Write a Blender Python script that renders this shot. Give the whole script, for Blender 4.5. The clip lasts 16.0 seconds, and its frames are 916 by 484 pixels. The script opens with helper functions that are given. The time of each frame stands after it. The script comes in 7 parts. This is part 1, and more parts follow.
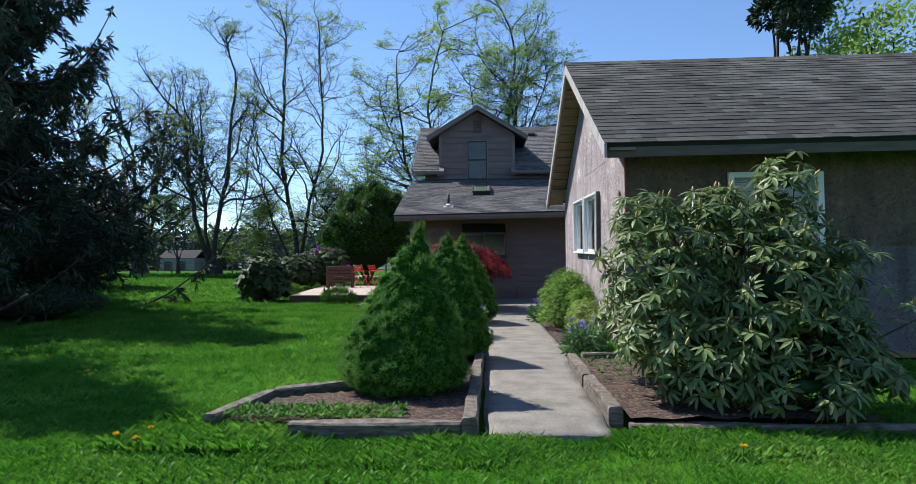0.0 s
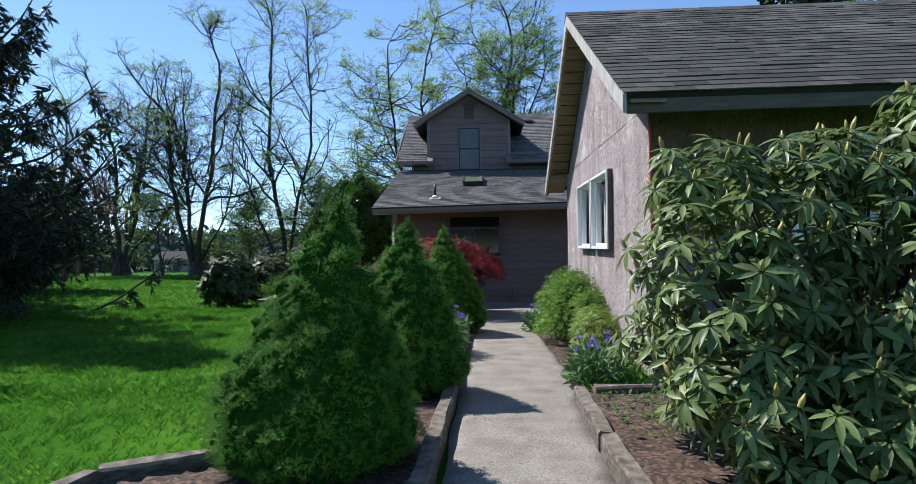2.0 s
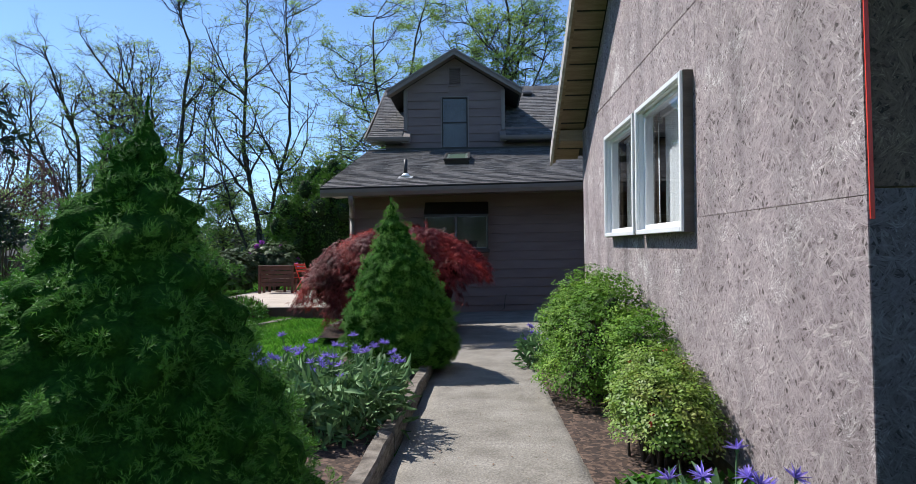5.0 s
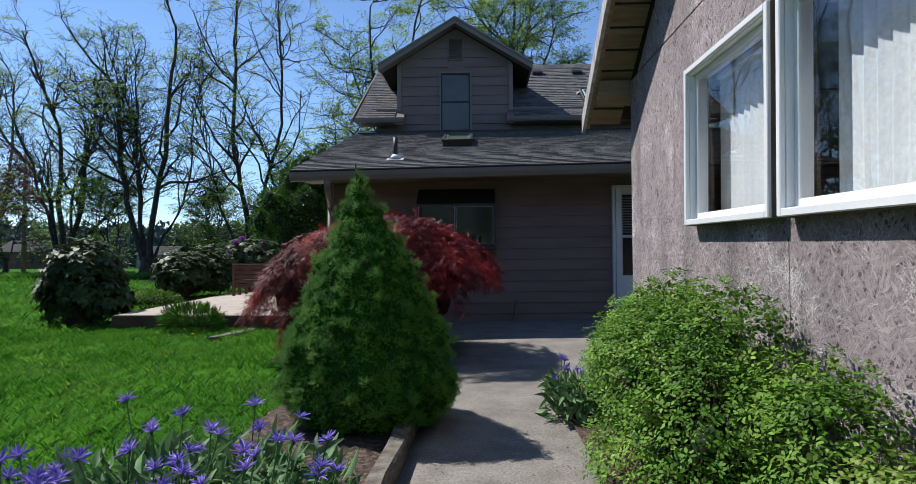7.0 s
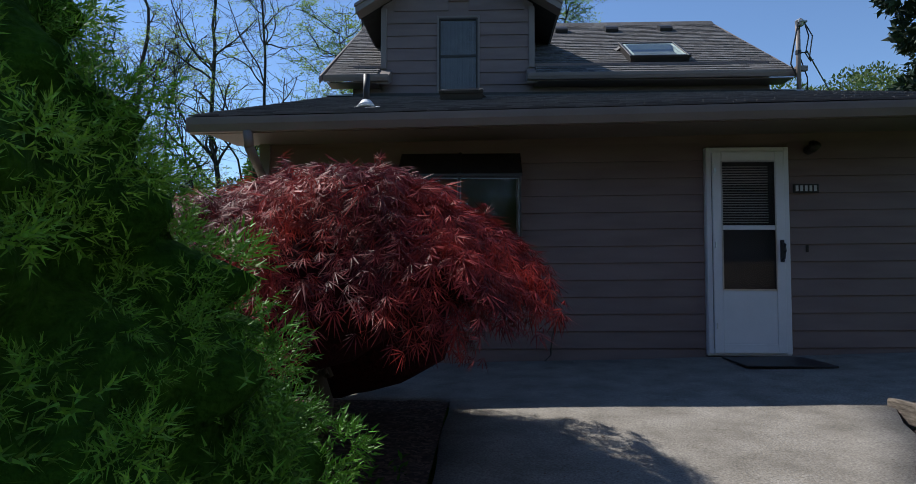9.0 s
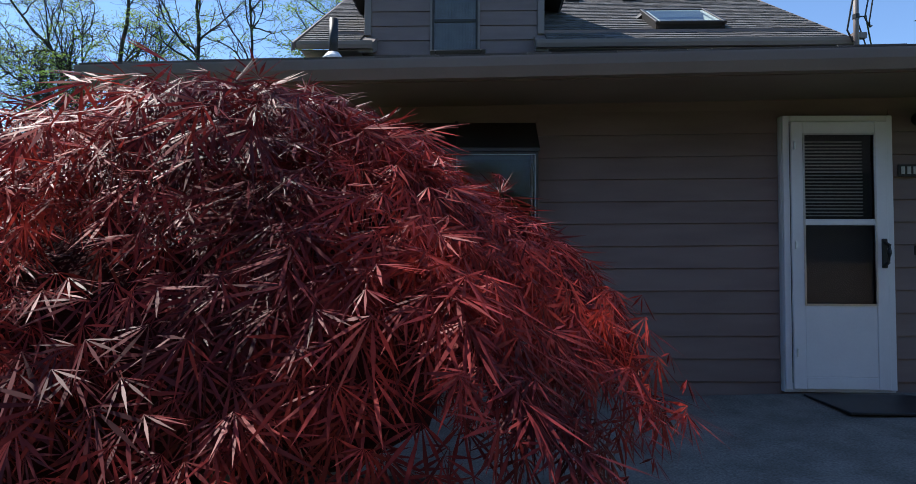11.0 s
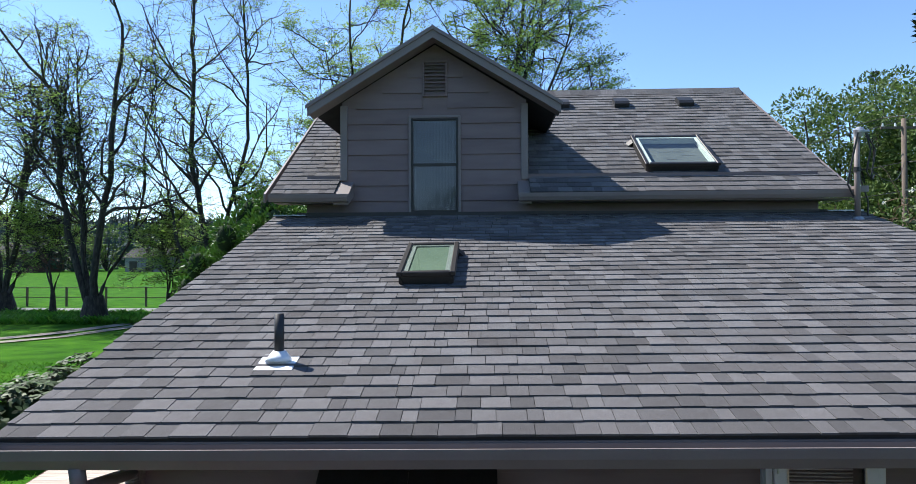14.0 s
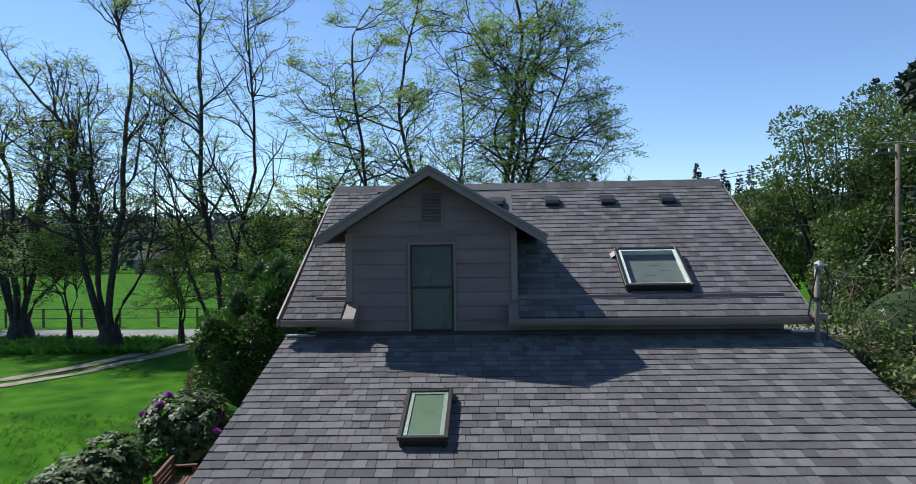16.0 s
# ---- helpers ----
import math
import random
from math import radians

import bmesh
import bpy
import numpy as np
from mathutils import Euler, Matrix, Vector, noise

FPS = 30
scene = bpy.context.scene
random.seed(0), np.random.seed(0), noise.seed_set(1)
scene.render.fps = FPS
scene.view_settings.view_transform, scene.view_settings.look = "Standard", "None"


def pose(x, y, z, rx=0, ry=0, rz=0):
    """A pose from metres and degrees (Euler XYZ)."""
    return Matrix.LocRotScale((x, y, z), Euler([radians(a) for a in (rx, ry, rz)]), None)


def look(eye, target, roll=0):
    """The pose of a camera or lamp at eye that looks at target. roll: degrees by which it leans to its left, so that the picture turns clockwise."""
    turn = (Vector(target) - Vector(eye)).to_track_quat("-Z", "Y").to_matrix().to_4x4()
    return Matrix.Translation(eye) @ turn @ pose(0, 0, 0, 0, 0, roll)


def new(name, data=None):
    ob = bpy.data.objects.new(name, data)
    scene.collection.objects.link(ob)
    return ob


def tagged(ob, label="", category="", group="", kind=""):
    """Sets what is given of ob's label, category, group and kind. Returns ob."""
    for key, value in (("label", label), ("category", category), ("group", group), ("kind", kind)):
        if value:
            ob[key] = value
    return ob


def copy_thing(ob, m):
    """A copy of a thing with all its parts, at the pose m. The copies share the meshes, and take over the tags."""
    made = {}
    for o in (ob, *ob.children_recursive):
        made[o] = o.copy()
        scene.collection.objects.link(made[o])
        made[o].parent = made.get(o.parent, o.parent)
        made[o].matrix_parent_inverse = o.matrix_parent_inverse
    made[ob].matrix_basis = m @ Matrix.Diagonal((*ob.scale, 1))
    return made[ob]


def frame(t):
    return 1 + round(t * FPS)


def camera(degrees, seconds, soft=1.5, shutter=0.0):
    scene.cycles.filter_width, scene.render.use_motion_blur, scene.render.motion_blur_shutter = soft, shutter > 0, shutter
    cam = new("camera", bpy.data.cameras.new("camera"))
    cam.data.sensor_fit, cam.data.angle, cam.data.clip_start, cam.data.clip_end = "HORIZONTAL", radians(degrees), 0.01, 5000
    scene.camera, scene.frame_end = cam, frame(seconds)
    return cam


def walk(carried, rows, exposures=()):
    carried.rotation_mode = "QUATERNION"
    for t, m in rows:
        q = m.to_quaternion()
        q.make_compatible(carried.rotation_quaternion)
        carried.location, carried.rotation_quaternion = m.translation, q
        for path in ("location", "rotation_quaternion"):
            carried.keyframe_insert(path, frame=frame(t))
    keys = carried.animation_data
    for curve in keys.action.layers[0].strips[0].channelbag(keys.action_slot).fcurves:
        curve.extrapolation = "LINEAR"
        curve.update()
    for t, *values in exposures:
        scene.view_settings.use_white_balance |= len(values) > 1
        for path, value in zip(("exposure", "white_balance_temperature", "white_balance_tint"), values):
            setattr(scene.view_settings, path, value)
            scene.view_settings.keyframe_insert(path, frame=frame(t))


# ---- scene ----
cam = camera(73.7, 16.0, 0.7)
PATH = [
    (0, (0.653, -0.023, 0.899), (0.572, 1.974, 0.975), -0.3),
    (0.5, (0.804, 0.513, 0.89), (0.725, 2.509, 0.971), -0.3),
    (1, (0.885, 1.015, 0.895), (0.807, 3.012, 0.975), -0.5),
    (1.5, (0.893, 1.467, 0.901), (0.814, 3.464, 0.974), -0.6),
    (2, (0.884, 1.944, 0.89), (0.802, 3.941, 0.964), -0.7),
    (2.5, (0.863, 2.552, 0.889), (0.784, 4.549, 0.963), -0.8),
    (3, (0.901, 3.211, 0.896), (0.82, 5.208, 0.969), -0.9),
    (3.5, (0.975, 3.815, 0.885), (0.895, 5.812, 0.957), -0.6),
    (4, (1.031, 4.3, 0.822), (0.958, 6.298, 0.899), -0.5),
    (4.2, (1.085, 4.545, 0.85), (1.009, 6.542, 0.922), -0.65),
    (6.5, (1.196, 7.01, 0.88), (1.111, 9.007, 0.955), -0.1),
    (7, (1.102, 7.51, 0.893), (1.02, 9.508, 0.961), -0.2),
    (7.5, (1.029, 8.128, 0.908), (0.948, 10.125, 0.972), -0.3),
    (8, (0.963, 9.08, 0.883), (0.888, 11.077, 0.959), 0.15),
    (8.5, (0.96, 10.075, 0.866), (0.881, 12.071, 0.955), 0.1),
    (9, (0.91, 11.049, 0.867), (0.828, 13.045, 0.9615), 0.1),
    (9.5, (0.88, 11.611, 0.866), (0.794, 13.607, 0.959), 0.1),
    (11.8, (0.862, 12.72, 1.21), (0.796, 14.717, 1.283), 0.4),
    (12, (0.872, 12.706, 1.429), (0.793, 14.703, 1.508), 0.15),
    (12.5, (0.85, 12.714, 2.012), (0.769, 14.711, 2.08), 0.15),
    (13, (0.959, 12.766, 2.537), (0.876, 14.764, 2.587), 0.2),
    (13.5, (1.098, 12.892, 2.948), (1.005, 14.889, 2.993), 0.0),
    (14, (1.234, 12.881, 3.385), (1.136, 14.878, 3.418), -0.2),
    (14.5, (1.313, 12.782, 3.789), (1.215, 14.779, 3.816), -0.5),
    (15, (1.293, 12.587, 4.207), (1.196, 14.584, 4.233), -0.6),
    (15.5, (1.332, 12.334, 4.715), (1.227, 14.331, 4.732), -0.8),
    (16, (1.45, 12.07, 5.378), (1.333, 14.068, 5.371), -0.85),
]
EXPOSURE = [(t, e, 6250, 10) for t, e in ((0, 0.57), (4, 0.63), (7, 0.27), (9, 0.20), (9.7, 0.3), (11.8, 1.08), (12.5, 1.36), (13.5, 1.05), (15, 0.60), (16, 0.38))]
walk(cam, [(t, look(eye, target, roll)) for t, eye, target, roll in PATH], EXPOSURE)

# ---- light ----
SUN_WAY = Vector((0.70, -0.40, -1.0)).normalized()
world = bpy.data.worlds.new("sky")
scene.world = world
world.use_nodes = True
_t = world.node_tree
sky = _t.nodes.new("ShaderNodeTexSky")
sky.sky_type, sky.sun_disc = "NISHITA", False
sky.sun_elevation = math.asin(-SUN_WAY.z)
sky.sun_rotation = math.atan2(-SUN_WAY.x, -SUN_WAY.y)
sky.air_density, sky.dust_density, sky.ozone_density = 0.9, 0.0, 5.0
_t.links.new(sky.outputs[0], _t.nodes["Background"].inputs[0])
_t.nodes["Background"].inputs[1].default_value = 0.13
sun = new("sun", bpy.data.lights.new("sun", "SUN"))
sun.data.energy, sun.data.angle, sun.data.color = 5.0, radians(0.53), (1.0, 0.95, 0.87)
sun.matrix_world = look((0, 0, 30), Vector((0, 0, 30)) + SUN_WAY)

# ---- materials ----
def material(name, colors, scale=8.0, rough=0.8, bump=0.3, bump_scale=60.0, fine=0.25, stretch=(1, 1, 1),
             vary=0.0, metal=0.0, trans=0.0, detail=6.0, spec=0.5, coat=0.0):
    """Two scales of noise between colors, a fine grain, relief, and a change from piece to piece."""
    m = bpy.data.materials.new(name)
    m.use_nodes = True
    t = m.node_tree
    n, link = t.nodes, t.links.new
    b = n["Principled BSDF"]
    co = n.new("ShaderNodeTexCoord")
    mp = n.new("ShaderNodeMapping")
    mp.inputs["Scale"].default_value = stretch
    link(co.outputs["Object"], mp.inputs[0])
    a = n.new("ShaderNodeTexNoise")
    a.inputs["Scale"].default_value, a.inputs["Detail"].default_value = scale, detail
    link(mp.outputs[0], a.inputs[0])
    ramp = n.new("ShaderNodeValToRGB")
    e = ramp.color_ramp.elements
    while len(e) < len(colors):
        e.new(0.5)
    for k, c in enumerate(colors):
        e[k].position = 0.3 + 0.4 * k / max(1, len(colors) - 1)
        e[k].color = (*c, 1)
    link(a.outputs[0], ramp.inputs[0])
    g = n.new("ShaderNodeTexNoise")
    g.inputs["Scale"].default_value, g.inputs["Detail"].default_value = bump_scale, 4.0
    link(mp.outputs[0], g.inputs[0])
    val = n.new("ShaderNodeMath")
    val.operation = "MULTIPLY_ADD"
    link(g.outputs[0], val.inputs[0])
    val.inputs[1].default_value, val.inputs[2].default_value = fine * 2, 1 - fine
    out = val.outputs[0]
    if vary:
        info, geo = n.new("ShaderNodeObjectInfo"), n.new("ShaderNodeNewGeometry")
        add, fr, sc = n.new("ShaderNodeMath"), n.new("ShaderNodeMath"), n.new("ShaderNodeMath")
        link(info.outputs["Random"], add.inputs[0])
        link(geo.outputs["Random Per Island"], add.inputs[1])
        fr.operation, sc.operation = "FRACT", "MULTIPLY_ADD"
        link(add.outputs[0], fr.inputs[0])
        link(fr.outputs[0], sc.inputs[0])
        sc.inputs[1].default_value, sc.inputs[2].default_value = vary * 2, 1 - vary
        mul = n.new("ShaderNodeMath")
        mul.operation = "MULTIPLY"
        link(sc.outputs[0], mul.inputs[0])
        link(out, mul.inputs[1])
        out = mul.outputs[0]
    hsv = n.new("ShaderNodeHueSaturation")
    link(ramp.outputs[0], hsv.inputs["Color"])
    link(out, hsv.inputs["Value"])
    link(hsv.outputs[0], b.inputs["Base Color"])
    b.inputs["Roughness"].default_value, b.inputs["Metallic"].default_value = rough, metal
    b.inputs["Specular IOR Level"].default_value = spec
    if coat:
        b.inputs["Coat Weight"].default_value = coat
        b.inputs["Coat Roughness"].default_value = 0.25
    if bump:
        bp = n.new("ShaderNodeBump")
        bp.inputs["Strength"].default_value, bp.inputs["Distance"].default_value = bump, 0.01
        link(g.outputs[0], bp.inputs["Height"])
        link(bp.outputs[0], b.inputs["Normal"])
    if trans:
        tr = n.new("ShaderNodeBsdfTranslucent")
        mix = n.new("ShaderNodeMixShader")
        mix.inputs[0].default_value = trans
        link(hsv.outputs[0], tr.inputs[0])
        link(b.outputs[0], mix.inputs[1])
        link(tr.outputs[0], mix.inputs[2])
        link(mix.outputs[0], n["Material Output"].inputs[0])
    return m


def leaf_mat(name, colors, rough=0.5, vary=0.35, trans=0.25, scale=3.0, spec=0.4):
    return material(name, colors, scale=scale, rough=rough, bump=0, fine=0.1, vary=vary, trans=trans, spec=spec)


def glass_mat(name, tint=(1, 1, 1), gloss=1.0):
    m = bpy.data.materials.new(name)
    m.use_nodes = True
    n, link = m.node_tree.nodes, m.node_tree.links.new
    n.remove(n["Principled BSDF"])
    fr, tr, gl, mix = (n.new("ShaderNode" + k) for k in ("Fresnel", "BsdfTransparent", "BsdfGlossy", "MixShader"))
    fr.inputs[0].default_value = 1.5 * gloss
    tr.inputs[0].default_value = (*tint, 1)
    gl.inputs["Roughness"].default_value = 0.01
    link(fr.outputs[0], mix.inputs[0])
    link(tr.outputs[0], mix.inputs[1])
    link(gl.outputs[0], mix.inputs[2])
    link(mix.outputs[0], n["Material Output"].inputs[0])
    return m


def osb_mat(name, tint=(1, 1, 1)):
    """Weathered, painted strand board: long flakes at several angles, cracks between them, some bare and pale."""
    m = bpy.data.materials.new(name)
    m.use_nodes = True
    n, link = m.node_tree.nodes, m.node_tree.links.new
    b = n["Principled BSDF"]

    def node(kind, **k):
        q = n.new("ShaderNode" + kind)
        for key, val in k.items():
            q.inputs[key].default_value = val
        return q

    def calc(op, a, c=None, d=None):
        q = n.new("ShaderNodeMath")
        q.operation = op
        for i, w in enumerate((a, c, d)):
            if w is None:
                continue
            if hasattr(w, "is_linked"):
                link(w, q.inputs[i])
            else:
                q.inputs[i].default_value = w
        return q.outputs[0]

    def ramp(src, stops):
        q = n.new("ShaderNodeValToRGB")
        e = q.color_ramp.elements
        while len(e) < len(stops):
            e.new(0.5)
        for i, (p, c) in enumerate(stops):
            e[i].position, e[i].color = p, (*c, 1)
        link(src, q.inputs[0])
        return q.outputs[0]

    def mix(fac, a, c, blend="MIX"):
        q = n.new("ShaderNodeMix")
        q.data_type, q.blend_type = "RGBA", blend
        for i, w in ((0, fac), (6, a), (7, c)):
            if hasattr(w, "is_linked"):
                link(w, q.inputs[i])
            else:
                q.inputs[i].default_value = w
        return q.outputs[2]

    co = n.new("ShaderNodeTexCoord")
    sep = n.new("ShaderNodeSeparateXYZ")
    link(co.outputs["Object"], sep.inputs[0])
    flat = n.new("ShaderNodeCombineXYZ")
    link(calc("ADD", sep.outputs[0], sep.outputs[1]), flat.inputs[0])
    link(sep.outputs[2], flat.inputs[1])
    warp = node("TexNoise", Scale=11.0, Detail=4.0)
    link(flat.outputs[0], warp.inputs[0])
    bent = n.new("ShaderNodeVectorMath")
    bent.operation = "MULTIPLY_ADD"
    bent.inputs[1].default_value = (0.020, 0.020, 0)
    link(warp.outputs["Color"], bent.inputs[0])
    link(flat.outputs[0], bent.inputs[2])
    tone = grain = None
    for turn in (0.25, 1.15, -0.65, 2.1, 0.7):
        r, q = n.new("ShaderNodeMapping"), n.new("ShaderNodeMapping")
        r.inputs["Rotation"].default_value = (0, 0, turn)
        q.inputs["Scale"].default_value = (19.0, 78.0, 1.0)
        link(bent.outputs[0], r.inputs[0])
        link(r.outputs[0], q.inputs[0])
        cell = node("TexVoronoi", Scale=1.0)
        cell.voronoi_dimensions = "2D"
        link(q.outputs[0], cell.inputs["Vector"])
        fibre = node("TexNoise", Scale=1.9, Detail=5.0, Roughness=0.75)
        link(q.outputs[0], fibre.inputs[0])
        value = n.new("ShaderNodeSeparateColor")
        link(cell.outputs["Color"], value.inputs[0])
        if tone is None:
            tone, grain = value.outputs[0], fibre.outputs[0]
            continue
        here = calc("GREATER_THAN", value.outputs[0], tone)
        swap = lambda a, c: calc("ADD", calc("MULTIPLY", a, calc("SUBTRACT", 1.0, here)), calc("MULTIPLY", c, here))
        tone, grain = swap(tone, value.outputs[0]), swap(grain, fibre.outputs[0])
    # painted flakes, with gaps where one has gone
    paint = ramp(tone, [(0.0, (0.060, 0.046, 0.043)), (0.46, (0.130, 0.102, 0.099)), (0.58, (0.325, 0.264, 0.272)), (0.80, (0.400, 0.335, 0.345)), (0.97, (0.465, 0.398, 0.405)), (1.0, (0.56, 0.50, 0.49))])
    # patches where the paint has gone and the flakes are bare and pale
    peel = node("TexNoise", Scale=1.9, Detail=8.0, Roughness=0.70)
    link(bent.outputs[0], peel.inputs[0])
    bare = ramp(calc("ADD", peel.outputs[0], calc("MULTIPLY_ADD", grain, 0.85, -0.43)), [(0.60, (0, 0, 0)), (0.655, (1, 1, 1))])
    col = mix(bare, paint, (0.72, 0.68, 0.67, 1))
    fleck = ramp(grain, [(0.36, (0.26, 0.24, 0.23)), (0.45, (0.92, 0.91, 0.90)), (0.52, (1.05, 1.04, 1.04)), (0.68, (1.30, 1.29, 1.29))])
    col = mix(1.0, col, fleck, "MULTIPLY")
    stain = node("TexNoise", Scale=1.3, Detail=6.0)
    runs = n.new("ShaderNodeMapping")
    runs.inputs["Scale"].default_value = (2.6, 0.55, 1.0)
    link(flat.outputs[0], runs.inputs[0])
    link(runs.outputs[0], stain.inputs[0])
    wash = ramp(stain.outputs[0], [(0.32, tuple(0.68 * c for c in tint)), (0.47, tuple(0.98 * c for c in tint)), (0.68, tuple(1.18 * c for c in tint))])
    link(mix(1.0, col, wash, "MULTIPLY"), b.inputs["Base Color"])
    b.inputs["Roughness"].default_value = 0.80
    bp = node("Bump", Strength=1.0, Distance=0.017)
    link(calc("ADD", calc("MULTIPLY", grain, 1.7), calc("MULTIPLY", tone, 1.0)), bp.inputs["Height"])
    link(bp.outputs[0], b.inputs["Normal"])
    return m


def soil_mat(name, dark, mid, light, scale=45.0):
    """Chips and crumbs: voronoi cells of several browns."""
    m = bpy.data.materials.new(name)
    m.use_nodes = True
    n, link = m.node_tree.nodes, m.node_tree.links.new
    b = n["Principled BSDF"]
    co, v, sep, ramp, bp = (n.new("ShaderNode" + k) for k in ("TexCoord", "TexVoronoi", "SeparateColor", "ValToRGB", "Bump"))
    v.inputs["Scale"].default_value = scale
    link(co.outputs["Object"], v.inputs["Vector"])
    link(v.outputs["Color"], sep.inputs[0])
    e = ramp.color_ramp.elements
    e[0].color, e[1].color = (*dark, 1), (*light, 1)
    e.new(0.55).color = (*mid, 1)
    link(sep.outputs[0], ramp.inputs[0])
    link(ramp.outputs[0], b.inputs["Base Color"])
    b.inputs["Roughness"].default_value = 0.95
    bp.inputs["Strength"].default_value, bp.inputs["Distance"].default_value = 1.0, 0.02
    link(sep.outputs[1], bp.inputs["Height"])
    link(bp.outputs[0], b.inputs["Normal"])
    return m


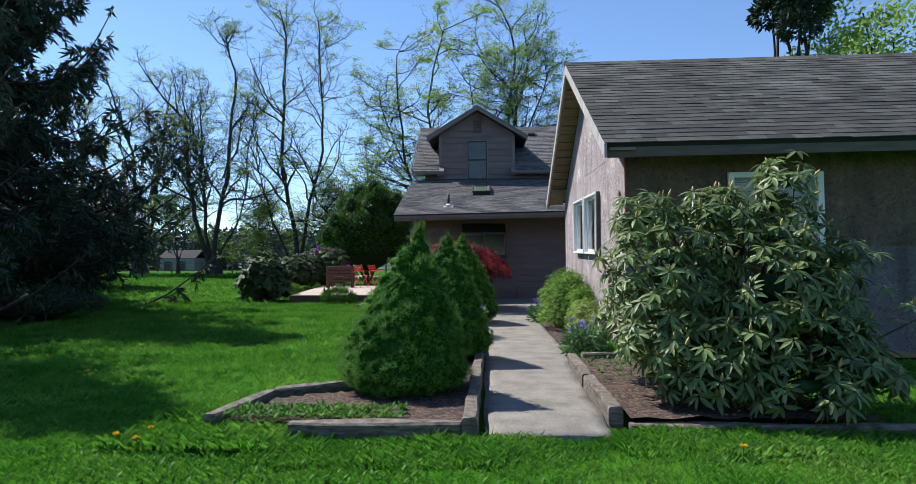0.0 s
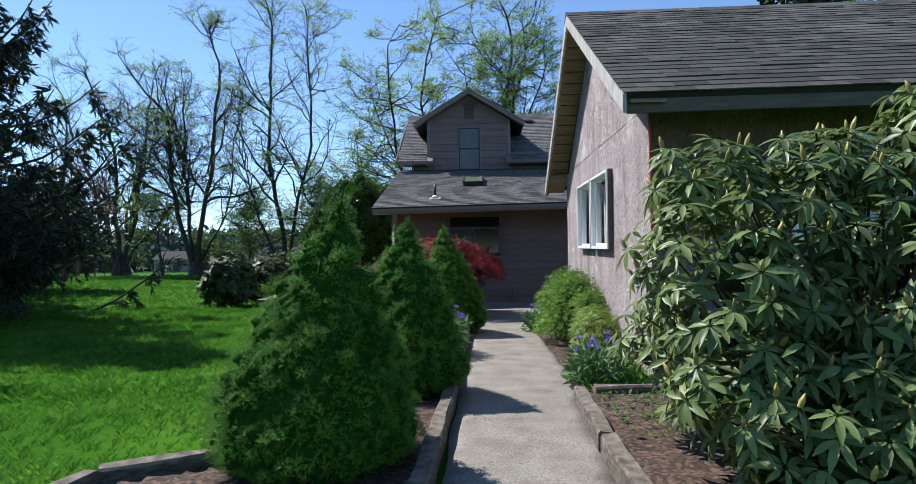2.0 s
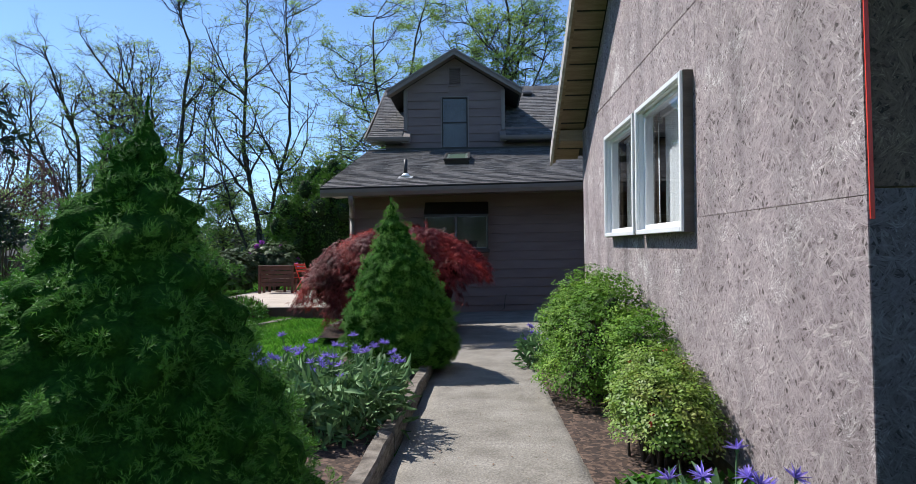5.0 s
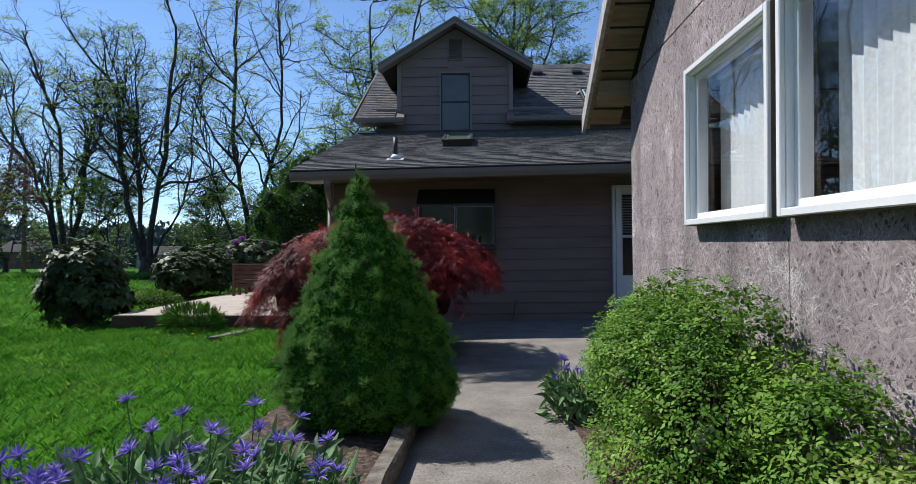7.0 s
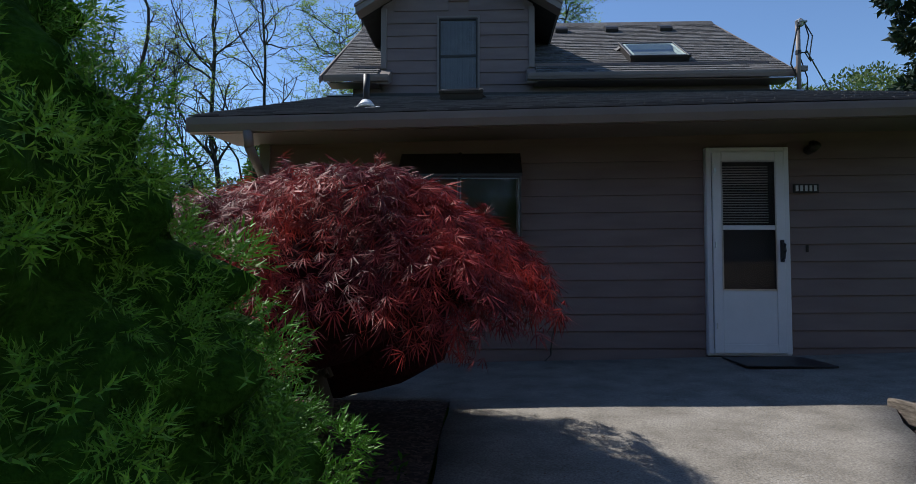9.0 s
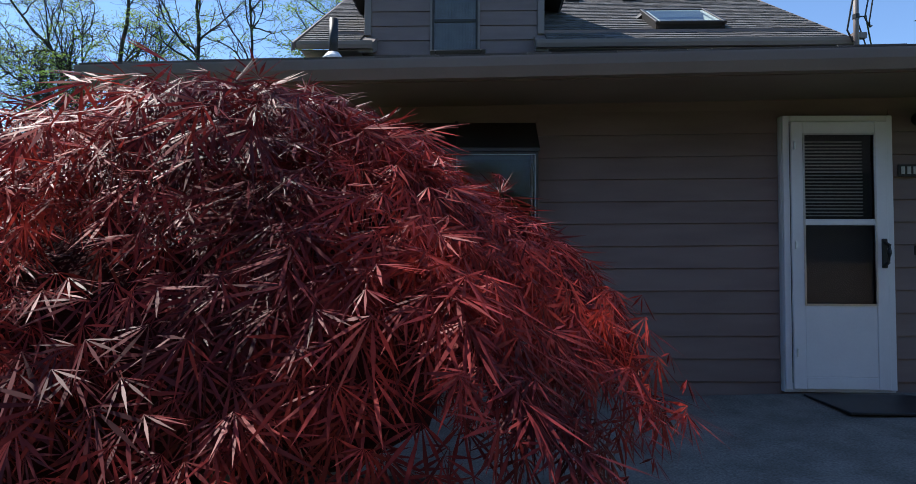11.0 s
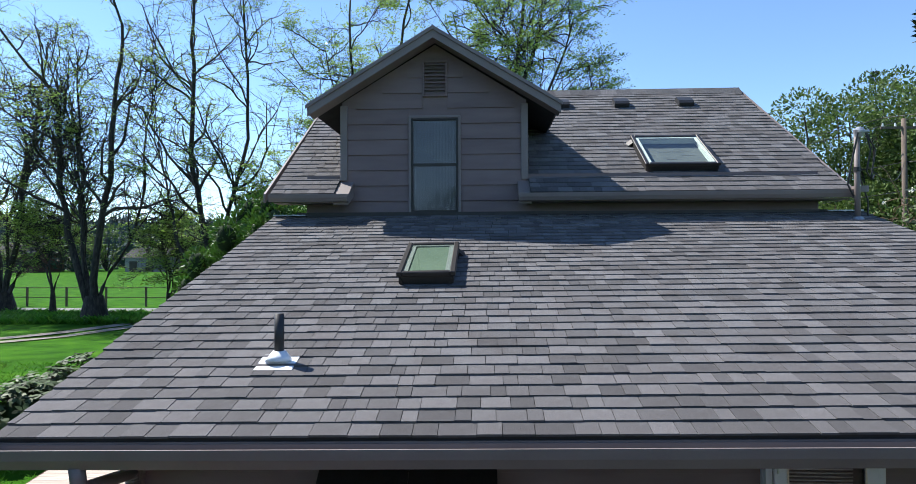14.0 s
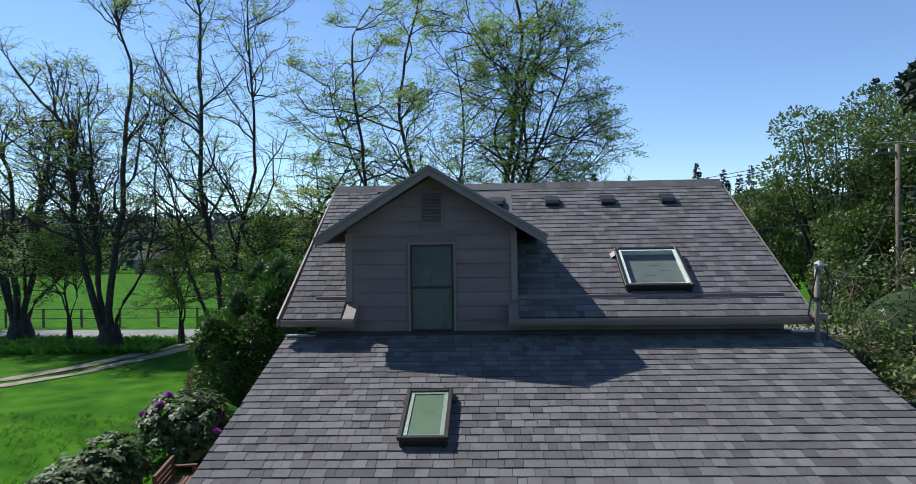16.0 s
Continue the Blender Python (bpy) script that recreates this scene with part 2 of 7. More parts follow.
M = dict(
    lawn=material("lawn", [(0.018, 0.068, 0.004), (0.034, 0.115, 0.006), (0.060, 0.155, 0.010)], scale=0.9, rough=1.0, bump=1.0, bump_scale=75, fine=0.65, detail=9, spec=0.05),
    blade=leaf_mat("grass_blade", [(0.048, 0.170, 0.012), (0.090, 0.250, 0.022), (0.150, 0.295, 0.042)], rough=0.5, vary=0.36, trans=0.45, scale=1.3),
    weed=leaf_mat("weed_leaf", [(0.040, 0.125, 0.010), (0.075, 0.20, 0.016)], rough=0.6, trans=0.35, spec=0.2),
    concrete=material("concrete", [(0.150, 0.135, 0.114), (0.205, 0.186, 0.160), (0.245, 0.225, 0.197)], scale=4.0, rough=0.95, bump=0.6, bump_scale=85, fine=0.85, detail=15),
    timber=material("weathered_timber", [(0.050, 0.039, 0.030), (0.135, 0.112, 0.090), (0.22, 0.19, 0.158)], scale=4, rough=0.9, bump=0.7, bump_scale=26, fine=0.35, stretch=(3, 3, 12)),
    soil=soil_mat("mulch", (0.018, 0.011, 0.008), (0.055, 0.032, 0.022), (0.14, 0.088, 0.062)),
    siding=material("siding_paint", [(0.150, 0.105, 0.096), (0.173, 0.124, 0.114), (0.192, 0.140, 0.129)], scale=1.6, rough=0.62, bump=0.12, bump_scale=70, fine=0.07, stretch=(1, 1, 5), vary=0.05),
    trim=material("trim_paint", [(0.175, 0.142, 0.128), (0.205, 0.170, 0.154)], scale=2.5, rough=0.55, bump=0.08, fine=0.06),
    shingle=material("asphalt_shingle", [(0.112, 0.104, 0.102), (0.124, 0.119, 0.119), (0.132, 0.129, 0.131)], scale=3.5, rough=0.95, bump=0.6, bump_scale=240, fine=0.85, vary=0.30, spec=0.2, detail=2),
    old_shingle=material("old_shingle", [(0.050, 0.050, 0.046), (0.085, 0.083, 0.078), (0.115, 0.112, 0.104)], scale=1.4, rough=0.95, bump=0.8, bump_scale=160, fine=0.6, vary=0.36, detail=9, spec=0.2),
    felt=material("roof_felt", [(0.018, 0.018, 0.018), (0.030, 0.030, 0.029)], scale=5, rough=0.95),
    osb=osb_mat("strand_board"),
    # bare brown board of the front wall, its tint also darkened for shade
    osb_bare=osb_mat("shaded_bare_strand_board", (0.46, 0.36, 0.26)),
    # the painted board dimmed and blued: shade and sky sheen as tint
    osb_shaded=osb_mat("shaded_strand_board", (0.50, 0.51, 0.54)),
    bare=material("bare_wood", [(0.19, 0.135, 0.085), (0.30, 0.225, 0.15)], scale=3, rough=0.85, bump=0.4, bump_scale=30, stretch=(1, 8, 8), fine=0.2),
    fascia=material("worn_white_paint", [(0.26, 0.24, 0.225), (0.40, 0.375, 0.36), (0.52, 0.50, 0.48)], scale=4, rough=0.75, bump=0.3, bump_scale=50, fine=0.2, stretch=(1, 4, 1)),
    beam=material("weathered_beam", [(0.085, 0.066, 0.054), (0.14, 0.112, 0.094)], scale=3, rough=0.85, bump=0.4, bump_scale=40, stretch=(1, 6, 6), fine=0.2),
    white=material("white_vinyl", [(0.70, 0.71, 0.72), (0.80, 0.80, 0.80)], scale=3, rough=0.4, bump=0.03, fine=0.04),
    door=material("white_door_paint", [(0.62, 0.63, 0.66), (0.72, 0.73, 0.75)], scale=2, rough=0.42, bump=0.05, fine=0.04),
    bronze=material("bronze_aluminium", [(0.030, 0.026, 0.023), (0.042, 0.037, 0.033)], scale=6, rough=0.45, bump=0.05, metal=0.4),
    alu=material("mill_aluminium", [(0.50, 0.50, 0.50), (0.60, 0.60, 0.60)], scale=8, rough=0.35, bump=0.05, metal=0.9),
    galv=material("galvanised_steel", [(0.30, 0.31, 0.32), (0.42, 0.43, 0.44)], scale=20, rough=0.45, bump=0.1, metal=0.7),
    black=material("black_plastic", [(0.012, 0.012, 0.013), (0.022, 0.022, 0.023)], scale=10, rough=0.5, bump=0.05),
    screen=material("insect_screen", [(0.030, 0.032, 0.036), (0.045, 0.047, 0.052)], scale=40, rough=0.7, bump=0.1),
    curtain=material("curtain_cloth", [(0.76, 0.80, 0.84), (0.84, 0.86, 0.88)], scale=5, rough=0.9, bump=0.1, trans=0.1),
    blind=material("slat_blind", [(0.42, 0.42, 0.40), (0.50, 0.50, 0.48)], scale=5, rough=0.6, bump=0.05),
    room=material("room_wall", [(0.40, 0.375, 0.34), (0.48, 0.455, 0.42)], scale=2, rough=0.9, bump=0.05),
    cardboard=material("cardboard", [(0.40, 0.29, 0.19), (0.50, 0.38, 0.26)], scale=6, rough=0.85, bump=0.1),
    glass=glass_mat("window_glass"),
    bright_glass=glass_mat("coated_window_glass", (0.9, 0.95, 1.0), 1.35),
    sky_glass=glass_mat("skylight_glass", (0.75, 0.9, 0.82), 1.15),
    shade=material("skylight_shade", [(0.10, 0.145, 0.11), (0.135, 0.18, 0.14)], scale=4, rough=0.8, bump=0.05),
    deck=material("deck_board", [(0.36, 0.30, 0.245), (0.50, 0.43, 0.365)], scale=2.5, rough=0.85, bump=0.25, bump_scale=30, stretch=(1, 9, 1), fine=0.15, vary=0.10),
    redwood=material("brown_stain", [(0.075, 0.030, 0.022), (0.12, 0.052, 0.036)], scale=4, rough=0.7, bump=0.2, bump_scale=40),
    red=material("red_paint", [(0.55, 0.035, 0.02), (0.68, 0.05, 0.03)], scale=6, rough=0.4, bump=0.05),
    bark=material("locust_bark", [(0.014, 0.012, 0.010), (0.036, 0.030, 0.025), (0.065, 0.055, 0.046)], scale=5, rough=0.95, bump=1.0, bump_scale=14, stretch=(2, 2, 0.5), fine=0.35),
    twig=material("shrub_stem", [(0.045, 0.030, 0.020), (0.085, 0.060, 0.040)], scale=9, rough=0.9, bump=0.3),
    asphalt=material("road_asphalt", [(0.15, 0.148, 0.142), (0.21, 0.205, 0.195)], scale=0.8, rough=0.9, bump=0.2, bump_scale=60),
    gravel=material("gravel_track", [(0.10, 0.095, 0.06), (0.20, 0.18, 0.145), (0.28, 0.26, 0.22)], scale=1.5, rough=0.95, bump=0.6, bump_scale=40, fine=0.35),
    pole=material("pole_wood", [(0.10, 0.075, 0.058), (0.17, 0.13, 0.10)], scale=3, rough=0.9, bump=0.3, stretch=(4, 4, 0.4)),
    locust=leaf_mat("locust_leaf", [(0.19, 0.31, 0.05), (0.31, 0.44, 0.095)], rough=0.5, trans=0.5, scale=0.6),
    spruce=leaf_mat("spruce_needle", [(0.016, 0.030, 0.016), (0.032, 0.055, 0.026)], rough=0.55, trans=0.1),
    cone_needle=leaf_mat("dwarf_spruce_needle", [(0.046, 0.145, 0.012), (0.090, 0.240, 0.019), (0.165, 0.345, 0.033)], rough=0.6, trans=0.10, scale=5, vary=0.36),
    # near-black green of the solid cores: shade among the leaves as colour
    inner=material("leaf_core_shade", [(0.012, 0.026, 0.007), (0.024, 0.048, 0.012)], scale=20, rough=1, bump=0.5),
    # darker than the needles, so gaps between shoots carry painted shade
    cone_core=material("dwarf_spruce_core_shade", [(0.012, 0.045, 0.005), (0.030, 0.095, 0.010)], scale=40, rough=1, bump=1.0, bump_scale=110, fine=0.5, spec=0.1),
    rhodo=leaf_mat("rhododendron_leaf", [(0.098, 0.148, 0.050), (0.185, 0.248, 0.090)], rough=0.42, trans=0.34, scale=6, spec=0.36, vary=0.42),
    # rhododendron leaf again with shade put into its colour, for the deck bushes
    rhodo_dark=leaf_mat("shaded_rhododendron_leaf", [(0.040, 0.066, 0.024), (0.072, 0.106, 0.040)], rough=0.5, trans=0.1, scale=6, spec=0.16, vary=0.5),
    bud=leaf_mat("rhododendron_bud", [(0.30, 0.25, 0.07), (0.42, 0.34, 0.12)], rough=0.5, trans=0.2),
    azalea=leaf_mat("azalea_leaf", [(0.056, 0.135, 0.014), (0.108, 0.222, 0.026), (0.21, 0.33, 0.05)], rough=0.55, trans=0.3, scale=4, vary=0.5, spec=0.15),
    maple=leaf_mat("maple_leaf", [(0.056, 0.009, 0.012), (0.158, 0.019, 0.020), (0.41, 0.043, 0.030)], rough=0.52, trans=0.22, scale=2.4, spec=0.17, vary=0.55),
    # very dark red of the maple's core, painted as the crown's inner shade
    maple_in=material("maple_core_shade", [(0.020, 0.004, 0.005), (0.045, 0.007, 0.009)], scale=25, rough=1, bump=1.0, bump_scale=60, spec=0.1),
    bronze_leaf=leaf_mat("bronze_azalea_leaf", [(0.085, 0.170, 0.020), (0.17, 0.27, 0.040), (0.24, 0.25, 0.06)], rough=0.5, trans=0.3, scale=5, vary=0.45),
    corn=leaf_mat("cornflower_leaf", [(0.085, 0.175, 0.062), (0.165, 0.275, 0.112)], rough=0.6, trans=0.2, spec=0.2),
    petal=leaf_mat("violet_petal", [(0.20, 0.14, 0.55), (0.36, 0.27, 0.74)], rough=0.6, trans=0.3, scale=30),
    purple=leaf_mat("purple_petal", [(0.34, 0.06, 0.42), (0.50, 0.12, 0.56)], rough=0.6, trans=0.3),
    scarlet=leaf_mat("scarlet_petal", [(0.55, 0.03, 0.04), (0.70, 0.06, 0.06)], rough=0.6, trans=0.3),
    cream=leaf_mat("cream_petal", [(0.70, 0.68, 0.56), (0.80, 0.78, 0.68)], rough=0.6, trans=0.3),
    dandelion=leaf_mat("dandelion_petal", [(0.75, 0.50, 0.01), (0.85, 0.60, 0.02)], rough=0.6, trans=0.2),
    yew=leaf_mat("yew_leaf", [(0.040, 0.105, 0.014), (0.085, 0.185, 0.026)], rough=0.5, trans=0.2, scale=1.2),
    plum=leaf_mat("plum_leaf", [(0.065, 0.020, 0.028), (0.11, 0.035, 0.042)], rough=0.5, trans=0.2, scale=1.2),
    wood_far=leaf_mat("woodland_leaf", [(0.058, 0.100, 0.022), (0.115, 0.175, 0.042)], rough=0.6, trans=0.32, scale=0.3),
    fir_far=leaf_mat("fir_needle", [(0.018, 0.034, 0.020), (0.032, 0.055, 0.030)], rough=0.7, trans=0.05, scale=0.4),
    # blue-green holds the haze of distance, mixed into the woods' colour
    hill=material("far_woods", [(0.034, 0.056, 0.052), (0.060, 0.088, 0.076)], scale=0.05, rough=1, bump=0),
    barn=material("barn_cladding", [(0.16, 0.16, 0.165), (0.22, 0.22, 0.225)], scale=1, rough=0.8, bump=0.1),
    voile=material("voile", [(0.115, 0.120, 0.125), (0.155, 0.16, 0.165)], scale=5, rough=0.9, bump=0.05),
    well=material("skylight_well_paint", [(0.62, 0.66, 0.67), (0.74, 0.77, 0.78)], scale=3, rough=0.6, bump=0.03, fine=0.05),
    brush=material("brush_twigs", [(0.12, 0.075, 0.050), (0.20, 0.13, 0.09)], scale=1, rough=0.9, bump=0),
)


# ---- mesh helpers ----
class Geo:
    """Vertices and faces of one mesh."""

    def __init__(self):
        self.v, self.f = [], []

    def add(self, verts, faces):
        k = len(self.v)
        self.v.extend(tuple(p) for p in verts)
        self.f.extend(tuple(i + k for i in f) for f in faces)
        return self

    def box(self, lo, hi, m=None):
        (a, b, c), (d, e, g) = lo, hi
        p = [(a, b, c), (d, b, c), (d, e, c), (a, e, c), (a, b, g), (d, b, g), (d, e, g), (a, e, g)]
        if m:
            p = [m @ Vector(q) for q in p]
        return self.add(p, [(0, 3, 2, 1), (4, 5, 6, 7), (0, 1, 5, 4), (1, 2, 6, 5), (2, 3, 7, 6), (3, 0, 4, 7)])

    def bevel_box(self, lo, hi, r=0.008, m=None):
        """A box with its upright and level edges cut."""
        lo, hi = Vector(lo), Vector(hi)
        c, h = (lo + hi) / 2, (hi - lo) / 2
        r = min(r, *(0.45 * q for q in h))
        bm = bmesh.new()
        bmesh.ops.create_cube(bm, size=2.0)
        for q in bm.verts:
            q.co = Vector((q.co.x * h.x, q.co.y * h.y, q.co.z * h.z)) + c
        bmesh.ops.bevel(bm, geom=bm.edges[:], offset=r, segments=1, affect="EDGES")
        bm.verts.ensure_lookup_table()
        vs = [(m @ q.co if m else q.co.copy()) for q in bm.verts]
        fs = [tuple(q.index for q in f.verts) for f in bm.faces]
        bm.free()
        return self.add(vs, fs)

    def prism(self, poly, w0, w1, axis="x"):
        """A polygon (a, b) drawn out along axis from w0 to w1: x: (y, z), y: (x, z), z: (x, y)."""
        put = {"x": lambda a, b, w: (w, a, b), "y": lambda a, b, w: (a, w, b), "z": lambda a, b, w: (a, b, w)}[axis]
        n = len(poly)
        vs = [put(a, b, w0) for a, b in poly] + [put(a, b, w1) for a, b in poly]
        fs = [tuple(range(n))[::-1], tuple(range(n, 2 * n))] + [(i, (i + 1) % n, n + (i + 1) % n, n + i) for i in range(n)]
        return self.add(vs, fs)

    def tube(self, pts, radii, sides=8, caps=True):
        pts = [Vector(p) for p in pts]
        k, ring = len(self.v), []
        for i, p in enumerate(pts):
            d = (pts[min(i + 1, len(pts) - 1)] - pts[max(i - 1, 0)]).normalized()
            a = d.cross(Vector((0, 0, 1)) if abs(d.z) < 0.9 else Vector((1, 0, 0))).normalized()
            b = d.cross(a)
            r = radii[i] if hasattr(radii, "__len__") else radii
            for j in range(sides):
                t = 2 * math.pi * j / sides
                self.v.append(tuple(p + (a * math.cos(t) + b * math.sin(t)) * r))
        for i in range(len(pts) - 1):
            for j in range(sides):
                q = (j + 1) % sides
                self.f.append((k + i * sides + j, k + i * sides + q, k + (i + 1) * sides + q, k + (i + 1) * sides + j))
        if caps:
            self.f.append(tuple(k + j for j in range(sides))[::-1])
            self.f.append(tuple(k + (len(pts) - 1) * sides + j for j in range(sides)))
        return self

    def mesh(self, name, smooth=False, weld=False):
        me = bpy.data.meshes.new(name)
        me.from_pydata(self.v, [], self.f)
        bm = bmesh.new()
        bm.from_mesh(me)
        if weld:
            bmesh.ops.remove_doubles(bm, verts=bm.verts, dist=1e-4)
            seen = {}
            for f in bm.faces:
                seen.setdefault(frozenset(v.index for v in f.verts), []).append(f)
            bmesh.ops.delete(bm, geom=[f for q in seen.values() if len(q) > 1 for f in q], context="FACES")
        bmesh.ops.recalc_face_normals(bm, faces=bm.faces)
        bm.to_mesh(me)
        bm.free()
        if smooth:
            me.polygons.foreach_set("use_smooth", [True] * len(me.polygons))
        return me


def mesh_np(name, v, f, smooth=False):
    """A mesh from arrays of vertices and of faces that all have as many corners."""
    me = bpy.data.meshes.new(name)
    v, f = np.asarray(v, np.float32), np.asarray(f, np.int32)
    n, k = f.shape
    me.vertices.add(len(v))
    me.vertices.foreach_set("co", v.ravel())
    me.loops.add(n * k)
    me.loops.foreach_set("vertex_index", f.ravel())
    me.polygons.add(n)
    me.polygons.foreach_set("loop_start", np.arange(0, n * k, k, dtype=np.int32))
    if smooth:
        me.polygons.foreach_set("use_smooth", np.ones(n, bool))
    me.update(calc_edges=True)
    return me


def thing(name, label, category, at=(0, 0, 0), group="", kind=""):
    ob = new(name)
    ob.location = at
    ob.empty_display_size = 0.1
    return tagged(ob, label, category, group, kind)


MANY = "foliage branchwork petal_mass stem_mass bud_mass inner_foliage shoot_foliage calyx blossom truss_mass crown core".split()


def part(name, geo, mat, parent=None, label="", smooth=False):
    """One mesh object under a thing or a part. geo: Geo or a mesh, in the parent's own space."""
    me = geo.mesh(name, smooth, name in ("panel", "wall", "gable_wall", "front_wall")) if isinstance(geo, Geo) else geo
    if not me.materials:
        me.materials.append(M[mat])
    ob = new(name, me)
    ob.parent = parent
    return tagged(ob, label, kind="stuff" if name in MANY else "")


def solid(name, geo, mat, label, category, at=(0, 0, 0), group="", kind="", smooth=False):
    """A thing that is one mesh."""
    ob = part(name, geo, mat, None, "", smooth)
    ob.location = at
    return tagged(ob, label, category, group, kind)


rng = np.random.default_rng(7)


def unit(a):
    return a / np.maximum(np.linalg.norm(a, axis=-1, keepdims=True), 1e-9)


def frames(d, up=None):
    """Turn matrices whose y column is d and whose z column leans to up."""
    d = unit(np.asarray(d, float))
    if up is None:
        up = np.tile((0.0, 0.0, 1.0), (len(d), 1)) + rng.normal(0, 0.05, (len(d), 3))
    x = unit(np.cross(d, up))
    return np.stack([x, d, np.cross(x, d)], axis=2)


def scatter(name, template, p, r, s):
    """Copies of a template (vertices, faces) at p, turned by r, sized by s, as one mesh."""
    tv, tf = np.asarray(template[0], float), np.asarray(template[1], int)
    p, s = np.asarray(p, float), np.asarray(s, float)
    if s.ndim == 1:
        s = np.repeat(s[:, None], 3, axis=1)
    v = np.einsum("nij,nkj->nki", r, tv[None] * s[:, None, :]) + p[:, None, :]
    f = tf[None] + (np.arange(len(p)) * len(tv))[:, None, None]
    return mesh_np(name, v.reshape(-1, 3), f.reshape(-1, tf.shape[1]))


def leaf_shape(width=0.3, segs=3, droop=0.15, fold=0.05):
    """A pointed leaf of length 1 along y, folded along its rib and drooping."""
    v, f = [], []
    for i in range(segs + 1):
        t = i / segs
        w = width / 2 * math.sin(math.pi * min(0.97, 0.06 + 0.9 * t ** 0.9))
        z = -droop * t * t
        v += [(-w, t, z + fold * w / width * 2), (0, t, z), (w, t, z + fold * w / width * 2)]
    for i in range(segs):
        a = 3 * i
        f += [(a, a + 1, a + 4, a + 3), (a + 1, a + 2, a + 5, a + 4)]
    return v, f


OVAL = ([(0, 0, 0), (-0.25, 0.34, 0.05), (-0.21, 0.74, 0.03), (0, 1, -0.08), (0.21, 0.74, 0.03), (0.25, 0.34, 0.05)], [(0, 1, 2, 3, 4, 5)])
SLIP = ([(0, 0, 0), (-0.30, 0.62, 0.04), (0.26, 0.95, -0.04)], [(0, 1, 2)])
DIAMOND = ([(0, 0, 0), (-0.22, 0.45, 0.03), (0, 1, -0.05), (0.22, 0.45, 0.03)], [(0, 1, 2, 3)])


def ball(n):
    return unit(rng.normal(0, 1, (n, 3)))


def gz(x, y):
    """The lawn's height."""
    def step(a, b, t):
        t = np.clip((t - a) / (b - a), 0, 1)
        return t * t * (3 - 2 * t)
    x, y = np.asarray(x, float), np.asarray(y, float)
    return -0.235 + 0.25 * step(8, 30, y) + 0.33 * step(6, 14, -x) * step(6, 20, y) * step(-38, -26, -y) + 0.015 * np.sin(x * 1.3 + 0.5 * y) * np.cos(y * 0.9)


# ---- ground ----
def build_ground():
    near_x, near_y = np.arange(-34, 34.1, 0.5), np.arange(-12, 60.1, 0.5)
    far = np.array([40, 55, 80, 120, 200, 400, 900, 2000, 4000.0])
    xs = np.concatenate([-far[::-1], near_x, far])
    ys = np.concatenate([-far[::-1], near_y, 60 + far])
    gx, gy = np.meshgrid(xs, ys)
    v = np.stack([gx, gy, gz(gx, gy)], axis=-1).reshape(-1, 3)
    n, m = len(ys), len(xs)
    i, j = np.meshgrid(np.arange(n - 1), np.arange(m - 1), indexing="ij")
    a = (i * m + j).ravel()
    solid("ground", mesh_np("ground", v, np.stack([a, a + 1, a + m + 1, a + m], axis=1), True), "lawn",
          "sunlit green lawn and pasture running to the woods", "lawn", kind="structure")


def ribbon(name, pts, width, mat, label, category, lift=0.012):
    """A strip of road laid on the ground along points (x, y)."""
    v, f = [], []
    for i, (x, y) in enumerate(pts):
        a, b = pts[max(0, i - 1)], pts[min(len(pts) - 1, i + 1)]
        d = Vector((b[0] - a[0], b[1] - a[1], 0)).normalized()
        s = Vector((d.y, -d.x, 0))
        w = (width[i] if hasattr(width, "__len__") else width) * (random.uniform(0.75, 1.35) if width < 1 else 1)
        for k in (-0.5, -0.17, 0.17, 0.5):
            q = Vector((x, y, 0)) + s * w * k
            v.append((q.x, q.y, float(gz(q.x, q.y)) + lift))
    for i in range(len(pts) - 1):
        for k in range(3):
            a = 4 * i + k
            f.append((a, a + 1, a + 5, a + 4))
    solid(name, mesh_np(name, v, f, True), mat, label, category, kind="structure")


build_ground()
ribbon("road", [(-200 + 4 * i, 47.2) for i in range(80)], 4.0, "asphalt", "grey asphalt country road beside the pasture", "road", 0.03)
for _o in (-0.75, 0.75):
    ribbon("track", [(x + random.uniform(-0.1, 0.1) + 0.6 * _o, y - 0.8 * _o) for x, y in ((-30, 24.5), (-27.5, 26.5), (-25, 28.5), (-22.7, 30.4), (-20.5, 32.2), (-19.0, 33.4), (-17.6, 34.8), (-16.4, 37.2), (-15.6, 40.0), (-14.9, 42.6), (-14.4, 45.4))], 0.7, "gravel",
           "worn gravel wheel track across the lawn", "driveway", 0.03)


# ---- path, slab and beds ----
def path_z(x, y):
    t = min(1.0, max(0.0, (y - 11.5) / 5.8))
    return -0.195 + t * (0.115 + 0.030 * x)


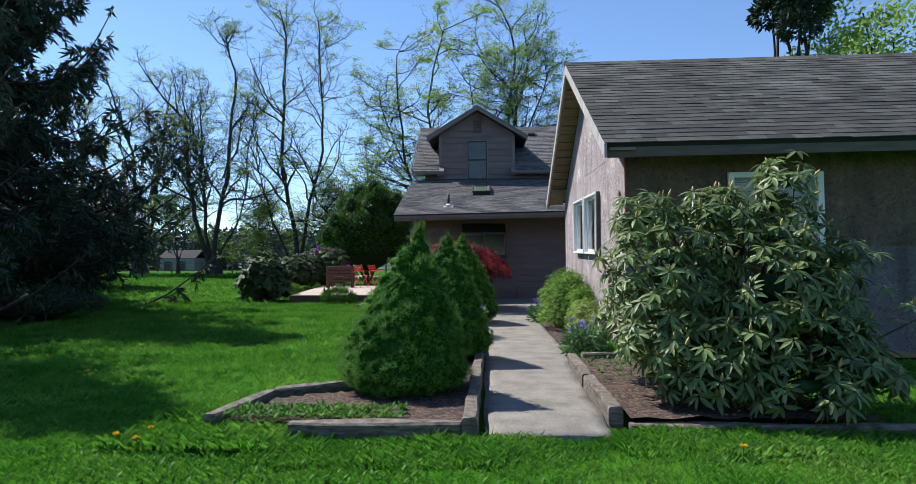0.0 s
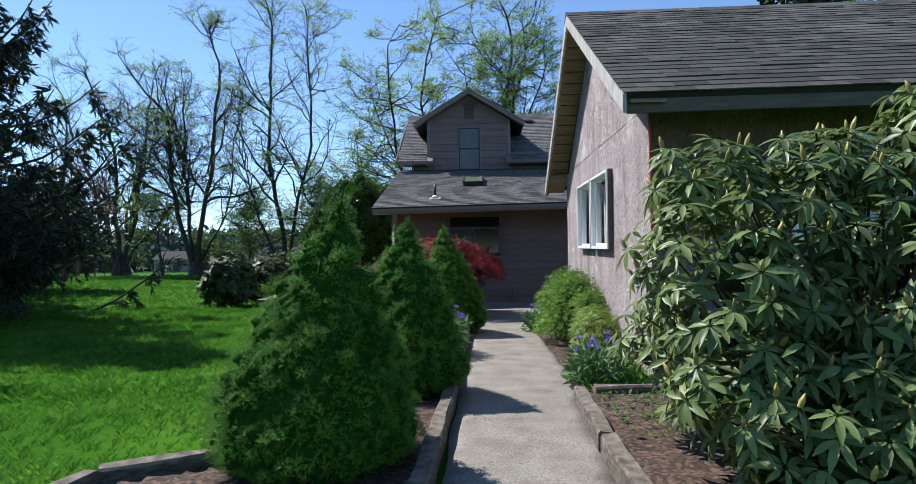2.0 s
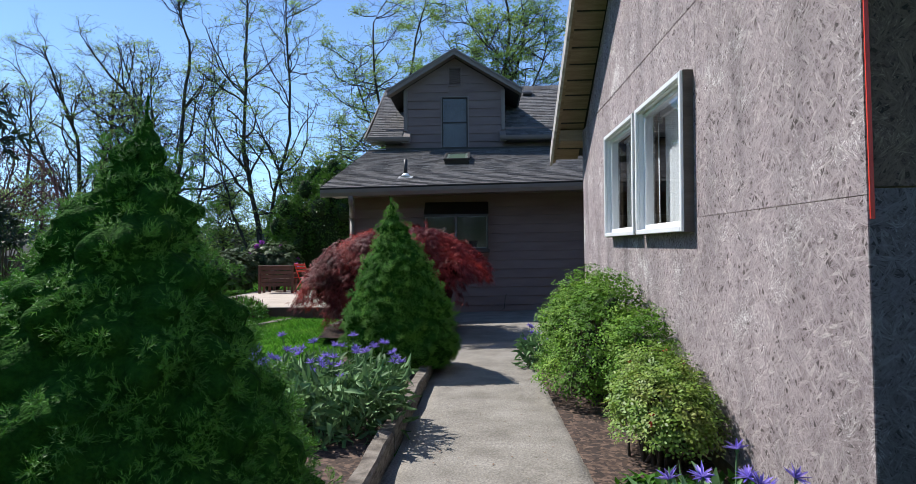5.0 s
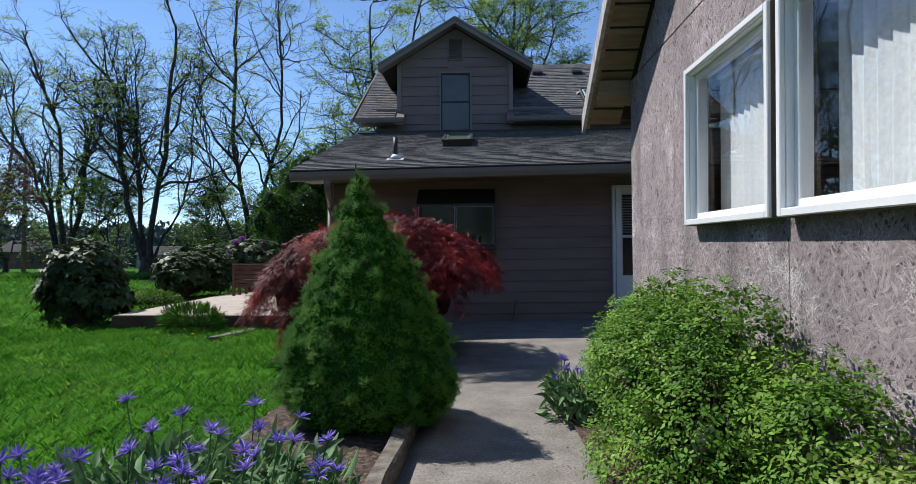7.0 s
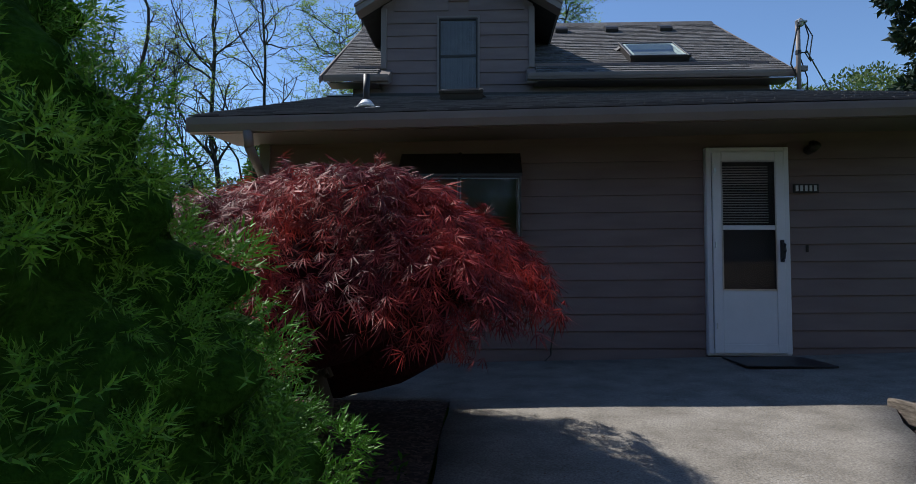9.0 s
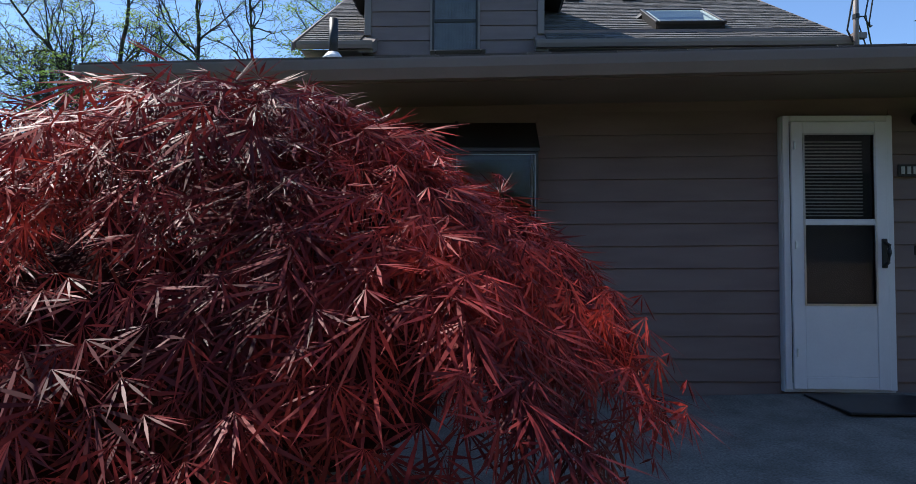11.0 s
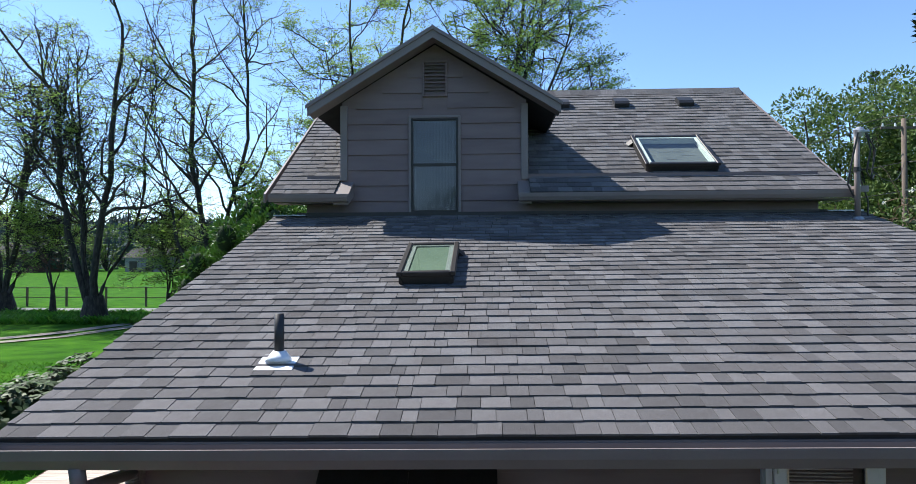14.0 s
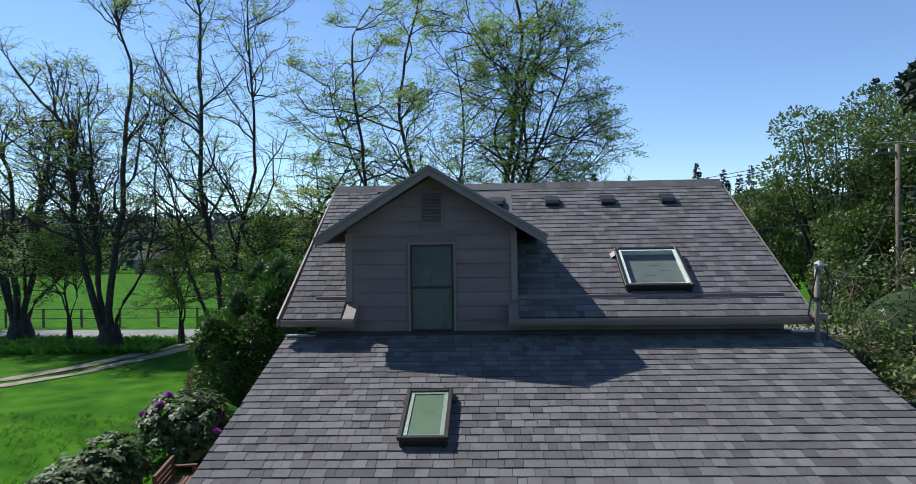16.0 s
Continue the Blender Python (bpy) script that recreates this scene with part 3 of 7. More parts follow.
def build_path():
    rows = []
    edge_r = [(3.95, 1.50), (5, 1.55), (6.8, 1.62), (7.1, 1.72), (9, 1.76), (11, 1.80), (12.5, 1.97), (13.0, 2.22), (13.2, 2.38), (13.8, 2.86), (14.6, 3.36), (15.45, 3.74), (15.6, 4.2), (16.2, 5.9), (17.34, 6.0)]
    y = 3.95
    v, f, n = [], [], 0
    while y < 17.35:
        xr = float(np.interp(y, [e[0] for e in edge_r], [e[1] for e in edge_r])) + (0.02 * math.sin(7 * y) + random.uniform(-0.012, 0.012) if y < 15.4 else 0)
        xl = 0.66 + 0.01 * math.sin(5 * y)
        if y > 15.75:
            xl = -1.45
        rows.append((y, xl, xr))
        y += 0.12
    for y, xl, xr in rows:
        for k in range(9):
            x = xl + (xr - xl) * k / 8
            v.append((x, y, path_z(x, y) + (0.004 * math.sin(3 * x + y) if 0 < k < 8 else -0.006)))
        n += 1
    top = len(v)
    v += [(x, y, z - 0.10) for x, y, z in v]
    for i in range(n - 1):
        for k in range(8):
            a = i * 9 + k
            f.append((a, a + 1, a + 10, a + 9))
        a, b = i * 9, i * 9 + 8
        f += [(a, a + 9, top + a + 9, top + a), (b, top + b, top + b + 9, b + 9)]
    f += [(k, top + k, top + k + 1, k + 1) for k in range(8)]
    solid("path", mesh_np("path", v, f), "concrete", "worn grey concrete garden path leading to the door", "path", kind="structure")


build_path()


def timber(a, b, w=0.10, h=0.10, top=-0.08, label="weathered grey landscape timber edging the garden bed", group="bed timbers"):
    a, b = Vector((*a, top)), Vector((*b, top))
    d = b - a
    n = max(3, int(d.length / 0.25))
    side = Vector((-d.y, d.x, 0)).normalized()
    g = Geo()
    ring = [(-0.5, -1), (-0.5, -0.12), (-0.38, 0), (0.38, 0), (0.5, -0.12), (0.5, -1)]
    for i in range(n + 1):
        p = a + d * i / n
        w1 = 0.006 * math.sin(i * 2.1 + a.x * 5)
        for s, z in ring:
            g.v.append(tuple(p + side * (s * w + w1) + Vector((0, 0, z * h + 0.006 * math.sin(i * 1.3 + s * 3 + a.y)))))
    for i in range(n):
        for k in range(5):
            q = i * 6 + k
            g.f.append((q, q + 1, q + 7, q + 6))
        g.f.append((i * 6 + 5, i * 6, i * 6 + 6, i * 6 + 11))
    g.f += [tuple(range(5, -1, -1)), tuple(n * 6 + k for k in range(6))]
    for k, q in enumerate(g.v):
        g.v[k] = tuple(Vector(q) - a)
    solid("bed_timber", g, "timber", label, "timber", at=a, group=group)


for _a, _b, _h in ( ((0.56, 3.95), (0.60, 6.5), 0.14), ((0.60, 6.54), (0.60, 9.0), 0.16), ((0.60, 9.04), (0.62, 11.4), 0.15), ((0.62, 11.44), (0.62, 13.6), 0.14),
                   
                   ((1.57, 4.28), (1.585, 5.5), 0.15), ((1.587, 5.53), (1.63, 6.84), 0.15), ((1.75, 6.86), (2.3, 6.92), 0.15)):
    timber(_a, _b, h=_h)
timber((1.64, 4.2), (3.7, 4.16), h=0.1, top=-0.172)
timber((-0.62, 3.99), (0.50, 4.01), w=0.11, h=0.12, top=-0.118)
timber((-1.22, 4.12), (-1.07, 4.93), w=0.10, h=0.14, top=-0.105)
timber((-1.05, 4.96), (-0.48, 5.30), w=0.10, h=0.14, top=-0.095)
timber((-2.62, 15.70), (-2.45, 16.80), w=0.13, h=0.07, top=-0.105)
timber((3.72, 15.40), (3.95, 14.2), h=0.14, top=0.0)


def bed(name, poly, z, label):
    """A mound of bark mulch over a polygon: a fine grid with crumbs."""
    xs, ys = [p[0] for p in poly], [p[1] for p in poly]
    def inside(x, y):
        c = False
        for i in range(len(poly)):
            (a, b), (d, e) = poly[i], poly[i - 1]
            if (b > y) != (e > y) and x < (d - a) * (y - b) / (e - b) + a:
                c = not c
        return c
    step = 0.05
    idx, v, f = {}, [], []
    nx, ny = int((max(xs) - min(xs)) / step) + 1, int((max(ys) - min(ys)) / step) + 1
    for i in range(nx + 1):
        for j in range(ny + 1):
            x, y = min(xs) + i * step, min(ys) + j * step
            if inside(x, y):
                idx[i, j] = len(v)
                v.append((x, y, z + 0.018 * noise.noise((x * 6, y * 6, 1)) + 0.012 * noise.noise((x * 25, y * 25, 5))))
    for (i, j), a in idx.items():
        q = [idx.get(k) for k in ((i + 1, j), (i + 1, j + 1), (i, j + 1))]
        if None not in q:
            f.append((a, *q))
    solid(name, mesh_np(name, v, f, True), "soil", label, "flower bed", kind="structure")


bed("bed_left", [(-1.15, 4.12), (-0.4, 4.02), (0.56, 4.0), (0.62, 13.7), (-0.4, 13.9), (-0.4, 12), (-0.40, 5.2), (-1.0, 4.85)], -0.15, "brown bark mulch under the clipped dwarf spruces")
bed("bed_maple", [(-1.1, 13.75), (0.66, 13.4), (0.66, 15.8), (-1.5, 15.8)], -0.12, "brown bark mulch under the red maple")
bed("bed_right", [(1.6, 4.2), (3.4, 4.2), (3.0, 5.6), (2.7, 6.6), (2.36, 7.4), (1.66, 6.9)], -0.14, "brown bark mulch under the rhododendron")
bed("bed_wall", [(1.63, 6.9), (2.36, 7.5), (2.36, 12.85), (1.86, 12.85), (1.68, 12), (1.66, 9)], -0.16, "brown bark mulch along the garage wall")
bed("bed_door", [(2.1, 12.85), (6.4, 12.85), (6.4, 16.3), (3.65, 16.3), (3.6, 15.3), (3.2, 14.5), (2.7, 13.75), (2.3, 13.25)], -0.165, "brown bark mulch beside the porch slab")


# ---- house ----
house = thing("house", "brown lap-sided house with grey shingle roofs and a dormer", "house")
EAVE = lambda x: 2.30 + 0.016 * (x - 0.5)
LOW_TOP, LOW_Y0, LOW_Y1 = 3.93, 16.46, 21.56


def wall_geo(u0, u1, z0, z1, holes, put):
    """Boxes that fill a wall round its holes (u0, u1, z0, z1)."""
    g = Geo()
    us = sorted({u0, u1, *(h[0] for h in holes), *(h[1] for h in holes)})
    zs = sorted({z0, z1, *(h[2] for h in holes), *(h[3] for h in holes)})
    for a, b in zip(us, us[1:]):
        for c, d in zip(zs, zs[1:]):
            if not any(h[0] <= a and b <= h[1] and h[2] <= c and d <= h[3] for h in holes):
                put(g, a, b, c, d)
    return g


DOOR_HOLE, KITCHEN_HOLE = (3.17, 3.95, 0.05, 2.09), (0.10, 1.26, 1.16, 2.04)
front = part("wall", wall_geo(-1.39, 5.84, -0.25, 2.3, [DOOR_HOLE, KITCHEN_HOLE], lambda g, a, b, c, d: g.box((a, 17.325, c), (b, 17.46, d))), "siding", house)
part("side_wall", Geo().prism([(17.46, -0.25), (28.2, -0.25), (28.2, 4.2), (24.9, 6.3), (21.7, 4.2), (21.6, 3.75), (17.46, 2.5)], -1.39, -1.26), "siding", house)
part("side_wall", Geo().prism([(17.46, -0.25), (28.2, -0.25), (28.2, 4.2), (24.9, 6.3), (21.7, 4.2), (21.6, 3.75), (17.46, 2.5)], 5.71, 5.84), "siding", house)
part("back_wall", Geo().box((-1.26, 28.07, -0.25), (5.71, 28.2, 4.2)), "siding", house)
part("inner_floor", Geo().box((-1.26, 17.46, -0.1), (5.71, 28.07, 0.02)), "room", house)
part("inner_wall", Geo().box((-1.26, 20.6, 0.02), (5.71, 20.7, 2.4)), "room", house)
part("inner_ceiling", Geo().box((-1.26, 17.46, 2.36), (5.71, 20.6, 2.40)), "room", house)
upper = part("upper_wall", Geo().box((-1.39, 21.645, 3.70), (5.84, 21.76, 4.5)), "siding", house)


def board(parent, x0, x1, z, tilt_x, y, h=0.172, name="siding_board"):
    """A lap board: thick at its lower edge."""
    g = Geo()
    s = lambda x: z + tilt_x * (x - x0)
    for x in (x0, x1):
        g.v += [(x, y + 0.004, s(x) + h + 0.012), (x, y - 0.016, s(x) + 0.002), (x, y - 0.012, s(x)), (x, y + 0.015, s(x))]
    g.f += [(0, 1, 5, 4), (1, 2, 6, 5), (2, 3, 7, 6), (3, 0, 4, 7), (3, 2, 1, 0), (4, 5, 6, 7)]
    part(name, g, "siding", parent)


def corner_board(x0, x1, z0, z1, y0, y1, name="corner_board", parent=house):
    part(name, Geo().bevel_box((x0, y0, z0), (x1, y1, z1), 0.004), "trim", parent)


corner_board(-1.42, -1.31, -0.22, 2.30, 17.275, 17.42)
corner_board(5.76, 5.87, -0.1, 2.35, 17.275, 17.42)
part("soffit", Geo().add([(-1.68, 16.5, 2.14), (6.1, 16.5, 2.26), (6.1, 17.34, 2.30), (-1.68, 17.34, 2.18), (-1.68, 16.5, 2.155), (6.1, 16.5, 2.275), (6.1, 17.34, 2.315), (-1.68, 17.34, 2.195)],
                         [(0, 1, 2, 3), (7, 6, 5, 4), (0, 4, 5, 1), (1, 5, 6, 2), (2, 6, 7, 3), (3, 7, 4, 0)]), "trim", house)


def roof_slab(name, corners, thick, mat="felt", parent=house):
    a, b, c, d = (Vector(p) for p in corners)
    n = (b - a).cross(d - a).normalized() * -thick
    g = Geo().add([a, b, c, d, a + n, b + n, c + n, d + n], [(0, 1, 2, 3), (7, 6, 5, 4), (0, 4, 5, 1), (1, 5, 6, 2), (2, 6, 7, 3), (3, 7, 4, 0)])
    return part(name, g, mat, parent)


LOWER = [(-1.775, LOW_Y0, EAVE(-1.775)), (6.30, LOW_Y0, EAVE(6.30)), (6.36, LOW_Y1, LOW_TOP), (-1.835, LOW_Y1, LOW_TOP - 0.03)]
UPPER_F = [(-1.80, 21.27, 4.20), (6.10, 21.27, 4.20), (6.06, 24.90, 6.49), (-1.86, 24.90, 6.49)]
UPPER_B = [(6.10, 28.5, 4.20), (-1.80, 28.5, 4.20), (-1.86, 24.90, 6.49), (6.06, 24.90, 6.49)]
low_roof = roof_slab("lower_roof", LOWER, 0.10)
# the dormer breaks the front slope and its eave
up_l = roof_slab("upper_roof", [(-1.80, 21.27, 4.20), (-0.90, 21.27, 4.20), (-0.90, 24.90, 6.49), (-1.86, 24.90, 6.49)], 0.10)
up_r = roof_slab("upper_roof", [(1.82, 21.27, 4.20), (6.10, 21.27, 4.20), (6.06, 24.90, 6.49), (1.82, 24.90, 6.49)], 0.10)
up_b = roof_slab("upper_roof", UPPER_B, 0.10)
part("ridge_cap", Geo().prism([(24.72, 6.40), (24.9, 6.53), (25.08, 6.40), (24.9, 6.47)], -1.88, 6.08), "shingle", house)

# dormer
DX0, DX1, DMID, DTOP = -0.87, 1.79, 0.48, 6.50
dormer = part("dormer_wall", Geo().prism([(DX0, 3.8), (DX1, 3.8), (DX1, 5.56), (DMID, 6.38), (DX0, 5.56)], 21.625, 21.74, "y"), "siding", house)
for _x0, _x1 in ((DX0, DX0 + 0.1), (DX1 - 0.1, DX1)):
    part("dormer_side_wall", Geo().prism([(21.74, 4.3), (21.74, 5.6), (23.6, 5.6)], _x0, _x1), "siding", house)
for _s in (-1, 1):
    _e = Vector((DMID + _s * 1.76, 0, 5.42))
    _t = Vector((DMID, 0, DTOP))
    _q = [(_e.x, 21.30, _e.z), (_e.x, 23.2, _e.z), (_t.x, 24.9, _t.z), (_t.x, 21.30, _t.z)]
    roof_slab("dormer_roof", _q if _s > 0 else [_q[3], _q[2], _q[1], _q[0]], 0.07)
    # barge board
    d = (_t - _e)
    part("barge_board", Geo().prism([(_e.x, _e.z - 0.13), (_e.x, _e.z + 0.005), (_t.x, _t.z + 0.005), (_t.x, _t.z - 0.14)], 21.262, 21.297, "y"), "trim", house)
    part("barge_trim", Geo().prism([(_e.x - _s * -0.02, _e.z - 0.03), (_e.x + _s * 0.02, _e.z + 0.02), (_t.x, _t.z + 0.022), (_t.x, _t.z - 0.03)], 21.235, 21.26, "y"), "trim", house)
    part("soffit_board", Geo().prism([(_e.x, _e.z - 0.10), (_e.x, _e.z - 0.085), (_t.x, _t.z - 0.085), (_t.x, _t.z - 0.10)], 21.30, 21.62, "y"), "trim", house)
corner_board(DX0 - 0.02, DX0 + 0.08, 4.42, 5.50, 21.58, 21.70)
corner_board(DX1 - 0.08, DX1 + 0.02, 4.42, 5.50, 21.58, 21.70)

for _q in ([(-0.9, 23.56), (DMID, 24.9), (-0.9, 24.9)], [(1.82, 23.60), (1.82, 24.9), (DMID, 24.9)]):
    _v = [(x, y, 4.2 + 0.6309 * (y - 21.27)) for x, y in _q]
    part("valley_roof", Geo().add(_v + [(x, y, z - 0.08) for x, y, z in _v], [(0, 1, 2), (5, 4, 3), (0, 3, 4, 1), (1, 4, 5, 2), (2, 5, 3, 0)]), "shingle", house)

# gutters
def gutter(x0, x1, y, z0, z1, h=0.115, d=0.11, parent=house):
    prof = [(0, 0), (0, -h * 0.75), (0.02, -h), (d * 0.7, -h), (d, -h * 0.5), (d + 0.008, -0.012), (d + 0.008, 0), (d - 0.004, 0), (d - 0.012, -h * 0.5), (d * 0.68, -h + 0.008), (0.024, -h + 0.008), (0.008, -h * 0.7), (0.008, 0)]
    g = Geo()
    for x, z in ((x0, z0), (x1, z1)):
        g.v += [(x, y - a, z + b) for a, b in prof]
    n = len(prof)
    g.f += [(i, (i + 1) % n, n + (i + 1) % n, n + i) for i in range(n)]
    g.box((x0 - 0.004, y - d, z0 - h), (x0 + 0.004, y, z0 - 0.002)).box((x1 - 0.004, y - d, z1 - h), (x1 + 0.004, y, z1 - 0.002))
    return part("gutter", g, "trim", parent)


gutter(-1.735, 6.2, 16.452, EAVE(-1.735) - 0.035, EAVE(6.2) - 0.035, 0.125)
part("fascia", Geo().add([(-1.755, 16.456, EAVE(-1.755) - 0.16), (6.28, 16.456, EAVE(6.28) - 0.16), (6.28, 16.456, EAVE(6.28) - 0.025), (-1.755, 16.456, EAVE(-1.755) - 0.025),
                          (-1.755, 16.48, EAVE(-1.755) - 0.16), (6.28, 16.48, EAVE(6.28) - 0.16), (6.28, 16.48, EAVE(6.28) - 0.025), (-1.755, 16.48, EAVE(-1.755) - 0.025)],
                         [(0, 1, 2, 3), (7, 6, 5, 4), (0, 4, 5, 1), (1, 5, 6, 2), (2, 6, 7, 3), (3, 7, 4, 0)]), "trim", house)
gutter(-1.80, -0.70, 21.268, 4.19, 4.19, 0.10, 0.09)
gutter(1.66, 6.12, 21.268, 4.185, 4.195, 0.10, 0.09)
part("eave_return", Geo().prism([(21.28, 4.05), (21.28, 4.2), (21.64, 4.42), (21.64, 4.2)], -0.92, -0.70), "trim", house)
part("eave_return", Geo().prism([(21.28, 4.05), (21.28, 4.2), (21.64, 4.42), (21.64, 4.2)], 1.66, 1.84), "trim", house)
part("eave_soffit", Geo().box((1.8, 21.27, 4.075), (6.05, 21.64, 4.09)), "trim", house)
part("eave_soffit", Geo().box((-1.76, 21.27, 4.075), (-0.9, 21.64, 4.09)), "trim", house)
part("verge_board", Geo().prism([(21.27, 4.08), (21.27, 4.205), (24.9, 6.495), (28.5, 4.205), (28.5, 4.08), (24.9, 6.37)], 6.10, 6.13), "trim", house)
part("verge_board", Geo().prism([(21.27, 4.08), (21.27, 4.205), (24.9, 6.495), (28.5, 4.205), (28.5, 4.08), (24.9, 6.37)], -1.90, -1.87), "trim", house)
part("flashing", Geo().box((-1.5, 21.50, 3.88), (5.9, 21.64, 3.955)), "bronze", house)
part("flashing", Geo().box((-1.82, 21.44, 3.905), (-1.36, 21.56, 3.925)), "galv", house)
part("flashing", Geo().box((5.86, 21.44, 3.925), (6.34, 21.56, 3.945)), "galv", house)
# downspout
_g = Geo()
for _a, _b in (((-1.20, 16.40, 2.12), (-1.19, 16.41, 1.98)), ((-1.19, 16.41, 1.98), (-1.34, 17.20, 1.80)), ((-1.34, 17.20, 1.80), (-1.34, 17.215, -0.1))):
    _g.tube([_a, _b], 0.045, 8)
for _k in range(6):
    _g.tube([(-1.34, 17.19 + 0.004 * _k, 1.80 - 0.022 * _k), (-1.34, 17.19 + 0.004 * _k, 1.79 - 0.022 * _k)], 0.050, 8)
part("downspout", _g, "trim", house, "painted brown downspout", True)


# openings of the house
def frame_geo(x0, x1, z0, z1, y0, y1, w, sill=None):
    g = Geo()
    g.bevel_box((x0, y0, z0), (x0 + w, y1, z1), 0.004).bevel_box((x1 - w, y0, z0), (x1, y1, z1), 0.004)
    g.bevel_box((x0 + w, y0, z1 - w), (x1 - w, y1, z1), 0.004).bevel_box((x0 + w, y0, z0), (x1 - w, y1, z0 + (sill or w)), 0.004)
    return g


def pane(name, x0, x1, z0, z1, y, parent, mat="glass", label=""):
    ob = part(name, mesh_np(name, [(x0, y, z0), (x1, y, z0), (x1, y, z1), (x0, y, z1)], [(0, 1, 2, 3)]), mat, parent, label)
    ob.visible_shadow = False
    return ob


# dormer window, two sashes
_w = part("dormer_window", frame_geo(0.10, 0.85, 3.92, 5.345, 21.575, 21.63, 0.035), "trim", house, "tall sash window with a dark screen")
part("window_frame", frame_geo(0.135, 0.815, 3.955, 5.31, 21.59, 21.63, 0.03), "bronze", _w)
part("meeting_rail", Geo().box((0.16, 21.60, 4.62), (0.79, 21.635, 4.66)), "bronze", _w)
pane("pane", 0.165, 0.785, 3.985, 5.28, 21.618, _w)
_g = Geo()
for _k in range(44):
    _x, _w0 = 0.165 + 0.62 * _k / 44, 0.62 / 44
    _d = 0.0015 * (_k % 3)
    _g.add([(_x, 21.6232, 3.99), (_x + _w0 / 2, 21.6205 + _d / 2, 3.99), (_x + _w0, 21.6232, 3.99), (_x, 21.6232, 5.28), (_x + _w0 / 2, 21.6205 + _d / 2, 5.28), (_x + _w0, 21.6232, 5.28)], [(0, 1, 4, 3), (1, 2, 5, 4)])
part("curtain", _g, "voile", _w, "grey pleated curtain behind the glass")
# dormer vent
_v = part("gable_vent", frame_geo(0.30, 0.66, 5.62, 6.14, 21.585, 21.63, 0.03), "siding", house, "brown louvred gable vent")
for _k in range(9):
    part("slat", Geo().add([(0.33, 21.575, 5.655 + 0.052 * _k), (0.63, 21.575, 5.655 + 0.052 * _k), (0.63, 21.625, 5.70 + 0.052 * _k), (0.33, 21.625, 5.70 + 0.052 * _k),
                            (0.33, 21.575, 5.663 + 0.052 * _k), (0.63, 21.575, 5.663 + 0.052 * _k), (0.63, 21.625, 5.708 + 0.052 * _k), (0.33, 21.625, 5.708 + 0.052 * _k)],
                           [(0, 1, 2, 3), (7, 6, 5, 4), (0, 4, 5, 1), (1, 5, 6, 2), (2, 6, 7, 3), (3, 7, 4, 0)]), "siding", _v)

# garden window that stands out of the wall
gw = part("garden_window", Geo().bevel_box((0.05, 16.93, 1.09), (1.31, 17.31, 1.155), 0.006), "bronze", house, "bronze garden window with two dark panes")
part("window_frame", frame_geo(0.08, 1.28, 1.155, 1.785, 16.94, 16.975, 0.022), "bronze", gw)
part("mullion", Geo().box((0.665, 16.938, 1.17), (0.69, 16.975, 1.77)), "bronze", gw)
for _x0, _x1 in ((0.105, 0.66), (0.695, 1.255)):
    pane("pane", _x0, _x1, 1.18, 1.76, 16.955, gw)
    part("pane_trim", frame_geo(_x0 - 0.004, _x1 + 0.004, 1.176, 1.764, 16.936, 16.944, 0.007), "galv", gw)
part("sloping_top", Geo().prism([(16.935, 1.785), (17.30, 2.05), (17.30, 2.075), (16.935, 1.81)], 0.07, 1.29), "bronze", gw, "dark sloping top")
part("top_bar", Geo().prism([(16.925, 1.80), (17.30, 2.072), (17.30, 2.09), (16.925, 1.818)], 0.665, 0.69), "bronze", gw)
for _x in (0.08, 1.27):
    part("side_panel", Geo().prism([(16.95, 1.155), (17.30, 1.155), (17.30, 2.05), (16.95, 1.79)], _x, _x + 0.01), "bronze", gw)
# what stands behind the glass
solid("planter_box", Geo().bevel_box((0.22, 17.08, 1.157), (0.66, 17.28, 1.34), 0.008), "black", "dark empty planter behind the window glass", "planter")
for _a, _b in (((0.25, 17.12, 1.375), (0.45, 17.20, 1.57)), ((0.40, 17.10, 1.47), (0.64, 17.12, 1.372)), ((0.44, 17.20, 1.372), (0.645, 17.17, 1.372))):
    solid("paper_roll", Geo().tube([Vector(_a) - Vector(_a), (Vector(_b) - Vector(_a)) * 0.5, Vector(_b) - Vector(_a)], 0.030, 12), "cardboard", "tan cardboard roll lying behind the window glass", "paper roll", at=_a, group="cardboard rolls", smooth=False)
_g = Geo()
for _a in range(9):
    for _b in range(7):
        _q = (0.26 + 0.022 * _a, 17.20 + 0.010 * _b)
        _g.v.append((_q[0], _q[1], 1.365 + 0.10 * math.sin(math.pi * _b / 6) * (0.5 + 0.5 * math.sin(_a * 1.1)) + 0.035 * noise.noise((_q[0] * 30, _q[1] * 30, 2)) - (0.022 if _b in (0, 6) else 0)))
for _a in range(8):
    for _b in range(6):
        _k = _a * 7 + _b
        _g.f.append((_k, _k + 7, _k + 8, _k + 1))
_n = len(_g.v)
_g.v += [(x, y, z - 0.018) for x, y, z in _g.v]
_g.f += [tuple(_n + k for k in f[::-1]) for f in _g.f]
solid("cloth", _g, "white", "crumpled white cloth lying on the dark planter", "cloth", smooth=True)
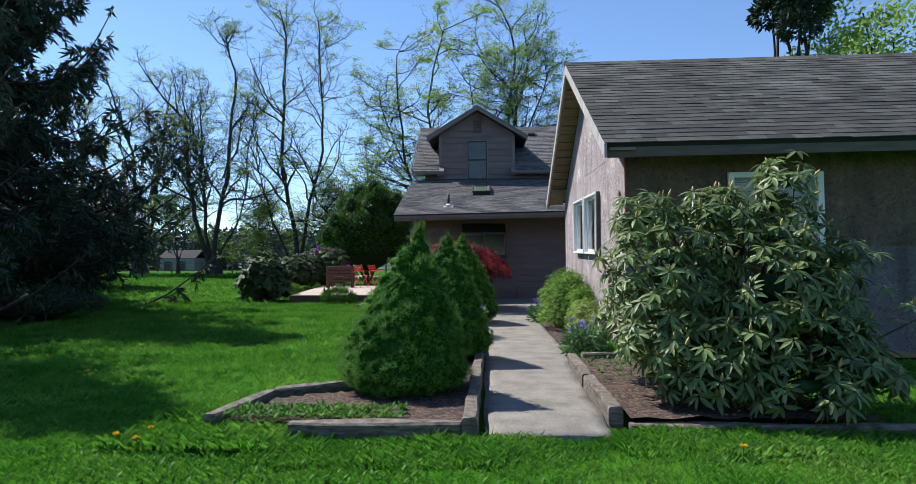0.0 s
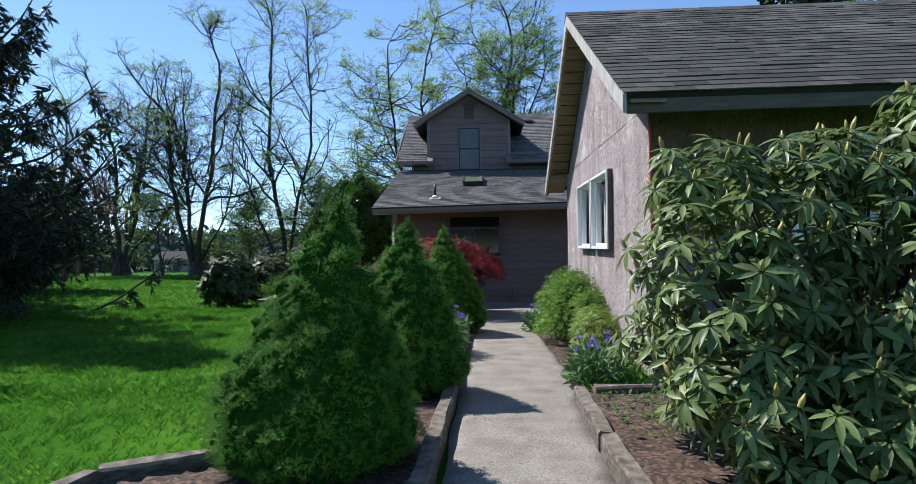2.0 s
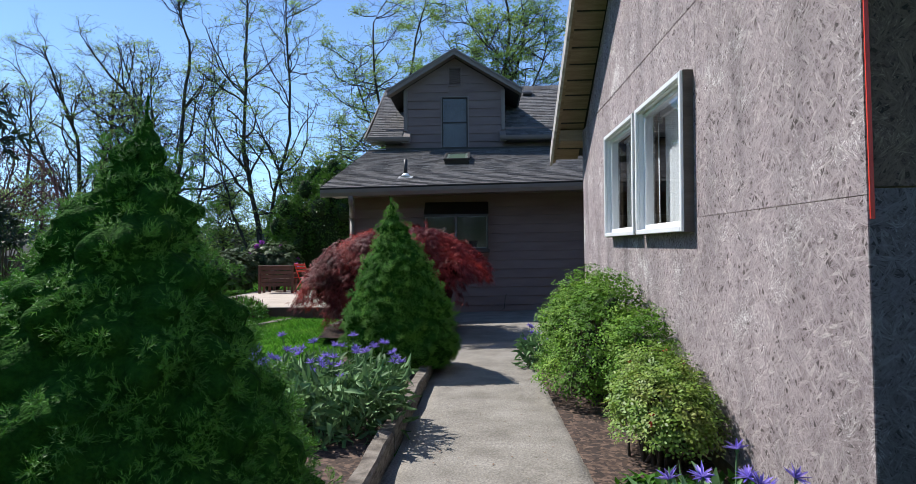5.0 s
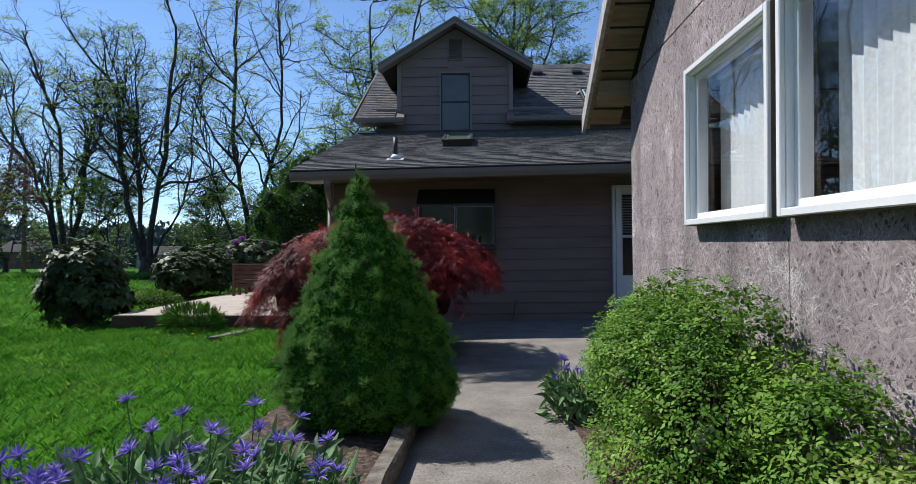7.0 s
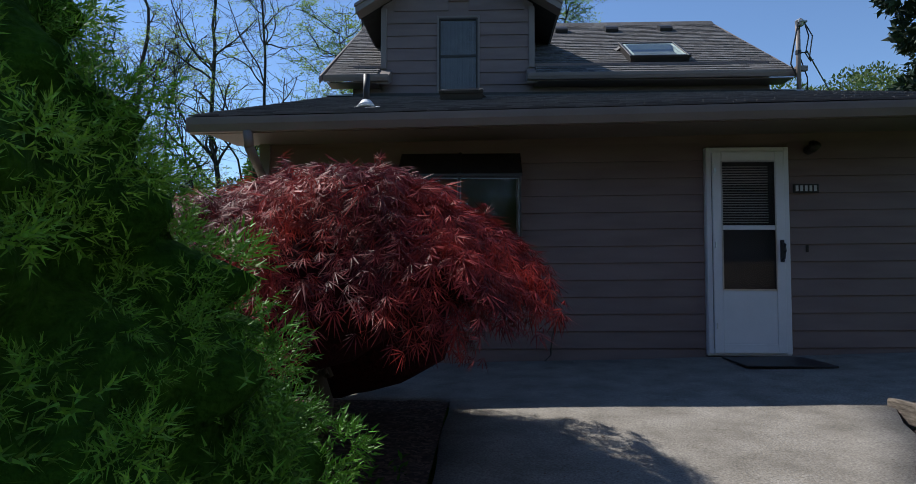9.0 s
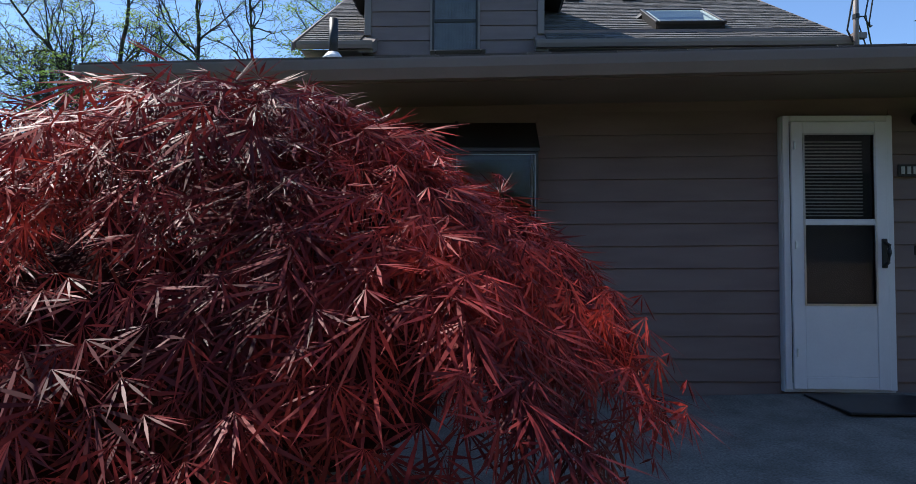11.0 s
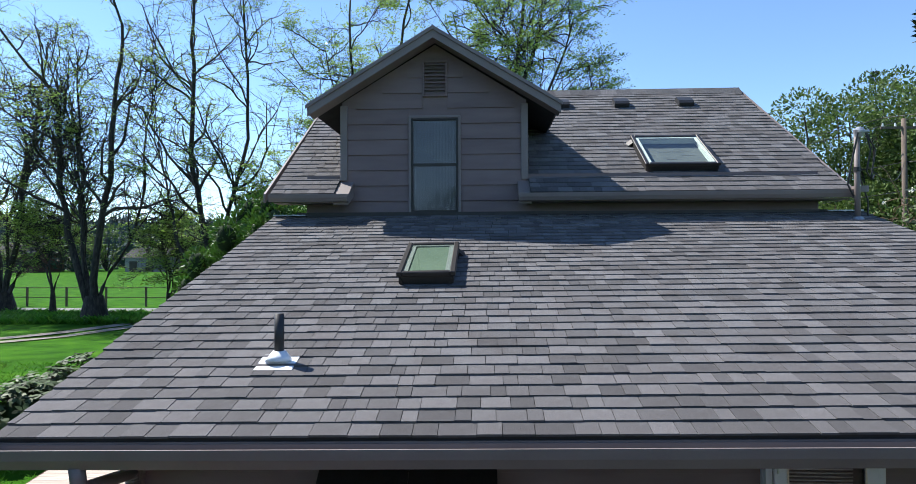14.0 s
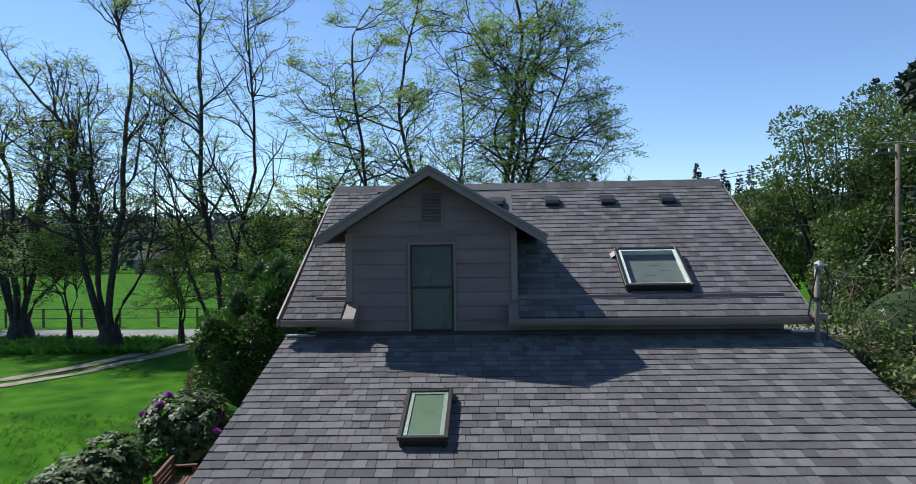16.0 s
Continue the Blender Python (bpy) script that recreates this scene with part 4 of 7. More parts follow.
solid("dark_pot", Geo().tube([(0, 0, 0), (0, 0, 0.02), (0, 0, 0.16)], [0.05, 0.07, 0.085], 14), "black", "dark plastic pot behind the window glass", "pot", at=(1.0, 17.15, 1.157))

# storm door
door = part("door", frame_geo(3.20, 3.905, 0.06, 2.062, 17.225, 17.246, 0.09), "door", house, "white painted storm door with two glass panes")
part("bottom_panel", Geo().bevel_box((3.29, 17.228, 0.15), (3.815, 17.244, 0.69), 0.004), "door", door)
part("middle_rail", Geo().bevel_box((3.29, 17.226, 1.28), (3.815, 17.245, 1.325), 0.004), "door", door)
part("pane_frame", frame_geo(3.284, 3.821, 0.68, 1.972, 17.218, 17.226, 0.014), "alu", door)
pane("pane", 3.291, 3.814, 0.69, 1.28, 17.245, door)
pane("pane", 3.291, 3.814, 1.325, 1.972, 17.245, door)
part("inner_door", Geo().box((3.24, 17.40, 0.06), (3.90, 17.44, 2.05)), "screen", door, "dark inner door")
for _k in range(23):
    part("blind_slat", Geo().box((3.292, 17.37, 1.36 + 0.026 * _k), (3.812, 17.388, 1.368 + 0.026 * _k)), "blind", door)
part("handle", Geo().tube([(3.865, 17.215, 0.98), (3.865, 17.175, 1.0), (3.868, 17.165, 1.07), (3.872, 17.17, 1.13), (3.87, 17.215, 1.15)], [0.012, 0.014, 0.017, 0.014, 0.012], 8).bevel_box((3.85, 17.21, 0.96), (3.888, 17.226, 1.18), 0.005), "black", door, "black lever handle")
for _z in (0.3, 1.1, 1.85):
    part("hinge", Geo().tube([(3.225, 17.222, _z), (3.225, 17.222, _z + 0.06)], 0.008, 8), "alu", door)
part("door_frame", frame_geo(3.148, 3.966, 0.03, 2.114, 17.27, 17.33, 0.05), "door", house)
part("door_stop", frame_geo(3.150, 3.962, 0.05, 2.112, 17.248, 17.268, 0.05), "door", house)
solid("door_mat", Geo().bevel_box((3.25, 16.62, 0.012), (4.05, 17.2, 0.028), 0.006, pose(0, 0, 0.005)), "black", "dark rubber door mat on the slab", "door mat")
# number plate as bars
_p = part("number_plate", Geo().bevel_box((4.02, 17.275, 1.655), (4.27, 17.292, 1.745), 0.004), "bronze", house, "small dark plate with pale bars")
for _k in range(5):
    part("bar", Geo().box((4.04 + 0.045 * _k, 17.271, 1.672), (4.066 + 0.045 * _k, 17.276, 1.728)), "blind", _p)
part("bell_push", Geo().bevel_box((4.13, 17.27, 1.06), (4.155, 17.292, 1.13), 0.004), "bronze", house)
part("porch_light", Geo().tube([(4.18, 17.29, 2.09), (4.18, 17.2, 2.09), (4.18, 17.16, 2.12)], [0.05, 0.045, 0.06], 12), "bronze", house, "small dark flood lamp under the eave", True)
part("hose_bib", Geo().tube([(1.62, 17.29, 0.30), (1.62, 17.22, 0.30), (1.60, 17.215, 0.22), (1.58, 17.20, 0.03), (1.52, 17.16, -0.02)], 0.009, 6), "bronze", house)


# on the roofs
def on(corners, u, v):
    a, b, c, d = (Vector(p) for p in corners)
    return (a * (1 - u) + b * u) * (1 - v) + (d * (1 - u) + c * u) * v


def roof_pose(corners, x, y, lift=0.0):
    a, b, c, d = (Vector(p) for p in corners)
    v = (y - a.y) / (d.y - a.y)
    u = (x - a.x) / (b.x - a.x)
    p = on(corners, u, v)
    ex = (b - a).normalized()
    ey = (on(corners, u, 1) - on(corners, u, 0)).normalized()
    ez = ex.cross(ey).normalized()
    m = Matrix.Identity(4)
    for k, e in enumerate((ex, ez.cross(ex), ez)):
        m.col[k][:3] = e
    m.col[3][:3] = p + ez * lift
    return m


def skylight(corners, x, y, w, h, shade, label):
    """Curb, frame and pane, its lower edge at x, y."""
    ob = thing("skylight", label, "skylight", group="skylights")
    ob.matrix_world = roof_pose(corners, x, y)
    part("curb", Geo().box((-w / 2, 0, -0.02), (-w / 2 + 0.03, h, 0.115)).box((w / 2 - 0.03, 0, -0.02), (w / 2, h, 0.115)).box((-w / 2 + 0.03, 0, -0.02), (w / 2 - 0.03, 0.03, 0.115)).box((-w / 2 + 0.03, h - 0.03, -0.02), (w / 2 - 0.03, h, 0.115)), "bronze", ob)
    part("frame", Geo().bevel_box((-w / 2 - 0.02, -0.02, 0.10), (-w / 2 + 0.035, h + 0.02, 0.15)).bevel_box((w / 2 - 0.035, -0.02, 0.10), (w / 2 + 0.02, h + 0.02, 0.15))
         .bevel_box((-w / 2 + 0.035, -0.02, 0.10), (w / 2 - 0.035, 0.035, 0.148)).bevel_box((-w / 2 + 0.035, h - 0.035, 0.10), (w / 2 - 0.035, h + 0.02, 0.148)), "bronze", ob)
    part("inner_frame", Geo().box((-w / 2 + 0.035, 0.036, 0.118), (-w / 2 + 0.085, h - 0.036, 0.13)).box((w / 2 - 0.085, 0.036, 0.118), (w / 2 - 0.035, h - 0.036, 0.13))
         .box((-w / 2 + 0.085, h - 0.075, 0.118), (w / 2 - 0.085, h - 0.036, 0.13)).box((-w / 2 + 0.085, 0.036, 0.118), (w / 2 - 0.085, 0.06, 0.13)), "galv" if shade else "white", ob)
    if shade:
        part("blind", Geo().box((-w / 2 + 0.032, 0.033, 0.1155), (w / 2 - 0.032, h - 0.033, 0.1165)), shade, ob, "blind behind the glass")
    else:
        a, b, c, d = -w / 2 + 0.031, w / 2 - 0.031, 0.031, h - 0.031
        part("well", Geo().box((a, c, 0.016), (a + 0.012, d, 0.117)).box((b - 0.012, c, 0.016), (b, d, 0.117)).box((a + 0.012, c, 0.016), (b - 0.012, c + 0.012, 0.117)).box((a + 0.012, d - 0.012, 0.016), (b - 0.012, d, 0.117)), "well", ob, "pale painted lining")
        # added sheet whose grey stands for the sky mirrored in the pane
        part("blind", Geo().box((a + 0.012, c + 0.012, 0.018), (b - 0.012, d - 0.012, 0.022)), "voile", ob, "grey sheet under the glass in the tone of reflected sky")
    g = part("pane", mesh_np("pane", [(-w / 2 + 0.034, 0.034, 0.137), (w / 2 - 0.034, 0.034, 0.137), (w / 2 - 0.034, h - 0.034, 0.137), (-w / 2 + 0.034, h - 0.034, 0.137)], [(0, 1, 2, 3)]), "sky_glass", ob)
    g.visible_shadow = False
    for s in (-1, 1):
        part("flap", Geo().prism([(s * w / 2, 0.0), (s * (w / 2 + 0.1), 0.0), (s * w / 2, 0.08)], h - 0.12, h + 0.02, "y"), "bronze", ob)
        part("flap", Geo().prism([(s * w / 2 * 0.75, 0.0), (s * (w / 2 - 0.02), 0.0), (s * w / 2 * 0.98, 0.1)], -0.03, -0.022, "y"), "bronze", ob)


skylight(LOWER, 0.64, 18.86, 0.54, 0.98, "shade", "small skylight with a green-grey blind on the lower roof")
skylight(UPPER_F, 4.02, 21.78, 1.02, 1.05, "", "large skylight with dark glass on the upper roof")
for _x in (-0.86, 1.55, 2.64, 3.72, 4.87):
    _v = thing("roof_vent", "black box roof vent near the ridge", "roof vent", group="roof vents")
    _v.matrix_world = roof_pose(UPPER_F, _x, 24.12)
    part("hood", Geo().prism([(0.0, 0.0), (0.0, 0.09), (0.06, 0.115), (0.26, 0.105), (0.30, 0.05), (0.30, 0.0)], -0.13, 0.13), "black", _v)
    part("flange", Geo().box((-0.18, -0.05, 0.010), (0.18, 0.38, 0.014)), "black", _v)
_v = thing("vent_pipe", "black vent pipe in a white flashing boot", "vent pipe")
_v.matrix_world = roof_pose(LOWER, -0.31, 17.36)
part("flashing_sheet", Geo().box((-0.14, -0.15, 0.014), (0.14, 0.10, 0.018)), "white", _v)
_up = _v.matrix_world.to_3x3().inverted() @ Vector((0, 0, 1))
part("boot", Geo().tube([Vector((0, 0, 0.012)), _up * 0.05, _up * 0.085], [0.105, 0.075, 0.048], 14), "white", _v, "", True)
part("pipe", Geo().tube([_up * 0.03, _up * 0.36], 0.036, 12), "black", _v, "", True)
_m = thing("service_mast", "grey-brown steel service mast with a weatherhead and looped cables", "service mast", at=(6.07, 21.12, 3.80))
part("pipe", Geo().tube([(0, 0, -0.08), (0, 0, 1.14)], 0.035, 12), "trim", _m, "", True)
part("weatherhead", Geo().tube([(0.02, -0.02, 1.08), (0.02, -0.03, 1.16), (0.03, -0.04, 1.20)], [0.055, 0.075, 0.025], 10).bevel_box((-0.03, -0.10, 1.12), (0.11, 0.03, 1.155), 0.01), "galv", _m)
part("boot", Geo().tube([(0, 0, -0.09), (0, 0, 0.03)], [0.16, 0.05], 12), "galv", _m)
part("clamp", Geo().tube([(0, 0, 0.62), (0, 0, 0.68)], 0.045, 10).tube([(-0.04, 0, 0.65), (0.14, 0, 0.65)], 0.01, 6), "black", _m)
for _k, _o in enumerate((0.0, 0.06)):
    part("cable", Geo().tube([(0.08, -0.06, 1.12), (0.14 + _o, -0.06, 0.9), (0.10 + _o, -0.03, 0.62 - _o), (0.22, 0.05, 0.52), (0.34, 0.2, 0.60)], 0.010, 6), "black", _m)
part("cable", Geo().tube([(-0.03, -0.08, 1.12), (-0.10, -0.06, 0.75), (-0.14, -0.03, 0.45), (-0.06, 0.0, 0.32), (-0.04, 0, 0.30)], 0.012, 6), "black", _m)
part("cable", Geo().tube([(0.05, 0.03, 0.55), (0.16, 0.05, 0.25), (0.19, 0.1, 0.05), (0.2, 0.1, -0.1)], 0.010, 6), "black", _m)
part("bracket", Geo().box((-0.02, 0.02, 0.36), (0.16, 0.10, 0.44)), "trim", _m)


# ---- garage ----
garage = thing("garage", "garage clad in weathered painted strand board with an old shingle roof", "garage")
GX, GY0, GY1, GZ, GMID, GTOP = 2.38, 7.45, 12.80, 2.33, 10.14, 4.25
WIN = [(9.04, 10.05, 1.095, 1.985), (10.16, 11.20, 1.095, 1.985)]
LEAN = 0.030   # the old walls have sunk towards the lawn
sunk = lambda y: LEAN * (y - 10.1)
part("gable_wall", wall_geo(GY0 + 0.02, GY1, -0.22, 2.33, WIN, lambda g, a, b, c, d: g.box((GX + 0.012, a, c), (GX + 0.10, b, d))).prism([(GY0 + 0.02, 2.33), (GY1, 2.33), (GMID, 4.10)], GX + 0.012, GX + 0.10), "bare", garage)
FRONT_HOLE = [(3.62, 4.72, 0.95, 2.0)]
part("front_wall", wall_geo(GX + 0.1, 10.6, -0.22, 2.33, FRONT_HOLE, lambda g, a, b, c, d: g.box((a, GY0 + 0.012, c), (b, GY0 + 0.10, d))), "bare", garage)
part("back_wall", Geo().box((GX + 0.1, GY1 - 0.1, -0.22), (10.6, GY1, 2.33)), "bare", garage)
part("end_wall", Geo().box((10.5, GY0, -0.22), (10.6, GY1, 2.33)).prism([(GY0, 2.33), (GY1, 2.33), (GMID, 4.1)], 10.5, 10.6), "bare", garage)
part("inner_floor", Geo().box((GX + 0.1, GY0 + 0.1, -0.2), (10.5, GY1 - 0.1, -0.05)), "room", garage)
part("inner_ceiling", Geo().box((GX + 0.1, GY0 + 0.1, 2.34), (10.5, GY1 - 0.1, 2.37)), "room", garage)
part("inner_wall", Geo().box((5.4, GY0 + 0.1, -0.05), (5.5, GY1 - 0.1, 2.34)), "room", garage)


def panel_x(y0, y1, z0, z1, holes=()):
    hs = [(max(a, y0), min(b, y1), max(c, z0), min(d, z1)) for a, b, c, d in holes if a < y1 and b > y0 and c < z1 and d > z0]
    g = wall_geo(y0 + 0.003, y1 - 0.003, z0 + 0.003, z1 - 0.003, hs, lambda g, a, b, c, d: g.box((GX, a, c), (GX + 0.011, b, d)))
    g.v = [(x, y, z + sunk(y)) for x, y, z in g.v]
    part("panel", g, "osb", garage)


for _a, _b in ((GY0, 10.12), (10.12, GY1)):
    panel_x(_a, _b, -0.09, 1.155, WIN)
for _a, _b in ((GY0, 8.95), (8.95, 10.125), (10.125, 11.62), (11.62, GY1)):
    panel_x(_a, _b, 1.155, 2.375, WIN)
part("panel", Geo().prism([(GY0 + 0.05, 2.381 + sunk(GY0)), (GMID - 0.003, 2.381), (GMID - 0.003, 4.06)], GX, GX + 0.011), "osb", garage)
part("panel", Geo().prism([(GMID + 0.003, 2.381), (GY1 - 0.25, 2.381 + sunk(GY1)), (GMID + 0.003, 4.06)], GX, GX + 0.011), "osb", garage)
# front wall panels use board copies with the wall's shade in their tint
for _a, _b in ((GX, 3.6), (3.6, 4.82), (4.82, 7.26), (7.26, 9.7), (9.7, 10.6)):
    for _c, _d in ((-0.15, 1.10), (1.10, 2.30)):
        _h = [(max(p, _a), min(q, _b), max(r, _c), min(s, _d)) for p, q, r, s in FRONT_HOLE if p < _b and q > _a and r < _d and s > _c]
        part("panel", wall_geo(_a + 0.003, _b - 0.003, _c + 0.003, _d - 0.003, _h, lambda g, a, b, c, d: g.box((a, GY0, c), (b, GY0 + 0.011, d))), "osb_bare" if _c > 1 else "osb_shaded", garage)

G_EAVE = 2.285
GF = [(2.05, 6.98, G_EAVE), (10.9, 6.98, G_EAVE + 0.10), (10.9, GMID, GTOP + 0.08), (2.05, GMID, GTOP)]
GB = [(10.9, 13.30, G_EAVE), (2.05, 13.30, G_EAVE), (2.05, GMID, GTOP), (10.9, GMID, GTOP + 0.08)]
g_roof = roof_slab("front_roof", GF, 0.06, "felt", garage)
g_roof_b = roof_slab("back_roof", GB, 0.06, "felt", garage)
part("eave_beam", Geo().add([(2.09, 7.0, G_EAVE - 0.16), (10.8, 7.0, G_EAVE - 0.06), (10.8, 7.0, G_EAVE + 0.04), (2.09, 7.0, G_EAVE - 0.045),
                             (2.09, 7.04, G_EAVE - 0.16), (10.8, 7.04, G_EAVE - 0.06), (10.8, 7.04, G_EAVE + 0.04), (2.09, 7.04, G_EAVE - 0.045)],
                            [(0, 1, 2, 3), (7, 6, 5, 4), (0, 4, 5, 1), (1, 5, 6, 2), (2, 6, 7, 3), (3, 7, 4, 0)]), "beam", garage)
_n = (GTOP - G_EAVE) / (GMID - 6.98)
for _y0, _s in ((6.96, 1), (13.32, -1)):
    part("barge_board", Geo().prism([(_y0, G_EAVE - 0.17), (_y0, G_EAVE - 0.012), (GMID, GTOP - 0.012), (GMID, GTOP - 0.17)], 2.045, 2.075), "fascia", garage, "flaking white barge board")
    part("inner_barge", Geo().prism([(_y0 + _s * 0.05, G_EAVE - 0.14), (_y0 + _s * 0.05, G_EAVE - 0.045), (GMID, GTOP - 0.075), (GMID, GTOP - 0.15)], 2.078, 2.11), "bare", garage)
    # underside boards of the verge
    for _k in range(17):
        _t0, _t1 = _k / 17, (_k + 0.86) / 17
        _ya, _yb = _y0 + (GMID - _y0) * _t0, _y0 + (GMID - _y0) * _t1
        _za, _zb = G_EAVE + (GTOP - G_EAVE) * _t0 - 0.085, G_EAVE + (GTOP - G_EAVE) * _t1 - 0.085
        part("soffit_board", Geo().prism([(_ya, _za), (_yb, _zb), (_yb, _zb + 0.018), (_ya, _za + 0.018)], 2.11, 2.40), "bare", garage)
    part("lookout", Geo().prism([(_y0 + _s * 0.42, G_EAVE - 0.02), (_y0 + _s * 0.52, G_EAVE + 0.045), (_y0 + _s * 0.52, G_EAVE + 0.18), (_y0 + _s * 0.42, G_EAVE + 0.115)], 2.11, 2.40), "bare", garage)


def side_window(y0, y1, z0, z1):
    """White vinyl window set proud in the gable wall."""
    w = thing("window", "white vinyl window with pale vertical drape strips behind it", "window", at=(GX, (y0 + y1) / 2, z0 + sunk((y0 + y1) / 2)), group="garage windows")
    w.rotation_euler[0] = LEAN
    a, b, h = y0 - (y0 + y1) / 2, y1 - (y0 + y1) / 2, z1 - z0
    def ring(x0, x1, o, t):
        g = Geo()
        g.bevel_box((x0, a + o, o), (x1, a + o + t, h - o), 0.004).bevel_box((x0, b - o - t, o), (x1, b - o, h - o), 0.004)
        return g.bevel_box((x0, a + o + t, h - o - t), (x1, b - o - t, h - o), 0.004).bevel_box((x0, a + o + t, o), (x1, b - o - t, o + t), 0.004)
    part("casing", ring(-0.058, 0.08, -0.022, 0.030), "beam", w, "brown-painted wooden casing")
    part("frame", ring(-0.074, -0.050, -0.018, 0.034), "white", w)
    part("jamb", ring(-0.050, 0.05, 0.009, 0.010), "white", w)
    part("sash", ring(-0.018, 0.045, 0.020, 0.032), "white", w)
    p = part("pane", mesh_np("pane", [(-0.005, b - 0.05, 0.05), (-0.005, a + 0.05, 0.05), (-0.005, a + 0.05, h - 0.05), (-0.005, b - 0.05, h - 0.05)], [(0, 1, 2, 3)]), "bright_glass", w)
    p.visible_shadow = False
    q = a + 0.04
    while q < b - 0.10:
        turn = random.uniform(0.12, 0.32)
        st = [(0.135 - 0.044 * math.sin(turn) * (k - 2) / 2 + 0.006 * math.sin(math.pi * k / 4), q + 0.044 + 0.044 * math.cos(turn) * (k - 2) / 2) for k in range(5)]
        g = Geo()
        g.v += [(x, y, 0.0) for x, y in st] + [(x, y, h - 0.05) for x, y in st]
        g.f += [(k, k + 1, 6 + k, 5 + k) for k in range(4)]
        part("drape_strip", g, "curtain", w)
        q += 0.080
    part("head_rail", Geo().bevel_box((0.10, a + 0.03, h - 0.05), (0.17, b - 0.03, h - 0.01), 0.005), "white", w)


for _a, _b, _c, _d in WIN:
    side_window(_a, _b, _c, _d)
part("corner_strip", Geo().box((GX + 0.004, GY0 - 0.006, 1.0), (GX + 0.018, GY0 - 0.001, 2.15)), "red", garage, "thin red strip at the corner")
_w = thing("window", "white framed front window with a lowered slat blind", "window", at=(4.17, GY0, 0.95), group="garage windows")
_g = Geo()
for _x0, _x1, _z0, _z1 in ((-0.56, -0.49, 0, 1.05), (0.49, 0.56, 0, 1.05), (-0.49, 0.49, 0.985, 1.05), (-0.49, 0.49, 0, 0.06)):
    _g.bevel_box((_x0, -0.04, _z0), (_x1, 0.06, _z1), 0.004)
part("frame", _g, "white", _w)
_p = part("pane", mesh_np("pane", [(-0.49, 0, 0.06), (0.49, 0, 0.06), (0.49, 0, 0.985), (-0.49, 0, 0.985)], [(0, 1, 2, 3)]), "glass", _w)
_p.visible_shadow = False
for _k in range(34):
    part("blind_slat", Geo().box((-0.48, 0.035, 0.07 + 0.027 * _k), (0.48, 0.042, 0.093 + 0.027 * _k)), "blind", _w)


# ---- deck and what stands on it ----
deck = thing("deck", "low deck of pale weathered boards with brown-stained edges", "deck")
for _k in range(53):
    _y = 17.0 + 0.146 * _k
    part("deck_board", Geo().bevel_box((-4.75 - 0.15 * (_y - 17.0), _y, 0.045), (-1.44, _y + 0.14, 0.083), 0.004), "deck", deck)
part("fascia", Geo().box((-4.73, 16.962, -0.14), (-1.44, 16.998, 0.072)), "redwood", deck)
part("fascia", Geo().add([(-4.77, 16.97, -0.14), (-4.73, 16.97, -0.14), (-5.90, 24.75, -0.14), (-5.94, 24.75, -0.14), (-4.77, 16.97, 0.07), (-4.73, 16.97, 0.07), (-5.90, 24.75, 0.07), (-5.94, 24.75, 0.07)],
                         [(0, 3, 2, 1), (4, 5, 6, 7), (0, 1, 5, 4), (1, 2, 6, 5), (2, 3, 7, 6), (3, 0, 4, 7)]), "redwood", deck)
for _k in range(5):
    part("joist", Geo().box((-4.6 + 0.75 * _k, 17.02, -0.12), (-4.56 + 0.75 * _k, 24.7, 0.043)), "redwood", deck)


def bench(x, y, turn, w):
    b = thing("bench", "brown-stained slatted wooden bench on the deck", "bench", at=(x, y, 0.083), group="deck benches")
    b.rotation_euler[2] = radians(turn)
    for s in (-1, 1):
        part("leg", Geo().bevel_box((s * w / 2 - 0.035, 0, 0), (s * w / 2 + 0.035, 0.07, 0.78)), "redwood", b)
        part("leg", Geo().bevel_box((s * w / 2 - 0.035, 0.44, 0), (s * w / 2 + 0.035, 0.51, 0.56)), "redwood", b)
        part("arm", Geo().bevel_box((s * w / 2 - 0.04, 0.06, 0.56), (s * w / 2 + 0.04, 0.54, 0.60)), "redwood", b)
    for k in range(5):
        part("back_slat", Geo().bevel_box((-w / 2 + 0.035, 0.02, 0.20 + 0.115 * k), (w / 2 - 0.035, 0.045, 0.295 + 0.115 * k)), "redwood", b)
    for k in range(5):
        part("seat_slat", Geo().bevel_box((-w / 2 + 0.04, 0.09 + 0.085 * k, 0.38), (w / 2 - 0.04, 0.16 + 0.085 * k, 0.405)), "redwood", b)
    part("top_rail", Geo().bevel_box((-w / 2 - 0.04, 0.005, 0.76), (w / 2 + 0.04, 0.075, 0.80)), "redwood", b)


bench(-4.72, 22.7, 4, 0.92)
bench(-5.35, 24.1, -78, 1.1)


